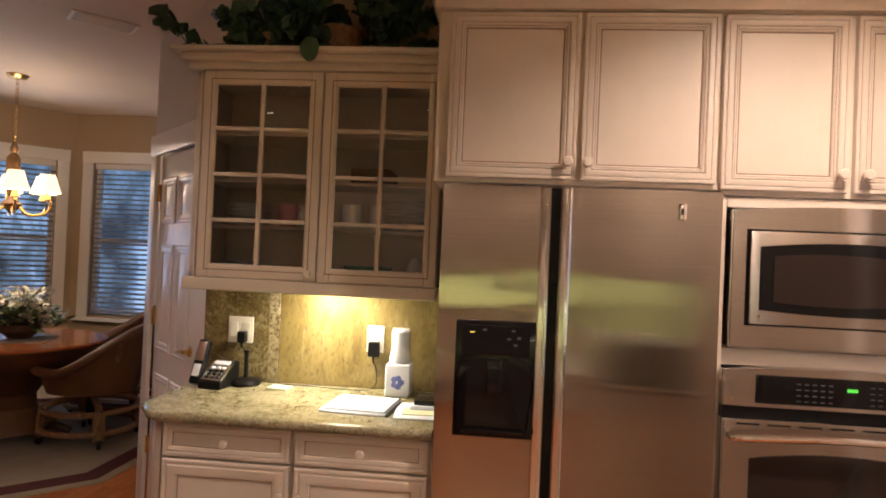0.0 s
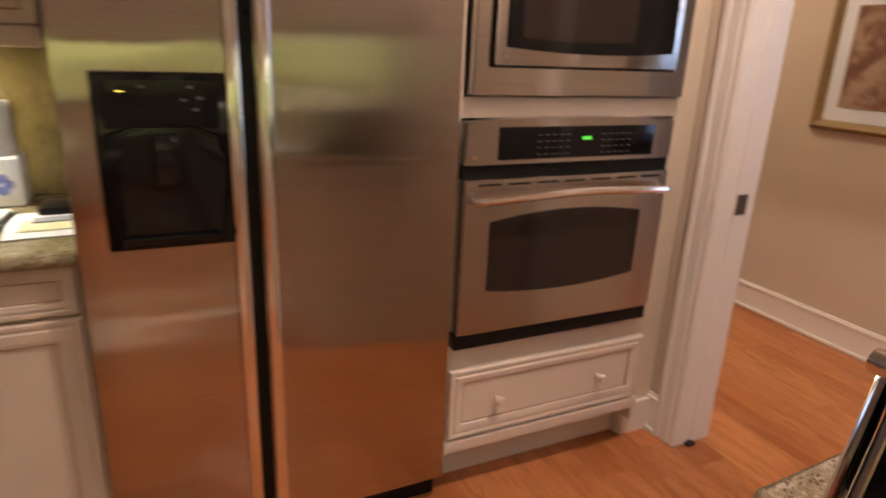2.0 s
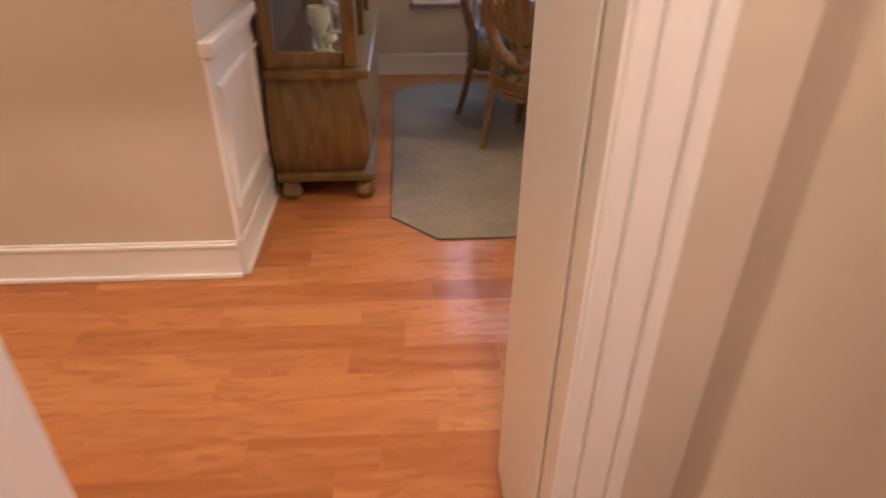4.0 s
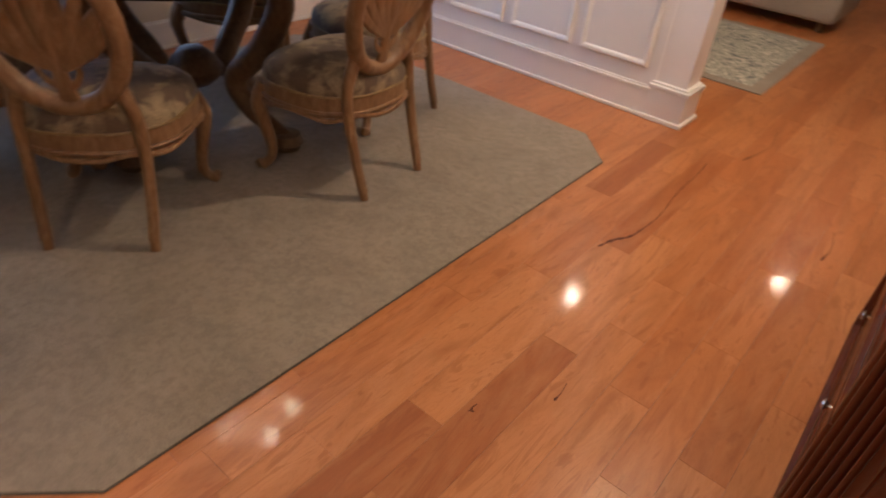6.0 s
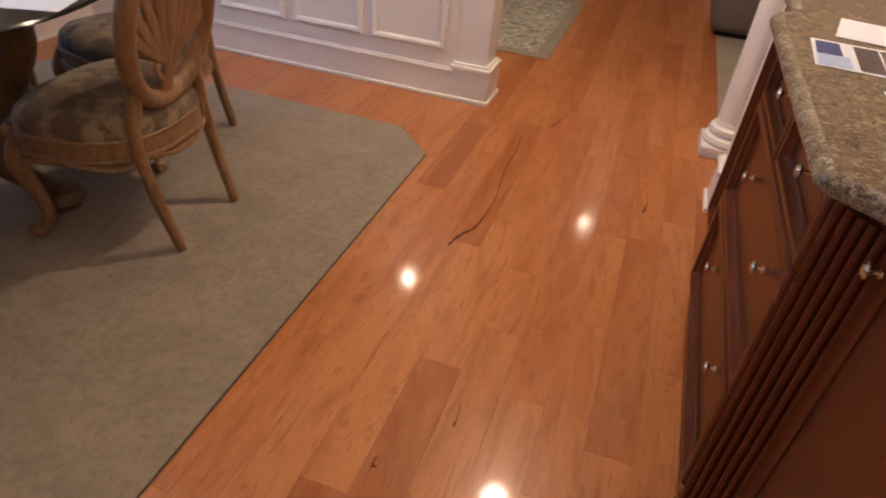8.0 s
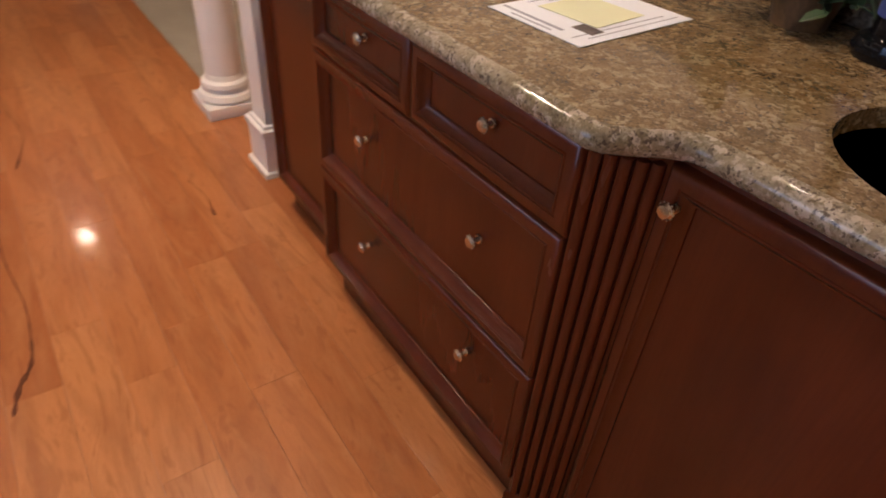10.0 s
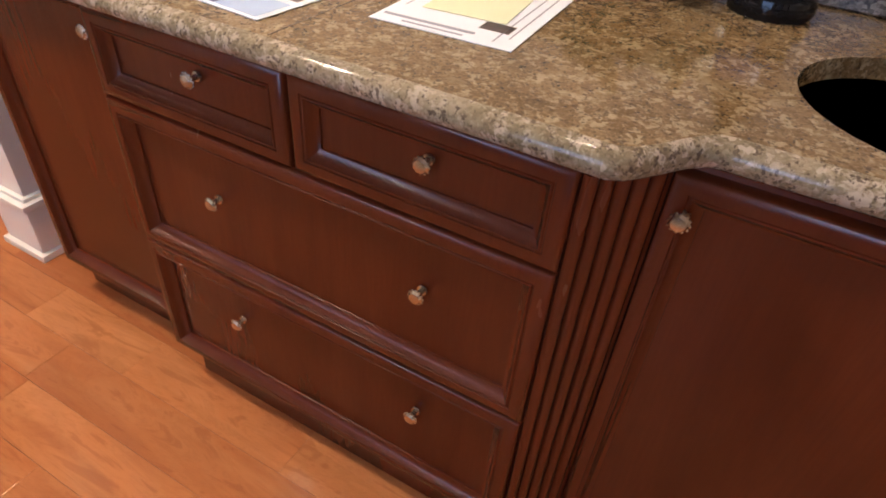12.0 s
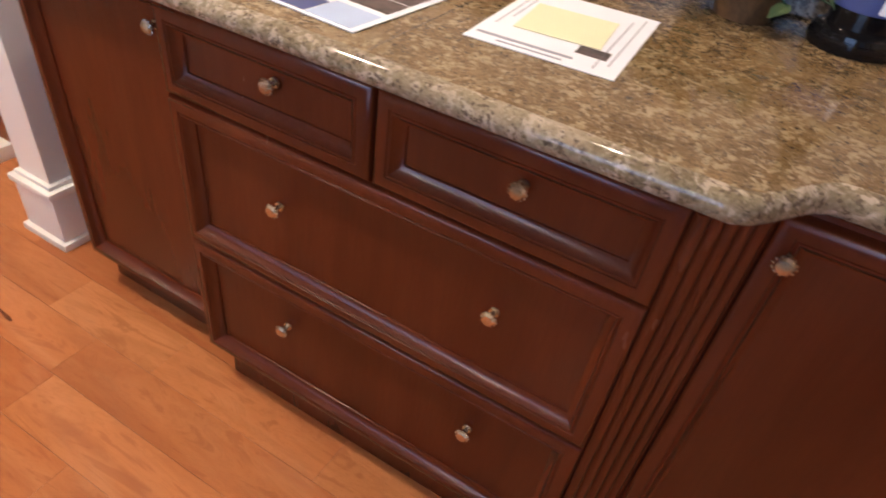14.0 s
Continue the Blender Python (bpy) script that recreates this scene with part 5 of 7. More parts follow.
def bar_counter():
    d = thing("bar_countertop", "polished golden brown granite bar top with thick rounded edge", "countertop")
    bm = BM()
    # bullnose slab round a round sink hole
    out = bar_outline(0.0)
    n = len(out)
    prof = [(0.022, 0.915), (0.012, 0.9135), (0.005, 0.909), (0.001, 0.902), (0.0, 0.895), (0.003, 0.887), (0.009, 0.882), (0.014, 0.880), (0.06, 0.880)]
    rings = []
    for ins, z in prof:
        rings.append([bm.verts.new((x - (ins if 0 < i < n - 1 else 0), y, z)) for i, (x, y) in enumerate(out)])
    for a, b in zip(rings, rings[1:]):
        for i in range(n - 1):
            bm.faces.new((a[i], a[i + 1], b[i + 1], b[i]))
    part("rounded_edge", bm, GRAN_PALE_LIT, d, "pale speckled rounded granite edge with light in its colour")
    # top face with the hole, as a fan of quads from the hole rim outwards
    bm = BM()
    cx, cy, r = 3.600, 1.955, 0.174
    def ring_pt(a):
        return (cx + r * math.cos(a), cy + r * math.sin(a))
    rim = [bm.verts.new((*ring_pt(2 * math.pi * i / 48), 0.915)) for i in range(48)]
    low = [bm.verts.new((*ring_pt(2 * math.pi * i / 48), 0.885)) for i in range(48)]
    sq = 0.195
    outer = []
    for i in range(48):
        a = 2 * math.pi * i / 48
        k = sq / max(abs(math.cos(a)), abs(math.sin(a)))
        outer.append(bm.verts.new((cx + min(k, 9) * math.cos(a), cy + min(k, 9) * math.sin(a), 0.915)))
    for i in range(48):
        j = (i + 1) % 48
        bm.faces.new((rim[i], rim[j], outer[j], outer[i]))
        bm.faces.new((low[i], low[j], rim[j], rim[i]))
    def quad(x0, y0, x1, y1):
        bm.faces.new([bm.verts.new((x, y, 0.915)) for x, y in ((x0, y0), (x1, y0), (x1, y1), (x0, y1))])
    quad(3.225, 0.345, cx - sq, 2.02)
    quad(cx - sq, 0.345, cx + sq, cy - sq)
    quad(3.515, cy + sq, cx + sq, 2.306)
    inner = [(x - 0.022, y) for x, y in out[1:-1]]
    for (xa, ya), (xb, yb) in zip(inner, inner[1:]):
        if xa > cx + sq and xb > cx + sq:
            bm.faces.new([bm.verts.new((x, y, 0.915)) for x, y in ((cx + sq, ya), (xa, ya), (xb, yb), (cx + sq, yb))])
        else:
            bm.faces.new([bm.verts.new((x, y, 0.915)) for x, y in ((cx + sq, ya), (cx + sq + 0.001, ya), (cx + sq + 0.001, yb), (cx + sq, yb))])
    bmesh.ops.remove_doubles(bm, verts=bm.verts[:], dist=0.0004)
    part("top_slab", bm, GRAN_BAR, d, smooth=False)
    part("seam", box((3.60, 1.2025, 0.9152), (3.905, 1.2045, 0.9156)), GRAN_DK, d)


bar_counter()
sk = thing("bar_sink", "round black undermount bar sink", "sink", at=(3.600, 1.955, 0))
part("bowl", lathe([(0.187, 0.884), (0.178, 0.884), (0.174, 0.86), (0.162, 0.74), (0.13, 0.715), (0.03, 0.71), (0.0, 0.71), (0.0, 0.70), (0.15, 0.70), (0.178, 0.73), (0.187, 0.86), (0.187, 0.884)], n=40), BLACKG, sk)
part("drain", lathe([(0, 0.7105), (0.038, 0.7105), (0.036, 0.714), (0.02, 0.713), (0, 0.712)], n=20), CHROME, sk)
solid("bar_backsplash", box((3.222, 0.345, 0.9165), (3.245, 2.02, 1.08), 0.003), GRAN_DK, "dark granite splash strip behind the bar top", "backsplash")

# papers and small things on the bar
PZ = 0.916


def sheet(name, cx, cy, w, h, rz, mat, label, z=PZ, t=0.0012):
    d = thing(name, label, "paper", at=(cx, cy, z), rz=rz)
    part("leaf", box((-w / 2, -h / 2, 0), (w / 2, h / 2, t)), mat, d)
    return d


fl = sheet("printed_sheet", 3.632, 1.356, 0.274, 0.205, 3, PAPER, "printed white sheet under a yellow note on the bar top")
for k, (a, b, y) in enumerate(((-0.12, 0.10, 0.085), (-0.10, 0.12, 0.070), (-0.12, 0.02, -0.078), (-0.12, 0.06, -0.088))):
    part("text_line", box((a, y - 0.001, 0.0013), (b, y + 0.001, 0.0017)), INK, fl)
part("text_line", box((0.105, -0.095, 0.0013), (0.112, 0.04, 0.0017)), INK, fl)
part("text_line", box((0.122, -0.06, 0.0013), (0.126, 0.03, 0.0017)), INK, fl)
part("dark_stamp", box((0.055, 0.035, 0.0013), (0.085, 0.078, 0.0017)), PHOTO, fl)
yn = thing("sticky_note", "pale yellow handwritten note on the printed sheet", "note", at=(3.628, 1.352, PZ + 0.0022), rz=6)
part("leaf", box((-0.062, -0.062, 0), (0.062, 0.062, 0.0008)), YELLOW, yn)
br = sheet("brochure", 3.730, 1.072, 0.285, 0.200, -4, PAPER, "glossy colour brochure with a row of photos on the bar top")
part("blue_picture", box((0.085, -0.088, 0.0013), (0.135, 0.010, 0.0017)), NAVY, br)
part("pale_blue_field", box((0.072, 0.012, 0.0013), (0.135, 0.090, 0.0017)), BLUE_PALE, br)
for k in range(4):
    part("photo", box((0.010 - k * 0.052, -0.086, 0.0013), (0.058 - k * 0.052, 0.088, 0.0018)), PHOTO, br)
sheet("printed_sheet", 3.65, 0.845, 0.279, 0.190, -12, PAPER, "plain white sheet on the bar top", PZ)
pn = thing("pen", "dark ballpoint pen on the bar top", "pen", at=(3.66, 0.965, PZ + 0.005), rz=190)
part("barrel", lathe([(0, 0), (0.002, 0.004), (0.0045, 0.02), (0.0045, 0.13), (0.003, 0.14), (0, 0.14)], (0, 0, 0), 10, (1, 0, 0)), BLACKP, pn)

bt = thing("black_bottle", "black bottle with blue and white label on the bar top", "bottle", at=(3.34, 1.712, PZ))
part("base_ring", lathe([(0, 0), (0.062, 0), (0.066, 0.012), (0.062, 0.028), (0.050, 0.034), (0, 0.034)], n=28), BLACKG, bt)
part("body", lathe([(0, 0.030), (0.048, 0.032), (0.050, 0.10), (0.040, 0.15), (0.016, 0.19), (0.015, 0.25), (0, 0.252)], n=24), BLACKG, bt)
part("label_band", lathe([(0.0505, 0.06), (0.0508, 0.062), (0.0508, 0.098), (0.0505, 0.10)], n=24), NAVY, bt)
part("white_mark", box((0.040, 0.012, 0.064), (0.0515, 0.024, 0.096), 0.001), PAPER, bt)
for k in range(10):
    a = radians(-60 + k * 13)
    part("bead", lathe([(0, 0), (0.006, 0.003), (0.006, 0.009), (0, 0.012)], (0.062 * math.cos(a), 0.062 * math.sin(a), 0.008), 8), BLACKG, bt)


def foliage(parent, n, r0, r1, h, size, mat, seed, name="leaves"):
    rnd = random.Random(seed)
    bm = BM()
    st = BM()
    for k in range(n):
        a = rnd.uniform(0, 2 * math.pi)
        tip = Vector((math.cos(a) * rnd.uniform(r0, r1), math.sin(a) * rnd.uniform(r0, r1), rnd.uniform(0.3, 1.0) * h))
        line = smooth_line([(0, 0, 0.02), tip * 0.5 + Vector((0, 0, h * 0.25)), tip], 3)
        add_tube(st, line, 0.0016, 4)
        for p in line[3:]:
            s = size * rnd.uniform(0.6, 1.2)
            m = Matrix.Translation(p) @ Euler((rnd.uniform(-0.9, 0.9), rnd.uniform(-0.9, 0.9), rnd.uniform(-3.1, 3.1))).to_matrix().to_4x4()
            pts = [(0, -0.2, 0), (0.35, 0.2, 0.08), (0.3, 0.65, 0.06), (0, 1.1, -0.08), (-0.3, 0.65, 0.06), (-0.35, 0.2, 0.08)]
            c = bm.verts.new(m @ Vector((0, 0.35 * s, -0.03 * s)))
            vs = [bm.verts.new(m @ (Vector(q) * s)) for q in pts]
            for i in range(6):
                bm.faces.new((c, vs[i], vs[(i + 1) % 6]))
    part("stems", st, LEAF, parent)
    part(name, bm, mat, parent, smooth=False)


pl = thing("potted_plant", "small green leafy plant at the back of the bar top", "plant", at=(3.33, 1.545, PZ))
part("pot", lathe([(0, 0), (0.045, 0), (0.06, 0.08), (0.055, 0.082), (0.042, 0.006), (0, 0.006)], n=20), DARKW, pl)
foliage(pl, 30, 0.06, 0.15, 0.13, 0.055, LEAF2, 8)

# ---------- dining room ----------
def rug(name, outline, mat, edge, label, h=0.010, rim=0.004):
    d = thing(name, label, "rug")
    c = (sum(p[0] for p in outline) / len(outline), sum(p[1] for p in outline) / len(outline))
    part("woven_field", prism([(c[0] + (x - c[0]) * (1 - rim / 1.5), c[1] + (y - c[1]) * (1 - rim / 1.5)) for x, y in outline], 0.0, h, 0.004, 2), mat, d)
    part("binding", prism(outline, 0.0, h * 0.75, 0.003, 1), edge, d)
    return d


RX0, RX1, RY0, RY1, RC = 4.995, 7.16, 0.050, 2.705, 0.20
rug("dining_rug", [(RX0 + RC, RY0), (RX1 - RC, RY0), (RX1, RY0 + RC), (RX1, RY1 - RC), (RX1 - RC, RY1), (RX0 + RC, RY1), (RX0, RY1 - RC), (RX0, RY0 + RC)], RUG, RUGEDGE, "sage grey pile rug with clipped corners under the dining table")
TC = (6.40, 1.36)


def dining_table():
    d = thing("dining_table", "round glass-topped dining table on a carved dark wood base", "table", at=(*TC, 0))
    top = part("glass_top", lathe([(0, 0.742), (0.73, 0.742), (0.735, 0.748), (0.73, 0.754), (0, 0.754)], n=64), TINTG, d)
    part("apron_ring", lathe([(0.30, 0.665), (0.44, 0.665), (0.46, 0.69), (0.45, 0.735), (0.40, 0.741), (0.30, 0.741), (0.30, 0.665)], n=48), TABLEB, d)
    for k in range(4):
        a = 0.35 + k * math.pi / 2
        c, s = math.cos(a), math.sin(a)
        pts = [(0.40 * c, 0.40 * s, 0.70), (0.44 * c, 0.44 * s, 0.60), (0.34 * c, 0.34 * s, 0.42), (0.20 * c, 0.20 * s, 0.27), (0.26 * c, 0.26 * s, 0.15), (0.42 * c, 0.42 * s, 0.055)]
        line = smooth_line(pts, 5)
        rad = [0.038 + 0.014 * math.sin(3.0 * i / len(line) + 0.6) for i in range(len(line))]
        part("leg", tube(line, rad, 12, False, 1.0, (-s, c, 0)), TABLEB, d)
    part("centre_boss", lathe([(0, 0.20), (0.06, 0.21), (0.105, 0.25), (0.115, 0.28), (0.09, 0.32), (0.05, 0.36), (0, 0.37)], n=28), TABLEB, d)
    for k in range(4):
        a = 0.35 + k * math.pi / 2
        part("foot", lathe([(0, 0.010), (0.055, 0.010), (0.075, 0.04), (0.06, 0.075), (0, 0.085)], (0.42 * math.cos(a), 0.42 * math.sin(a), 0), 16), TABLEB, d)


dining_table()


def place_setting(ang):
    c, s = math.cos(ang), math.sin(ang)
    p = (TC[0] + 0.53 * c, TC[1] + 0.53 * s, 0.7545)
    d = thing("place_mat", "white cloth place mat on the glass table", "place mat", "place mats", p, math.degrees(ang))
    part("cloth", box((-0.15, -0.21, 0), (0.17, 0.21, 0.002), 0.0005), PAPER, d)
    e = thing("dinner_plate", "white dinner plate with rim on a place mat", "plate", "dinner plates", (p[0], p[1], p[2] + 0.0022))
    part("dish", lathe([(0, 0), (0.07, 0), (0.08, 0.004), (0.14, 0.016), (0.138, 0.019), (0.08, 0.008), (0, 0.006)], n=32), CERAMIC, e)
    part("rim_band", lathe([(0.128, 0.0165), (0.134, 0.0185), (0.132, 0.0195), (0.127, 0.0175), (0.128, 0.0165)], n=32), GOLDF, e)


def dining_chair():
    """Faces +x; origin between the four feet."""
    d = thing("dining_chair", "carved oval-back dining chair with brown floral upholstered seat", "chair", "dining chairs round the table")
    H = 0.382
    # shaped seat outline
    out = []
    for i in range(40):
        a = 2 * math.pi * i / 40
        c, s = math.cos(a), math.sin(a)
        rx = 0.245 if c > 0 else 0.215
        ry = 0.262 + 0.050 * c
        e = 0.72
        out.append((math.copysign(abs(c) ** e, c) * rx, math.copysign(abs(s) ** e, s) * ry))
    part("seat_rail", prism(out, H - 0.072, H, 0.014, 3), OAKCH, d)
    part("carved_bead", tube([(x * 1.015, y * 1.015, H - 0.055) for x, y in out], 0.007, 6, True), OAKCH, d)
    # domed cushion
    bm = BM()
    rings = []
    for f, z in ((0.985, H - 0.002), (1.0, H + 0.020), (0.97, H + 0.050), (0.88, H + 0.072), (0.70, H + 0.088), (0.45, H + 0.096), (0.2, H + 0.099)):
        rings.append([bm.verts.new((x * f, y * f, z)) for x, y in out])
    for a, b in zip(rings, rings[1:]):
        for i in range(40):
            bm.faces.new((a[i], a[(i + 1) % 40], b[(i + 1) % 40], b[i]))
    bm.faces.new(rings[-1])
    cu = part("seat", bm, FLORAL, d, "brown floral woven seat cushion")
    part("piping", tube([(x * 1.0, y * 1.0, H + 0.004) for x, y in out], 0.005, 6, True), GOLDF, cu)
    # cabriole front legs
    for s in (1, -1):
        pts = [(0.180, s * 0.222, H - 0.03), (0.205, s * 0.248, H - 0.10), (0.198, s * 0.244, 0.22), (0.176, s * 0.228, 0.10), (0.184, s * 0.236, 0.04), (0.206, s * 0.262, 0.012)]
        line = smooth_line(pts, 5)
        n = len(line)
        rad = [0.017 + 0.021 * (1 - i / (n - 1)) ** 1.6 + 0.006 * max(0, (i / (n - 1) - 0.7) / 0.3) ** 2 for i in range(n)]
        part("front_leg", tube(line, rad, 12, False, 1.0, (0, 1, 0)), OAKCH, d)
        part("toe_scroll", lathe([(0, -0.014), (0.016, -0.012), (0.022, 0), (0.016, 0.012), (0, 0.014)], (0.210, s * 0.266, 0.020), 12, (0, 1, 0)), OAKCH, d)
        # raked back leg running up to the oval
        pts = [(-0.258, s * 0.164, 0.0), (-0.216, s * 0.170, 0.16), (-0.184, s * 0.172, H - 0.05), (-0.180, s * 0.165, H + 0.05), (-0.188, s * 0.140, H + 0.14)]
        line = smooth_line(pts, 5)
        part("back_leg", tube(line, [0.016 + 0.008 * i / len(line) for i in range(len(line))], 12, False, 1.0, (0, 1, 0)), OAKCH, d)
        for o in (-0.012, 0.012):
            part("leg_reed", tube([(x - 0.014 + abs(o) * 0.3, y + o, z) for x, y, z in line[1:-4]], 0.0045, 6), OAKCH, d)
        part("knee_carving", lathe([(0, -0.05), (0.020, -0.035), (0.034, 0.0), (0.026, 0.030), (0, 0.045)], (0.190, s * 0.232, H - 0.065), 14), OAKCH, d)
    # carved apron swelling under the front and sides of the seat
    part("apron_scallop", tube([(x * 1.01, y * 1.01, H - 0.074 - 0.010 * math.cos(6 * 2 * math.pi * k / 40)) for k, (x, y) in enumerate(out)], 0.010, 8, True), OAKCH, d)
    # oval back, leaning
    lean = 0.23

    def back(y, z):
        return (-0.186 - lean * (z - (H + 0.10)), y, z)
    zc, ry, rz = H + 0.322, 0.186, 0.245
    ov = [back(ry * math.cos(a), zc + rz * math.sin(a)) for a in [2 * math.pi * i / 40 for i in range(40)]]
    part("back_frame", tube(ov, 0.029, 12, True, 1.0, (1, 0, 0.2)), OAKCH, d)
    ov2 = [back((ry - 0.022) * math.cos(a), zc + (rz - 0.022) * math.sin(a)) for a in [2 * math.pi * i / 40 for i in range(40)]]
    part("inner_bead", tube([(x + 0.018, y, z) for x, y, z in ov2], 0.006, 6, True), OAKCH, d)
    ov3 = [back((ry + 0.022) * math.cos(a), zc + (rz + 0.022) * math.sin(a)) for a in [2 * math.pi * i / 40 for i in range(40)]]
    part("outer_bead", tube([(x + 0.010, y, z) for x, y, z in ov3], 0.007, 6, True), OAKCH, d)
    # carved splat: a waisted stem opening into a fan of overlapping acanthus lobes
    splat = part("splat", tube(smooth_line([back(0, zc - rz + 0.01), back(0, zc - 0.12), back(0, zc - 0.02), back(0, zc + rz - 0.02)], 5), [0.034 - 0.012 * math.sin(math.pi * min(1, i / 9)) for i in range(16)], 10, False, 0.45, (1, 0, 0)), OAKCH, d, "carved fan-shaped leaf splat")
    for k in range(-4, 5):
        a = radians(13 * k)
        reach = 0.30 - 0.014 * abs(k) ** 1.35
        base = (0.006 * k, zc - 0.13 + 0.004 * abs(k))
        line = [back(base[0] + math.sin(a) * reach * t * (0.75 + 0.25 * t) + 0.010 * k * math.sin(math.pi * t) * 0.4, base[1] + math.cos(a) * reach * t) for t in [i / 9 for i in range(10)]]
        part("leaf_lobe", tube(line, [0.010 + 0.016 * math.sin(math.pi * min(1, 0.12 + 0.82 * i / 9)) for i in range(10)], 8, False, 0.5, (1, 0, 0)), OAKCH, splat)
    for s in (1, -1):
        for z, w in ((-0.16, 0.055), (-0.10, 0.075)):
            part("scroll", tube(smooth_line([back(s * 0.012, zc + z - 0.02), back(s * w * 0.7, zc + z), back(s * w, zc + z + 0.035), back(s * w * 0.75, zc + z + 0.055)], 4), [0.013 - 0.0006 * i for i in range(13)], 8, False, 0.6, (1, 0, 0)), OAKCH, splat)
    part("crest", lathe([(0, -0.02), (0.05, -0.012), (0.062, 0.0), (0.045, 0.02), (0.0, 0.04)], back(0, zc + rz + 0.012), 14, None, 0.4, 1.0), OAKCH, d, "carved shell crest")
    return d


CHAIRS = [((5.745, 1.120), 4), ((6.005, 1.915), -45), ((6.085, 0.625), 78), ((6.61, 2.02), -100), ((7.03, 1.66), -158), ((6.88, 0.80), 128)]
_c0 = dining_chair()
_c0.matrix_world = pose(*CHAIRS[0][0], 0.010, 0, 0, CHAIRS[0][1])
for (x, y), rz in CHAIRS[1:]:
    copy_thing(_c0, pose(x, y, 0.010, 0, 0, rz))
for (x, y), rz in CHAIRS:
    place_setting(math.atan2(y - TC[1], x - TC[0]))

ep2 = thing("table_vase", "dark urn with silk flowers on the dining table", "vase", at=(*TC, 0.7545))
part("urn", lathe([(0, 0), (0.06, 0), (0.065, 0.01), (0.03, 0.03), (0.05, 0.06), (0.10, 0.13), (0.085, 0.17), (0.075, 0.17), (0, 0.15)], n=24), DARKW, ep2)
foliage(ep2, 30, 0.08, 0.22, 0.35, 0.05, LEAF2, 3)


def chandelier_dining():
    d = thing("dining_chandelier", "brass chandelier with candle bulbs over the dining table", "chandelier", at=(6.42, 1.30, 0))
    part("canopy", lathe([(0, CEIL - 0.001), (0.065, CEIL - 0.001), (0.05, CEIL - 0.03), (0.01, CEIL - 0.04), (0, CEIL - 0.04)], n=20), BRASS, d)
    part("rod", lathe([(0, 2.12), (0.006, 2.12), (0.006, CEIL - 0.04), (0, CEIL - 0.04)], n=8), BRASS, d)
    part("hub", lathe([(0, 1.76), (0.02, 1.78), (0.05, 1.84), (0.03, 1.92), (0.045, 2.0), (0.02, 2.1), (0, 2.13)], n=16), BRASS, d)
    for k in range(5):
        a = 2 * math.pi * k / 5 + 0.4
        c, s = math.cos(a), math.sin(a)
        arm = part("arm", tube(smooth_line([(0.03 * c, 0.03 * s, 1.86), (0.12 * c, 0.12 * s, 1.80), (0.20 * c, 0.20 * s, 1.85), (0.22 * c, 0.22 * s, 1.92)], 5), 0.007), BRASS, d)
        part("candle", lathe([(0, 1.92), (0.02, 1.92), (0.012, 1.93), (0.011, 1.99), (0, 1.99)], (0.22 * c, 0.22 * s, 0), 10), CERAMIC, arm)
        part("bulb", lathe([(0, 1.99), (0.014, 2.005), (0.017, 2.025), (0.010, 2.05), (0, 2.065)], (0.22 * c, 0.22 * s, 0), 10), CHBULB, arm)
    lamp("dining_lamp", "POINT", (6.42, 1.30, 2.16), 4, WARM, 0.12)


CHBULB = Mat("candle_bulb_glow", (1, 0.9, 0.7), 0.4, Emission_Color=(1, 0.82, 0.55, 1), Emission_Strength=340).m
chandelier_dining()


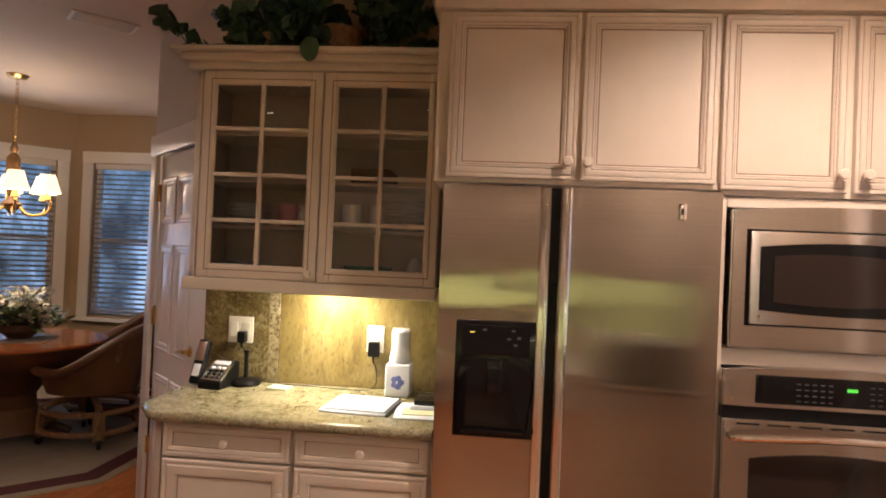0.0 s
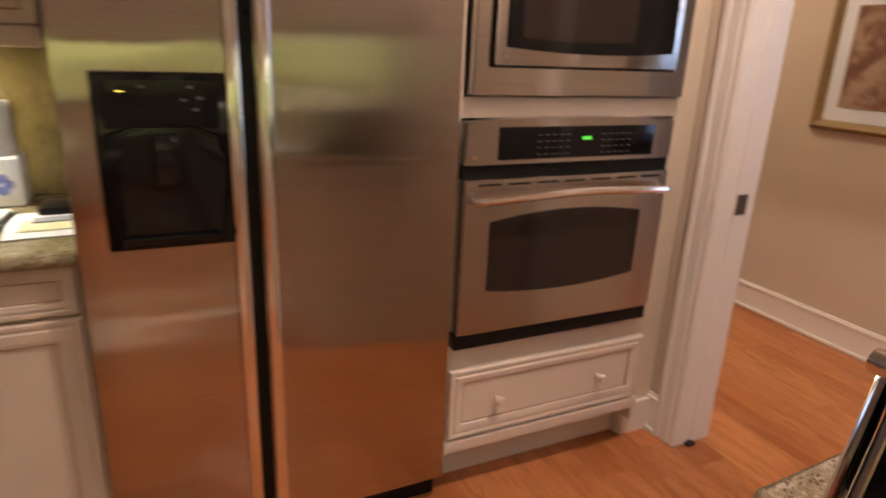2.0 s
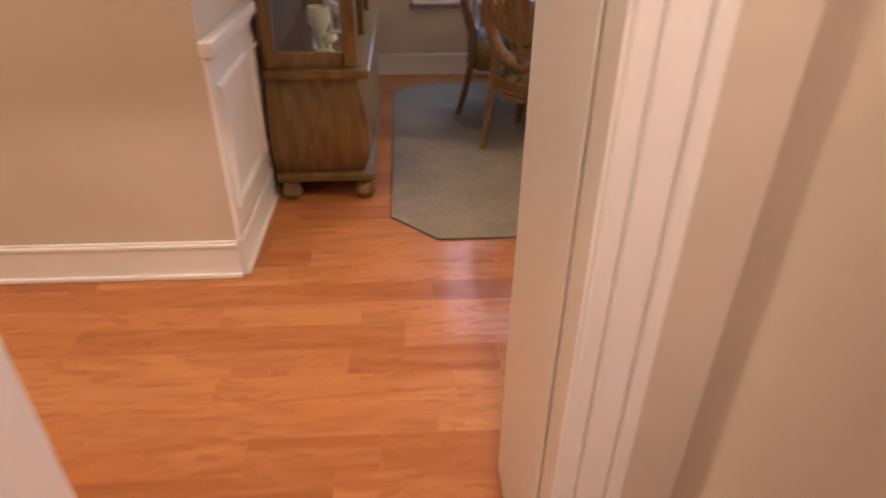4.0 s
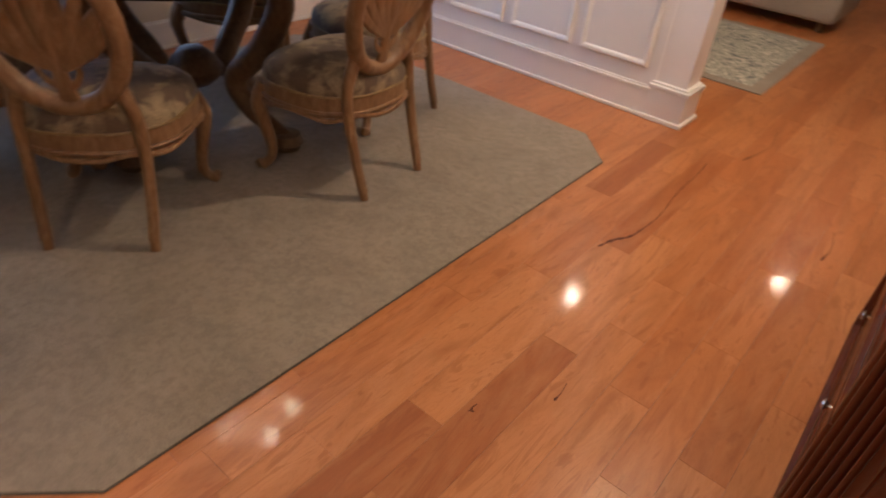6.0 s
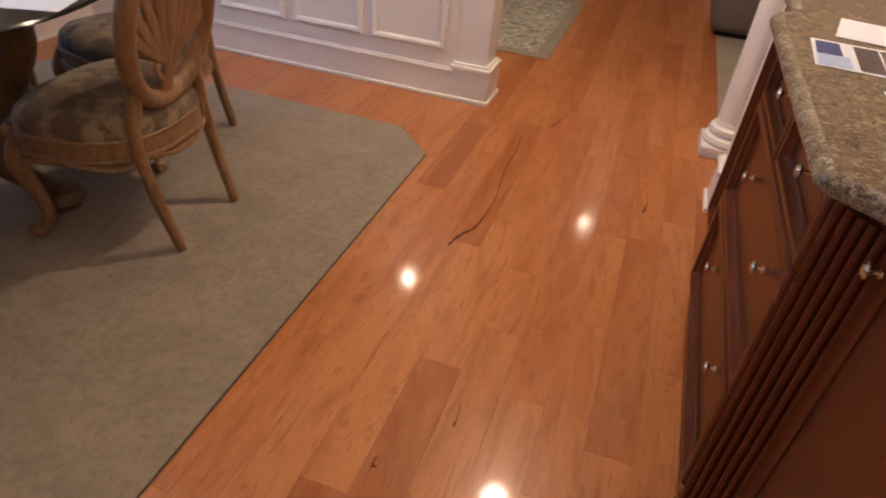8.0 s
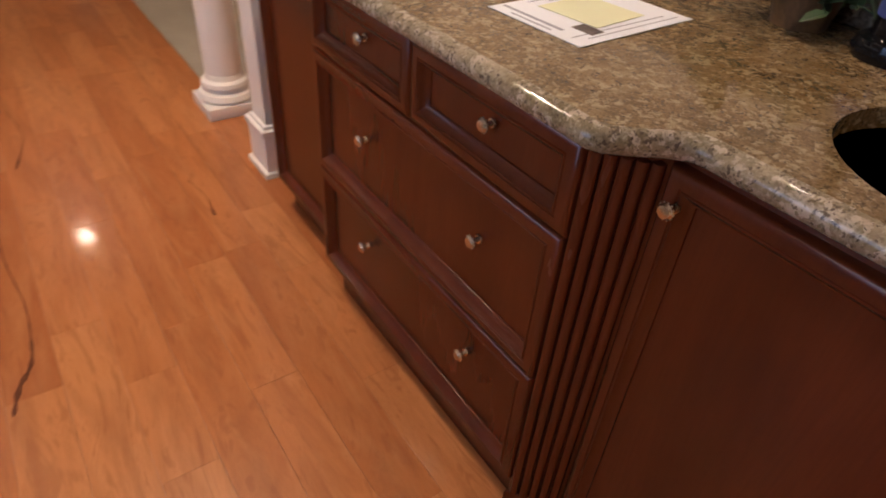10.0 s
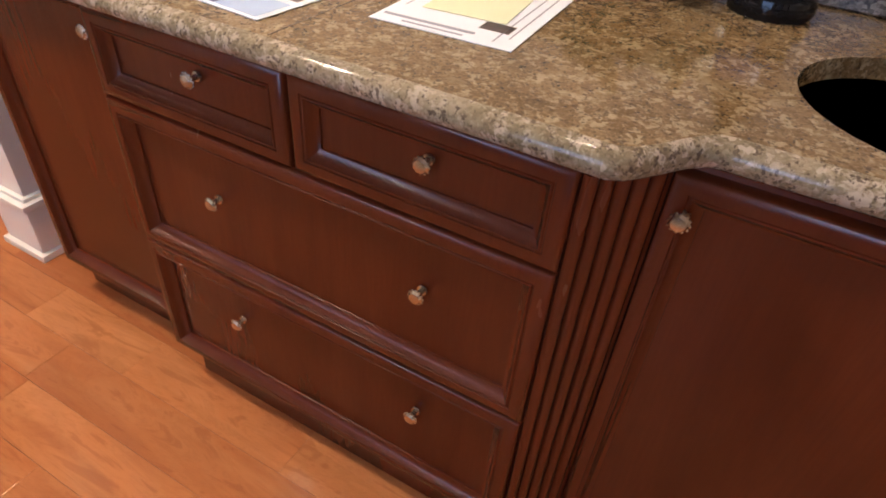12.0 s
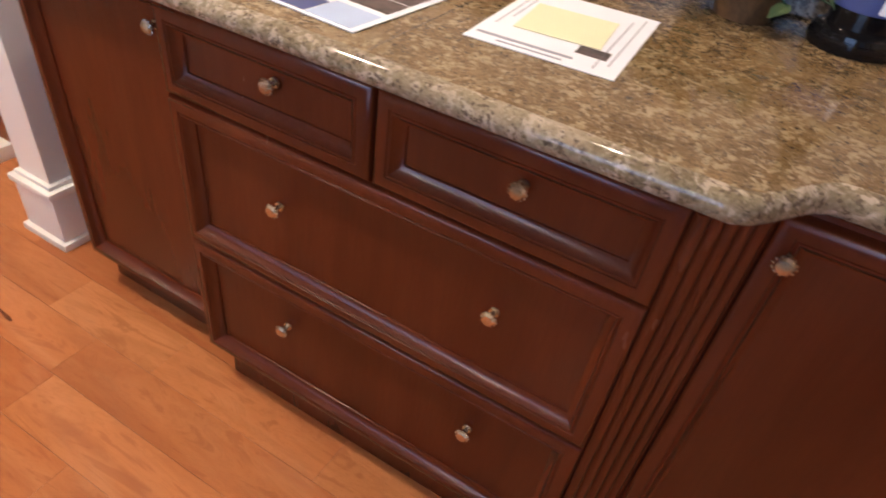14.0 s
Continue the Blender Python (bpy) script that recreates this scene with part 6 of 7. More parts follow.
def china_cabinet():
    d = thing("china_cabinet", "antique olive-gold glazed china cabinet on bun feet", "cabinet", at=(5.43, 3.225, 0))
    w, dp = 1.25, 0.40
    # bombe lower chest
    bm = BM()
    rings = []
    for z, e in ((0.10, -0.02), (0.14, 0.005), (0.22, 0.03), (0.34, 0.035), (0.46, 0.01), (0.54, -0.01), (0.56, 0.0)):
        rings.append([bm.verts.new(p) for p in ((-e, 0, z), (w + e, 0, z), (w + e, -dp - e, z), (w * 0.5, -dp - e - 0.03, z), (-e, -dp - e, z))])
    for a, b in zip(rings, rings[1:]):
        for i in range(5):
            bm.faces.new((a[i], a[(i + 1) % 5], b[(i + 1) % 5], b[i]))
    bm.faces.new(rings[0][::-1])
    bm.faces.new(rings[-1])
    part("chest", bm, CHINA, d)
    part("waist_moulding", box((-0.03, -dp - 0.05, 0.56), (w + 0.03, 0.0, 0.60), 0.014, 3), CHINA, d)
    part("apron_moulding", box((-0.03, -dp - 0.05, 0.085), (w + 0.03, 0.0, 0.125), 0.014, 3), CHINA, d)
    for x in (0.0, w):
        for y in (-0.06, -dp + 0.0):
            part("foot", lathe([(0, 0), (0.035, 0), (0.05, 0.03), (0.042, 0.06), (0.03, 0.075), (0.045, 0.09), (0, 0.09)], (x, y, 0), 16), CHINA, d)
    part("top", box((-0.02, -dp - 0.03, 2.12), (w + 0.02, 0.0, 2.2), 0.02, 3), CHINA, d)
    part("back", box((0, -0.012, 0.6), (w, -0.001, 2.12)), DARKW, d)
    for x in (0.0, w - 0.06):
        part("post", box((x, -dp, 0.60), (x + 0.06, -dp + 0.06, 2.12), 0.012, 3), CHINA, d)
        part("post", box((x, -0.06, 0.60), (x + 0.06, -0.013, 2.12), 0.008, 2), CHINA, d)
        part("rail", box((x + 0.01, -dp + 0.06, 0.60), (x + 0.05, -0.06, 0.66), 0.004), CHINA, d)
        g = part("side_glass", box((x + 0.026, -dp + 0.06, 0.66), (x + 0.030, -0.06, 2.10)), GLASS, d)
        g.visible_shadow = False
    part("middle_post", box((w / 2 - 0.03, -dp, 0.60), (w / 2 + 0.03, -dp + 0.04, 2.12), 0.01, 2), CHINA, d)
    for a, b in ((0.06, w / 2 - 0.03), (w / 2 + 0.03, w - 0.06)):
        g = part("door_glass", box((a, -dp + 0.018, 0.62), (b, -dp + 0.022, 2.12)), GLASS, d)
        g.visible_shadow = False
    for z in (0.95, 1.30, 1.65):
        s = part("glass_shelf", box((0.065, -dp + 0.07, z), (w - 0.065, -0.065, z + 0.008)), TABLEG, d)
    part("floor_board", box((0.06, -dp + 0.06, 0.60), (w - 0.06, -0.013, 0.615)), DARKW, d)


china_cabinet()
_r = random.Random(12)
for k in range(30):
    z = (0.616, 0.959, 1.309, 1.659)[k % 4]
    x, y = 5.43 + 0.15 + _r.random() * 0.95, 3.225 - 0.14 - _r.random() * 0.15
    h, r = 0.07 + _r.random() * 0.13, 0.02 + _r.random() * 0.03
    m = (CERAMIC, TEALG, CLEARP, CHROME, YELLOW)[k % 5]
    solid(("crystal_goblet", "porcelain_vase", "glass_tumbler", "silver_pot")[k % 4], lathe([(0, 0), (r * 0.8, 0), (r * 0.3, h * 0.12), (r * 0.3, h * 0.4), (r, h * 0.7), (r * 0.9, h), (r * 0.8, h), (r * 0.85, h * 0.72), (0, h * 0.45)], (x, y, z), 16), m, "small ornament standing in the china cabinet", "ornament")
_vp = thing("potted_flowers", "dark flower arrangement on a low stand by the window", "plant", at=(7.08, 3.0, 0))
part("stand", lathe([(0, 0), (0.13, 0), (0.13, 0.03), (0.05, 0.08), (0.04, 0.6), (0.13, 0.66), (0.13, 0.69), (0, 0.69)], n=24), DARKW, _vp)
part("pot", lathe([(0, 0.69), (0.08, 0.69), (0.11, 0.84), (0.09, 0.84), (0, 0.8)], n=20), BLUE, _vp)
_f = thing("silk_flowers", "bushy dark silk flowers with red and yellow blooms", "flowers", at=(7.08, 3.0, 0.80))
foliage(_f, 60, 0.08, 0.26, 0.45, 0.06, LEAF, 21)
foliage(_f, 16, 0.10, 0.26, 0.48, 0.05, PINK, 22, "blooms")
foliage(_f, 10, 0.10, 0.24, 0.44, 0.045, YELLOW, 23, "blooms")

# picture on the hall wall
pc = thing("framed_picture", "gilt framed picture with cream mat on the hall wall", "picture", at=(4.78, 3.70, 1.42))
_pm = facing((0, 0, 0), (-1, 0, 0))
part("frame", mould_frame(_pm, -0.265, 0.265, -0.35, 0.35, 0.055, 0.035), GOLDF, pc)
part("mat_board", box((-0.23, 0.004, -0.315), (0.23, 0.008, 0.315), 0, 1, _pm), PAPER, pc)
part("inner_fillet", mould_frame(_pm @ pose(0, 0.008, 0), -0.150, 0.150, -0.235, 0.235, 0.008, 0.005), GOLDF, pc)
part("print", box((-0.145, 0.0085, -0.23), (0.145, 0.0105, 0.23), 0, 1, _pm), floral("faded_print", (0.16, 0.07, 0.05), (0.5, 0.36, 0.26), (0.28, 0.15, 0.10)), pc)
# switch plates
def switch_plate(m, w, h, label):
    d = thing("light_switch", label, "light switch")
    part("plate", box((-w / 2, 0, -h / 2), (w / 2, 0.006, h / 2), 0.003, 2, m), PLASTIC, d)
    part("rocker", box((-0.017, 0.006, -0.033), (0.017, 0.010, 0.033), 0.002, 1, m), PLASTIC, d)
    part("slider", box((-0.006, 0.010, 0.004), (0.006, 0.018, 0.016), 0.002, 1, m), PLASTIC, d)
    return d


switch_plate(facing((2.925, 2.245, 1.05), (0, 1, 0)), 0.115, 0.122, "ivory dimmer switch plate on the tan wall")
switch_plate(facing((4.86, 3.26, 1.22), (0, -1, 0)), 0.075, 0.118, "ivory switch plate on the dining room wall")

# passage beyond the half wall
rug("passage_rug", [(4.765, -2.75), (6.3, -2.75), (6.3, -1.255), (4.765, -1.255)], PATRUG, BEIGERUG, "grey-green patterned area rug in the passage", 0.010, 0.17)
cp = solid("carpet_edge", box((3.222, -7.0, 0.0), (3.755, -0.62, 0.010), 0.004, 2), CARPET, "beige wall-to-wall carpet beside the hardwood passage", "carpet")
cp["kind"] = "structure"
so = thing("grey_ottoman", "rounded grey upholstered ottoman standing on the carpet edge", "ottoman", at=(3.53, -2.85, 0.010))
part("cushion_body", box((-0.29, -0.45, 0.03), (0.29, 0.45, 0.42), 0.07, 4), GREYP, so)
part("plinth", box((-0.25, -0.40, 0.0), (0.25, 0.40, 0.04), 0.01, 2), BLACKP, so)
ch = thing("white_bookcase", "white painted base cabinet at the end of the passage", "cabinet", at=(3.75, -4.9, 0.010))
part("body", box((-0.5, -0.25, 0.08), (0, 0.25, 0.95), 0.005, 2), WHITE, ch)
part("plinth", box((-0.52, -0.27, 0), (0.02, 0.27, 0.08), 0.005, 2), WHITE, ch)
sf = thing("sofa", "pale upholstered sofa beyond the passage rug", "sofa", at=(5.6, -3.4, 0))
part("base", box((-0.8, -0.4, 0.08), (0.8, 0.4, 0.42), 0.05, 3), CARPET, sf)
part("backrest", box((-0.8, -0.45, 0.42), (0.8, -0.22, 0.85), 0.07, 3), CARPET, sf)
for x in (-0.7, 0.7):
    part("foot", lathe([(0, 0), (0.03, 0), (0.04, 0.08), (0, 0.08)], (x, 0.3, 0), 12), DARKW, sf)

# ---------- things on the kitchen counter ----------
CZ = 0.931


def outlet(m, label, w=0.115):
    d = thing("wall_outlet", label, "outlet", "wall outlets")
    part("plate", box((-w / 2, 0, -0.058), (w / 2, 0.006, 0.058), 0.003, 2, m), PLASTIC, d)
    for x in ((-w / 4, w / 4) if w > 0.09 else (0,)):
        part("insert", box((x - 0.017, 0.006, -0.034), (x + 0.017, 0.009, 0.034), 0.002, 1, m), PLASTIC, d)
    return d


o1 = outlet(facing((0.572, 3.918, 1.158), (0, -1, 0)), "ivory double outlet plate with black plug on the splash")
o2 = outlet(facing((1.180, 3.925, 1.148), (0, -1, 0)), "ivory outlet plate with black charger on the splash", 0.075)
o3 = outlet(facing((1.292, 3.925, 1.145), (0, -1, 0)), "ivory outlet plate above the white dispenser", 0.075)


def adapter(x, z, y, label, w=0.045, h=0.065):
    d = thing("power_adapter", label, "charger", at=(x, y, z))
    part("body", box((-w / 2, -0.045, -h / 2), (w / 2, -0.001, h / 2), 0.006, 2), BLACKP, d)
    part("cord_relief", lathe([(0, 0), (0.005, 0), (0.003, 0.025), (0, 0.025)], (0, -0.03, -h / 2), 8, (0, 0, -1)), BLACKP, d)
    return d


adapter(0.592, 1.130, 3.909, "black power plug in the double outlet", 0.034, 0.05)
adapter(1.180, 1.108, 3.916, "black charger plugged into the outlet")


def cord(name, pts, label, mat=BLACKP, r=0.0022):
    return solid(name, tube(smooth_line(pts, 6), r, 6), mat, label, "cable")


cord("hanging_cable", [(0.592, 3.885, 1.10), (0.612, 3.875, 1.05), (0.625, 3.870, 0.98), (0.63, 3.865, 0.958)], "black power cord hanging from the outlet")
cord("charger_cable", [(1.180, 3.885, 1.055), (1.195, 3.880, 1.03), (1.20, 3.880, 0.97), (1.17, 3.87, 0.936), (1.05, 3.86, 0.934), (0.85, 3.88, 0.934), (0.74, 3.85, 0.935)], "black charger cord lying along the splash")

ph = thing("cordless_phone", "black and silver desk phone with upright handset and keypad", "phone", at=(0.512, 3.79, CZ), rz=-8)
TURN = pose(0, 0, 0, 90, 0, 90)
bm = prism([(-0.075, 0.0), (0.070, 0.0), (0.070, 0.098), (0.052, 0.104), (-0.072, 0.026)], -0.025, 0.080, 0.005, 2)
bmesh.ops.transform(bm, matrix=TURN, verts=bm.verts[:])
part("cradle", bm, BLACKP, ph)
SLOPE = pose(0, -0.072, 0.026, 32)
part("keypad_deck", box((-0.018, 0.012, 0.001), (0.074, 0.135, 0.007), 0.003, 2, SLOPE), CHROME, ph, "silver keypad panel")
part("display", box((-0.008, 0.105, 0.0068), (0.064, 0.128, 0.0095), 0.002, 1, SLOPE), PAPER, ph, "pale display window")
for i in range(3):
    for j in range(4):
        part("key", box((-0.006 + i * 0.025, 0.022 + j * 0.019, 0.0065), (0.012 + i * 0.025, 0.034 + j * 0.019, 0.0105), 0.0015, 1, SLOPE), PAPER if j == 3 else BLACKP, ph)
LEAN = pose(-0.050, -0.055, 0.012, -22)
hs = part("handset", box((-0.026, -0.016, 0.0), (0.026, 0.018, 0.190), 0.011, 3, LEAN), BLACKP, ph)
part("handset_face", box((-0.019, -0.0185, 0.095), (0.019, -0.0145, 0.178), 0.003, 2, LEAN), CHROME, hs, "silver earpiece panel")
part("handset_keys", box((-0.016, -0.0182, 0.030), (0.016, -0.0150, 0.082), 0.003, 2, LEAN), PAPER, hs)
ad = thing("charging_stand", "round black charging stand with upright stem", "charger", at=(0.632, 3.845, CZ))
part("puck", lathe([(0, 0), (0.062, 0), (0.066, 0.010), (0.060, 0.024), (0.020, 0.030), (0, 0.030)], n=28), BLACKP, ad)
part("stem", lathe([(0, 0.028), (0.010, 0.028), (0.008, 0.12), (0.012, 0.15), (0, 0.152)], n=12), BLACKP, ad)
sn = thing("note_pad", "small pale yellow note pad on the counter", "note pad", at=(0.80, 3.80, CZ), rz=-8)
part("leaves", box((-0.045, -0.035, 0), (0.045, 0.035, 0.010), 0.001), YELLOW, sn)
pe = thing("pencil", "orange pencil lying on the counter", "pencil", at=(0.575, 3.745, CZ + 0.004), rz=150)
part("barrel", lathe([(0, 0), (0.001, 0.002), (0.004, 0.02), (0.004, 0.06), (0, 0.06)], (0, 0, 0), 8, (1, 0, 0)), ORANGE, pe)
bk = thing("ring_binder", "open white binder and papers on the counter", "binder", at=(1.185, 3.60, CZ), rz=-4)
part("left_leaf", box((-0.115, -0.125, 0), (0.14, 0.125, 0.006), 0.001), PAPER, bk)
part("sheet", box((-0.100, -0.110, 0.006), (0.135, 0.118, 0.014), 0.001), PAPER, bk)
part("cover_edge", box((0.14, -0.125, 0), (0.152, 0.125, 0.005), 0.001), BLACKP, bk)
pp = thing("loose_papers", "loose printed papers beside the binder", "papers", at=(1.412, 3.575, CZ), rz=4)
part("sheet", box((-0.074, -0.12, 0), (0.080, 0.12, 0.003), 0.0005), PAPER, pp)
part("note", box((-0.045, -0.07, 0.003), (0.07, 0.03, 0.006), 0.0005), YELLOW, pp)
part("dark_note", box((-0.02, 0.0, 0.006), (0.07, 0.045, 0.009), 0.001), INK, pp)
ds = thing("tissue_dispenser", "white paper roll in a blue flowered square holder", "dispenser", at=(1.305, 3.835, CZ))
part("holder", box((-0.052, -0.052, 0), (0.052, 0.052, 0.135), 0.010, 3), PAPER, ds)
for k, (a, r) in enumerate(((0, 0.014), (1.25, 0.012), (2.5, 0.013), (3.8, 0.012), (5.0, 0.013))):
    part("flower_mark", lathe([(0, 0), (r, 0), (r * 0.7, 0.001), (0, 0.001)], (0.016 * math.cos(a), -0.0522, 0.062 + 0.018 * math.sin(a)), 10, (0, -1, 0)), BLUE, ds)
part("roll", lathe([(0, 0.135), (0.042, 0.135), (0.045, 0.15), (0.036, 0.20), (0.038, 0.265), (0.030, 0.275), (0, 0.275)], n=24), PAPER, ds)
pd2 = thing("desk_phone", "small dark electronic device by the refrigerator", "device", at=(1.44, 3.72, CZ))
part("body", box((-0.045, -0.06, 0), (0.045, 0.06, 0.022), 0.006, 2), BLACKP, pd2)

# ---------- breakfast nook ----------
def octo(x0, x1, y0, y1, c):
    return [(x0 + c, y0), (x1 - c, y0), (x1, y0 + c), (x1, y1 - c), (x1 - c, y1), (x0 + c, y1), (x0, y1 - c), (x0, y0 + c)]


nr = thing("nook_rug", "oatmeal rug with burgundy border under the breakfast table", "rug")
part("outer_band", prism(octo(-3.5, -0.72, 4.12, 6.85, 0.85), 0, 0.006, 0.002, 1), BEIGERUG, nr)
part("burgundy_border", prism(octo(-3.43, -0.79, 4.19, 6.78, 0.82), 0, 0.008, 0.002, 1), REDRUG, nr)
part("field", prism(octo(-3.30, -0.92, 4.32, 6.65, 0.77), 0, 0.0095, 0.002, 1), BEIGERUG, nr)
NT = (-1.97, 5.70)
nt = thing("breakfast_table", "round orange-brown wooden pedestal breakfast table", "table", at=(*NT, 0.0095))
part("tabletop", lathe([(0, 0.70), (0.60, 0.70), (0.635, 0.712), (0.64, 0.728), (0.63, 0.74), (0, 0.742)], n=56), TABLEW, nt)
part("pedestal", lathe([(0, 0.06), (0.30, 0.06), (0.27, 0.11), (0.17, 0.22), (0.16, 0.32), (0.25, 0.44), (0.43, 0.56), (0.55, 0.65), (0.57, 0.70), (0, 0.70)], n=48), LEATHER, nt, "flared dark brown drum pedestal")
for k in range(4):
    a = k * math.pi / 2 + 0.3
    part("foot", tube(smooth_line([(0.15 * math.cos(a), 0.15 * math.sin(a), 0.12), (0.32 * math.cos(a), 0.32 * math.sin(a), 0.07), (0.42 * math.cos(a), 0.42 * math.sin(a), 0.03)], 4), 0.03, 8), DARKW, nt)


def nook_chair():
    """Rattan swivel armchair on casters, facing +x."""
    d = thing("swivel_armchair", "brown rattan swivel armchair with leaf fabric on casters", "chair", "breakfast chairs")
    bm = BM()
    # bucket shell: arms sweep up to the back
    rings = []
    N = 30
    for lev in range(7):
        t = lev / 6
        ring = []
        for i in range(N + 1):
            a = radians(-125 + 250 * i / N) + math.pi
            up = 0.16 + 0.30 * max(0, math.cos(a - math.pi)) ** 1.5
            r = 0.29 + 0.05 * t
            ring.append(bm.verts.new((r * math.cos(a) * (1 + 0.18 * t * max(0, math.cos(a - math.pi))), r * math.sin(a), 0.36 + t * up)))
        rings.append(ring)
    for a, b in zip(rings, rings[1:]):
        for i in range(N):
            bm.faces.new((a[i], a[i + 1], b[i + 1], b[i]))
    bmesh.ops.solidify(bm, geom=bm.faces[:], thickness=0.045)
    part("shell", bm, LEATHER, d, "worn brown shell")
    pts = []
    for i in range(N + 1):
        a = radians(-125 + 250 * i / N) + math.pi
        up = 0.16 + 0.30 * max(0, math.cos(a - math.pi)) ** 1.5
        pts.append((0.355 * math.cos(a) * (1 + 0.18 * max(0, math.cos(a - math.pi))), 0.355 * math.sin(a), 0.36 + up))
    part("arm_roll", tube(pts, 0.032, 10), LEATHER, d)
    part("seat_cushion", lathe([(0, 0.36), (0.27, 0.36), (0.30, 0.40), (0.28, 0.45), (0.15, 0.475), (0, 0.48)], n=28), NOOKFAB, d)
    part("back_pad", lathe([(0, -0.02), (0.17, -0.015), (0.19, 0.0), (0.15, 0.03), (0, 0.05)], (-0.30, 0, 0.64), 20, (0.95, 0, 0.3)), NOOKFAB, d, "tan leaf-print back cushion")
    part("swivel_post", lathe([(0, 0.14), (0.04, 0.14), (0.03, 0.30), (0.10, 0.35), (0, 0.36)], n=16), BLACKP, d)
    for z, r in ((0.235, 0.30), (0.105, 0.31)):
        part("rattan_ring", tube([(r * math.cos(a), r * math.sin(a), z) for a in [2 * math.pi * i / 32 for i in range(32)]], 0.021, 8, True), OAKCH, d)
    for k in range(4):
        a = math.pi / 4 + k * math.pi / 2
        c, s = math.cos(a), math.sin(a)
        leg = part("rattan_leg", tube(smooth_line([(0.06 * c, 0.06 * s, 0.30), (0.22 * c, 0.22 * s, 0.28), (0.30 * c, 0.30 * s, 0.22), (0.31 * c, 0.31 * s, 0.07)], 4), 0.024, 8), OAKCH, d)
        for o in (-0.028, 0.028):
            part("binding_cane", tube([((0.31 * c - o * s), (0.31 * s + o * c), 0.25), ((0.315 * c - o * s), (0.315 * s + o * c), 0.06)], 0.012, 6), OAKCH, leg)
        part("caster", lathe([(0, -0.012), (0.022, -0.012), (0.026, -0.006), (0.026, 0.006), (0.022, 0.012), (0, 0.012)], (0.31 * c, 0.31 * s, 0.027), 14, (-s, c, 0)), BLACKP, leg)
    return d


_n0 = nook_chair()
GROW = Matrix.Scale(1.08, 4)
_n0.matrix_world = pose(-1.36, 5.76, 0.0095, 0, 0, 178) @ GROW
for x, y, rz in ((-1.62, 6.44, -128), (-2.10, 4.90, 88), (-2.75, 5.9, -10)):
    copy_thing(_n0, pose(x, y, 0.0095, 0, 0, rz) @ GROW)
nv = thing("flower_arrangement", "white silk hydrangeas in a dark round pot", "flowers", at=(-1.93, 5.70, 0.752))
part("pot", lathe([(0, 0), (0.08, 0), (0.09, 0.02), (0.14, 0.06), (0.13, 0.11), (0.10, 0.12), (0, 0.11)], n=24), DARKW, nv)
foliage(nv, 90, 0.10, 0.33, 0.26, 0.060, LEAF2, 31)
foliage(nv, 110, 0.06, 0.26, 0.38, 0.052, PETAL, 32, "petals")
nm = thing("table_runner", "folded pale cloth and papers on the breakfast table", "cloth", at=(-1.82, 5.66, 0.752), rz=20)
part("cloth", box((-0.16, -0.20, 0), (0.14, 0.20, 0.006), 0.002), BEIGERUG, nm)


def nook_chandelier():
    cx, cy = -1.97, 5.60
    d = thing("nook_chandelier", "turned wood and brass chandelier with small lit shades", "chandelier", at=(cx, cy, 0))
    part("canopy", lathe([(0, CEIL - 0.001), (0.075, CEIL - 0.001), (0.06, CEIL - 0.02), (0.015, CEIL - 0.035), (0, CEIL - 0.035)], n=24), BRASS, d)
    ch = BM()
    for k in range(14):
        z = CEIL - 0.05 - k * 0.036
        add_tube(ch, [(0.012 * math.cos(a) * (k % 2), 0.012 * math.cos(a) * (1 - k % 2), z + 0.024 * math.sin(a)) for a in [2 * math.pi * i / 10 for i in range(10)]], 0.003, 5, True)
    part("chain", ch, BRASS, d)
    part("stem", lathe([(0, 1.70), (0.02, 1.71), (0.05, 1.745), (0.075, 1.775), (0.045, 1.80), (0.03, 1.83), (0.038, 1.87), (0.048, 2.0), (0.046, 2.12), (0.02, 2.16), (0.028, 2.19), (0.012, 2.24), (0, 2.25)], n=24), OAKCH, d, "turned honey-coloured wooden stem")
    for k in range(6):
        a = 2 * math.pi * k / 6 + 0.25
        c, s = math.cos(a), math.sin(a)
        arm = part("arm", tube(smooth_line([(0.04 * c, 0.04 * s, 1.78), (0.12 * c, 0.12 * s, 1.70), (0.24 * c, 0.24 * s, 1.715), (0.275 * c, 0.275 * s, 1.79), (0.240 * c, 0.240 * s, 1.82)], 5), 0.009), BRASS, d)
        part("candle_cup", lathe([(0, 1.82), (0.03, 1.82), (0.02, 1.85), (0.014, 1.86), (0.014, 1.91), (0, 1.91)], (0.245 * c, 0.245 * s, 0), 12), BRASS, arm)
        part("shade", lathe([(0.092, 1.872), (0.070, 1.94), (0.050, 2.01), (0.047, 2.01), (0.067, 1.94), (0.089, 1.872), (0.092, 1.872)], (0.245 * c, 0.245 * s, 0), 24), SHADE, arm, "small cream lit lampshade")
    lamp("nook_lamp", "POINT", (cx, cy, 2.10), 18, WARM, 0.15)
    lamp("nook_down_lamp", "SPOT", (cx, cy, 1.66), 22, WARM, 0.12, None, 150)


nook_chandelier()
vt = thing("ceiling_vent", "flat white louvred ceiling vent", "vent", at=(-0.55, 4.5, CEIL), rz=45)
part("frame", box((-0.17, -0.09, -0.008), (0.17, 0.09, -0.0005), 0.003, 1), WHITE, vt)
for k in range(6):
    part("slat", box((-0.15, -0.066 + k * 0.025, -0.013), (0.15, -0.054 + k * 0.025, -0.008), 0.001), WHITE, vt)

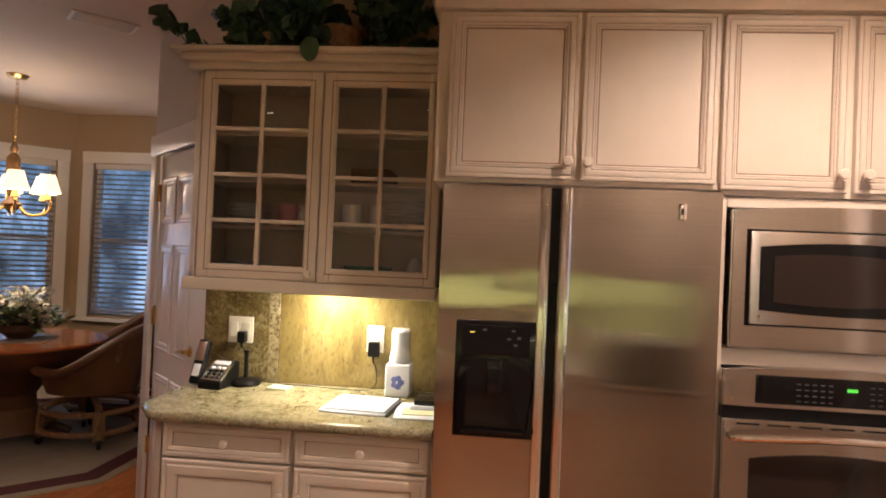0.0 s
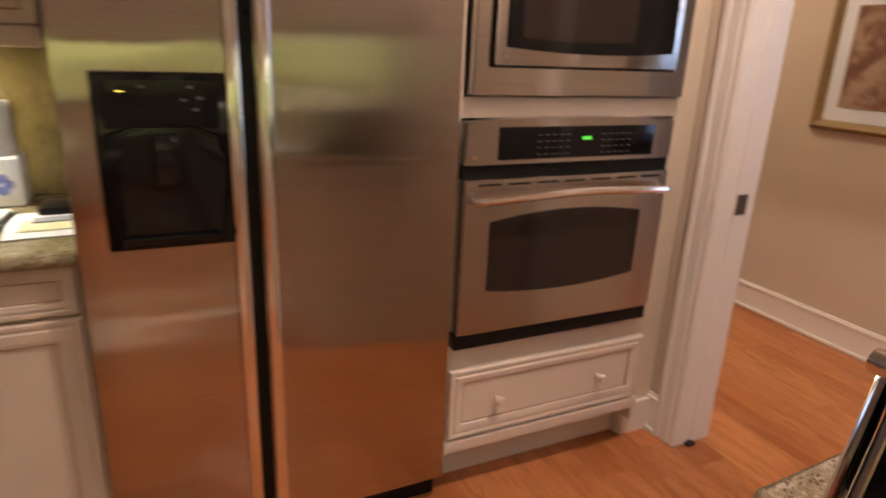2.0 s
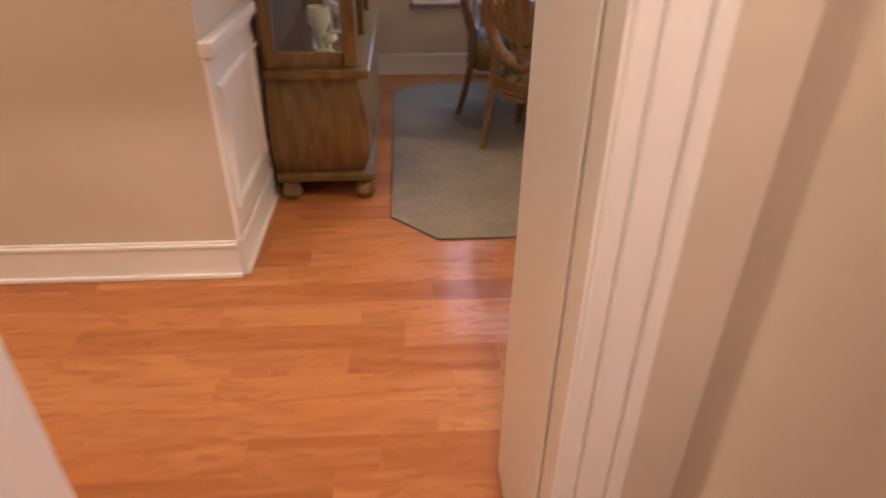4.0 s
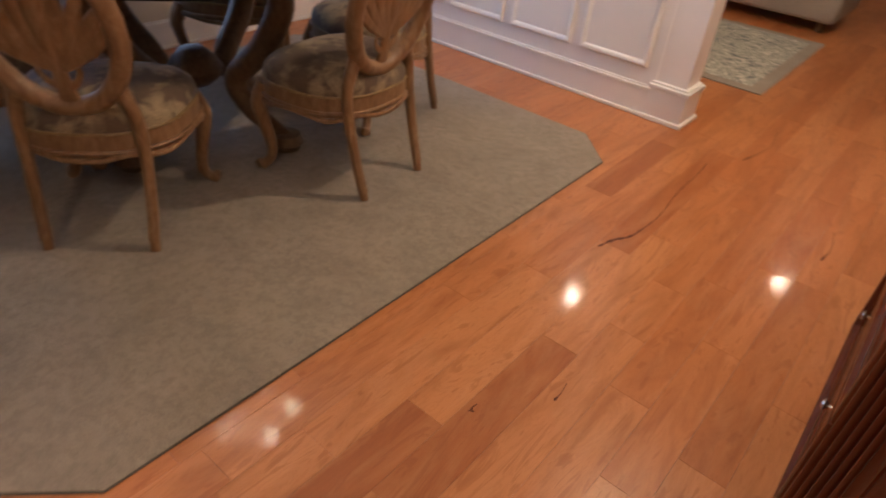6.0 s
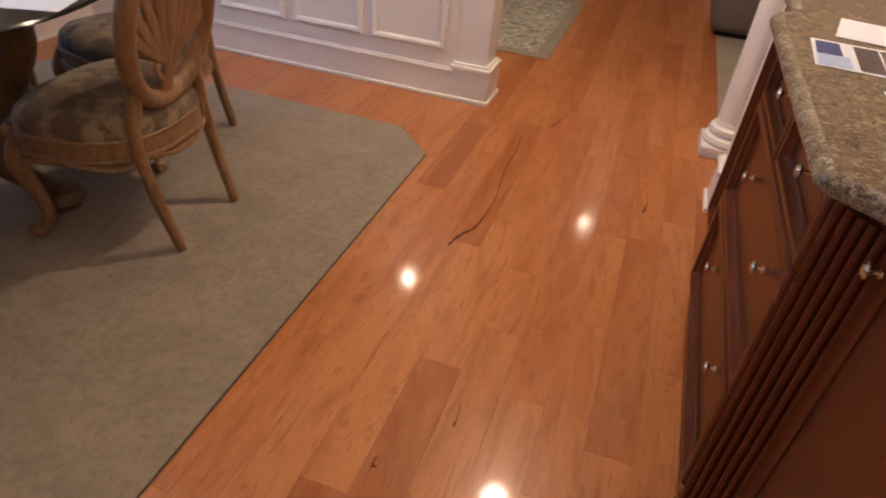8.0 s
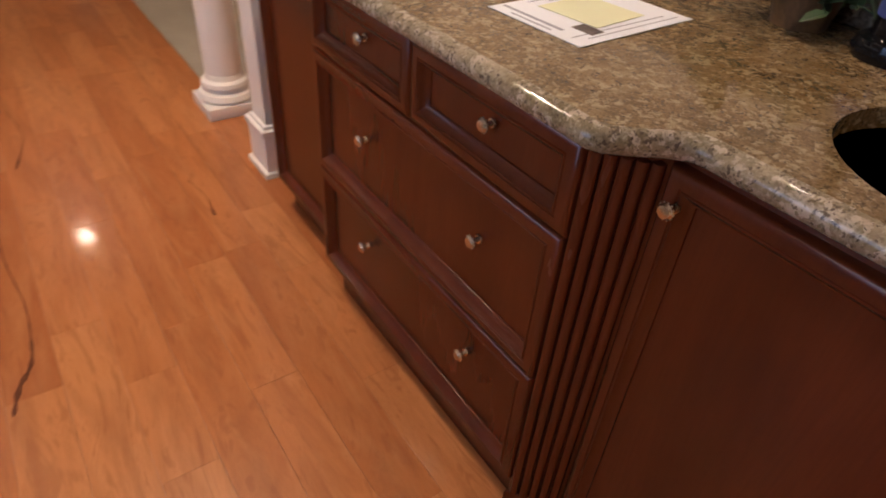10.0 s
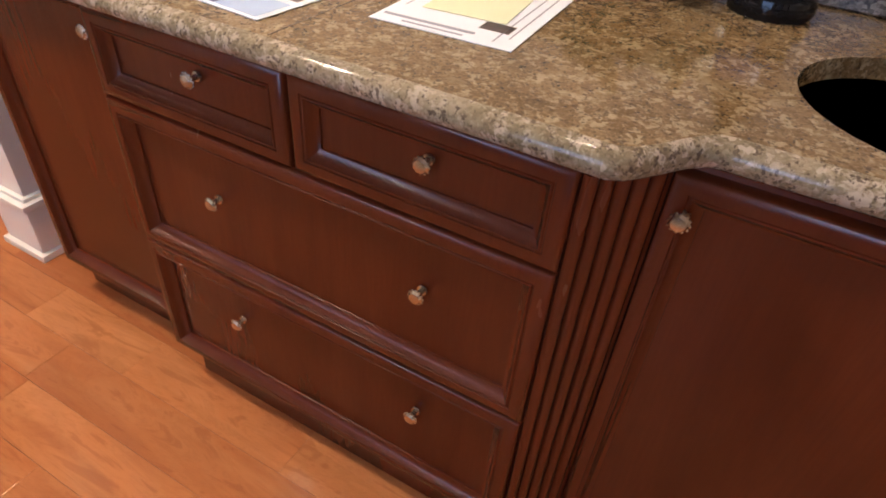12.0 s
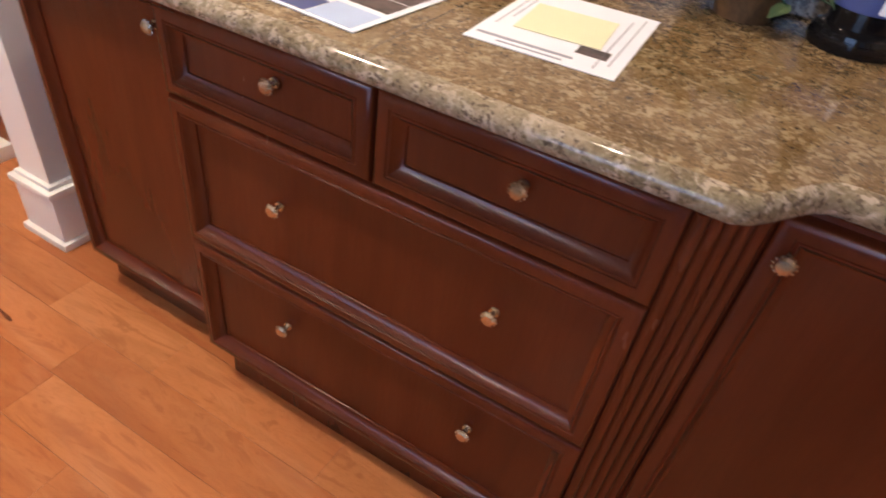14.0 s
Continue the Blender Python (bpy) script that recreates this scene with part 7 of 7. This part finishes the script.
# ---------- kitchen behind and beside the walker ----------
isl = thing("kitchen_island", "kitchen island with granite top and dark wooden corner post", "island")
part("base", box((-1.0, 1.40, 0.0), (1.16, 2.20, 0.888), 0.004), CHERRY, isl)
part("corner_post", lathe([(0, 0), (0.04, 0), (0.045, 0.1), (0.03, 0.2), (0.045, 0.45), (0.03, 0.7), (0.045, 0.8), (0.045, 0.888), (0, 0.888)], (1.20, 2.24, 0), 20), CHERRY, isl)
part("granite_top", prism([(-1.06, 1.34), (1.20, 1.34), (1.25, 1.40), (1.285, 2.30), (1.23, 2.345), (-1.06, 2.345)], 0.889, 0.930, 0.010, 3), GRAN_KIT, isl, "polished green-gold granite top")
ec = thing("side_counter", "base cabinet with granite top and splash at the wall end", "cabinet")
part("base", box((2.30, -1.0, 0.0), (3.095, 2.10, 0.888), 0.004), CREAM, ec)
part("granite_top", prism([(2.235, -1.0), (3.095, -1.0), (3.095, 2.12), (2.70, 2.12), (2.695, 2.222), (2.65, 2.222), (2.625, 2.205), (2.27, 2.200), (2.235, 2.165)], 0.889, 0.930, 0.010, 3), GRAN_PALE_LIT, ec)
part("granite_splash", box((2.676, 2.02, 0.931), (2.698, 2.195, 1.42), 0.002), GRAN_DK, ec, "dark veined granite splash")
part("splash_edge", box((2.670, 2.195, 0.931), (2.699, 2.204, 1.42), 0.002), GRAN_PALE_LIT, ec)
sa = thing("toaster_oven", "chrome and black glass toaster oven on the side counter", "toaster oven", at=(2.280, 1.960, 0.931))
bm = prism([(0.05, -0.170), (0.34, -0.170), (0.34, 0.165), (0.05, 0.165)], 0.012, 0.190, 0.012, 3)
part("shell", bm, BLACKP, sa)
TILT = pose(0, 0, 0, 0, 14)
part("door_glass", box((0.004, -0.165, 0.020), (0.018, 0.160, 0.165), 0.004, 2, TILT), BLACKG, sa, "black glass drop-down door")
for y in (-0.178, 0.166):
    part("side_frame", box((-0.002, y, 0.010), (0.022, y + 0.012, 0.186), 0.004, 2, TILT), CHROME, sa, "polished chrome frame bar")
part("inner_bar", box((0.000, 0.146, 0.018), (0.008, 0.156, 0.172), 0.002, 1, TILT), NICKEL, sa)
part("handle", tube([(0.030, -0.18, 0.184), (0.026, 0.0, 0.186), (0.030, 0.178, 0.184)], 0.013, 12), CHROME, sa, "chrome handle bar along the top of the door")
for y in (-0.165, 0.168):
    part("top_rail", tube(smooth_line([(0.040, y, 0.180), (0.050, y, 0.200), (0.085, y, 0.212), (0.26, y, 0.212), (0.31, y, 0.200), (0.325, y, 0.178)], 4), 0.009, 10), CHROME, sa)
part("top_rail", tube([(0.10, -0.165, 0.213), (0.10, 0.168, 0.213)], 0.007, 8), CHROME, sa)
for x in (0.07, 0.31):
    for y in (-0.14, 0.135):
        part("foot", lathe([(0, 0), (0.012, 0), (0.014, 0.014), (0, 0.014)], (x, y, 0), 12), BLACKP, sa)
part("crumb_tray", box((0.002, -0.15, 0.006), (0.06, 0.15, 0.014), 0.002), CHROME, sa)
rc = thing("rear_counter", "cream base cabinets with granite top along the rear wall", "cabinet")
part("base", box((-2.0, -1.795, 0.0), (2.6, -1.22, 0.888), 0.004), CREAM, rc)
part("granite_top", box((-2.0, -1.795, 0.889), (2.62, -1.18, 0.930), 0.010, 3), GRAN_KIT, rc)
ru = thing("rear_wall_cabinet", "cream wall cabinets along the rear wall", "cabinet")
for k in range(4):
    part("body", box((-1.9 + k * 1.1, -1.795, 1.33), (-0.84 + k * 1.1, -1.47, 2.35), 0.006, 2), CREAM, ru)

# dark streak and knots in the hardwood
def streak(pts, w, name="wood_streak"):
    bm = BM()
    line = smooth_line([(x, y, 0.0006) for x, y in pts], 6)
    n = len(line)
    L, R = [], []
    for i, p in enumerate(line):
        d = (line[min(n - 1, i + 1)] - line[max(0, i - 1)]).normalized()
        s = Vector((-d.y, d.x, 0)) * w * 1.5 * (0.26 + 0.74 * math.sin(math.pi * min(1, (i + 0.6) / n * 1.9 + 0.18)) ** 2 * (1 - i / n)) * (0.75 + 0.25 * math.sin(i * 1.7))
        L.append(bm.verts.new(p + s))
        R.append(bm.verts.new(p - s))
    for i in range(n - 1):
        bm.faces.new((L[i], R[i], R[i + 1], L[i + 1]))
    part(name, bm, KNOT, FLOOR, "dark mineral streak in the plank", False)


streak([(4.689, 0.846), (4.668, 0.765), (4.634, 0.695), (4.622, 0.585), (4.62, 0.453), (4.641, 0.263), (4.646, 0.15), (4.647, -0.006), (4.658, -0.134)], 0.0065)
streak([(4.555, 1.765), (4.562, 1.752), (4.560, 1.735)], 0.007)
streak([(4.418, 1.579), (4.418, 1.541), (4.425, 1.501)], 0.0035)
streak([(4.05, 0.30), (4.04, 0.18), (4.06, 0.05)], 0.004)
streak([(4.55, -0.30), (4.50, -0.55), (4.53, -0.80)], 0.004)
part("splash", box((-2.0, -1.797, 0.931), (2.6, -1.782, 1.33), 0.002), SPLASHG, rc, "sage green stone splash")
part("long_splash", box((2.680, -1.0, 0.931), (2.698, 2.015, 1.40), 0.002), SPLASHG, ec, "sage green stone splash")
sw = thing("side_wall_cabinet", "cream wall cabinets over the side counter", "cabinet")
for k in range(3):
    part("body", box((2.40, -1.0 + k * 1.0, 1.42), (2.698, -0.006 + k * 1.0, 2.35), 0.006, 2), CREAM, sw)

# ---------- hardwood planks ----------
# boards whose ends and tone stand out: lane counted from x = 4.459, then (start, end, tone) along y
BOARDS = {
    3: [(-0.17, 0.49, "dark"), (0.49, 1.42, "plain"), (1.42, 2.30, "plain")],
    2: [(0.10, 1.133, "plain"), (1.133, 2.10, "pale")],
    1: [(-0.30, 0.806, "plain"), (0.806, 1.850, "pale"), (1.850, 2.55, "dark")],
    0: [(-0.05, 0.62, "plain"), (0.62, 1.385, "pale"), (1.385, 2.10, "dark"), (2.10, 2.80, "plain")],
    -1: [(0.16, 0.88, "plain"), (0.88, 1.190, "plain"), (1.190, 2.05, "pale")],
    -2: [(-0.10, 0.74, "plain"), (0.74, 1.42, "plain"), (1.42, 2.35, "plain")],
    -3: [(-0.20, 0.52, "plain"), (0.52, 1.05, "plain"), (1.05, 1.697, "plain"), (1.697, 2.50, "pale")],
    -4: [(-0.35, 0.502, "plain"), (0.502, 1.515, "plain"), (1.515, 2.20, "plain")],
}


def planks():
    rnd = random.Random(7)
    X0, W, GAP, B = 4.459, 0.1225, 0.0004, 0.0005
    tones = {"plain": PLANK, "dark": PLANK_DARK, "pale": PLANK_PALE}
    cache = {}

    def mesh_for(length, tone):
        key = (round(length, 3), tone)
        if key not in cache:
            x0, x1, y0, y1 = GAP / 2, W - GAP / 2, GAP / 2, length - GAP / 2
            vs = [(x0, y0, -0.0118), (x1, y0, -0.0118), (x1, y1, -0.0118), (x0, y1, -0.0118), (x0, y0, -B), (x1, y0, -B), (x1, y1, -B), (x0, y1, -B),
                  (x0 + B, y0 + B, 0), (x1 - B, y0 + B, 0), (x1 - B, y1 - B, 0), (x0 + B, y1 - B, 0)]
            fs = [(8, 9, 10, 11)] + [(4 * r + i, 4 * r + (i + 1) % 4, 4 * r + 4 + (i + 1) % 4, 4 * r + 4 + i) for r in range(2) for i in range(4)]
            me = bpy.data.meshes.new("plank")
            me.from_pydata(vs, [], fs)
            me.materials.append(tones[tone])
            cache[key] = me
        return cache[key]

    verts, faces = [], []
    count = 0

    def lay(x, y, length, tone):
        nonlocal count
        near = (3.3 < x < 5.0 and -0.9 < y < 3.6) or (1.9 < x <= 3.3 and 1.9 < y < 3.3)
        if near and count < 298:
            ob = new("plank", mesh_for(length, tone))
            ob.location = (x, y, 0.0)
            ob.parent = FLOOR
            count += 1
            return
        k = len(verts)
        x0, x1, y0, y1 = x + GAP / 2, x + W - GAP / 2, y + GAP / 2, y + length - GAP / 2
        verts.extend([(x0, y0, -B), (x1, y0, -B), (x1, y1, -B), (x0, y1, -B), (x0 + B, y0 + B, 0), (x1 - B, y0 + B, 0), (x1 - B, y1 - B, 0), (x0 + B, y1 - B, 0)])
        verts.extend([(x0, y0, -0.0118), (x1, y0, -0.0118), (x1, y1, -0.0118), (x0, y1, -0.0118)])
        faces.append((k + 4, k + 5, k + 6, k + 7))
        for i in range(4):
            j = (i + 1) % 4
            faces.append((k + i, k + j, k + 4 + j, k + 4 + i))
            faces.append((k + 8 + i, k + 8 + j, k + j, k + i))

    def run(x, y, stop):
        """Boards of mixed length from y to stop."""
        while stop - y > 1e-4:
            length = rnd.choice((0.36, 0.48, 0.60, 0.72, 0.84, 0.96, 1.08))
            if stop - y - length < 0.30:
                length = stop - y
            near = 3.3 < x < 5.0 and -0.9 < y < 3.6
            lay(x, y, length, rnd.choice(("plain", "plain", "plain", "plain", "plain", "pale", "pale", "dark")) if near else "plain")
            y += length

    for lane in range(-69, 28):
        x = X0 + lane * W
        known = BOARDS.get(lane, [])
        y = -7.0 - rnd.random()
        if known:
            run(x, y, known[0][0])
            for a, b, tone in known:
                lay(x, a, b - a, tone)
            y = known[-1][1]
        run(x, y, 7.0)
    me = bpy.data.meshes.new("far_planks")
    me.from_pydata(verts, [], faces)
    me.materials.append(PLANK)
    ob = new("far_planks", me)
    ob.parent = FLOOR
    tagged(ob, "reddish brown hardwood planks further off", "", "", "stuff")


planks()
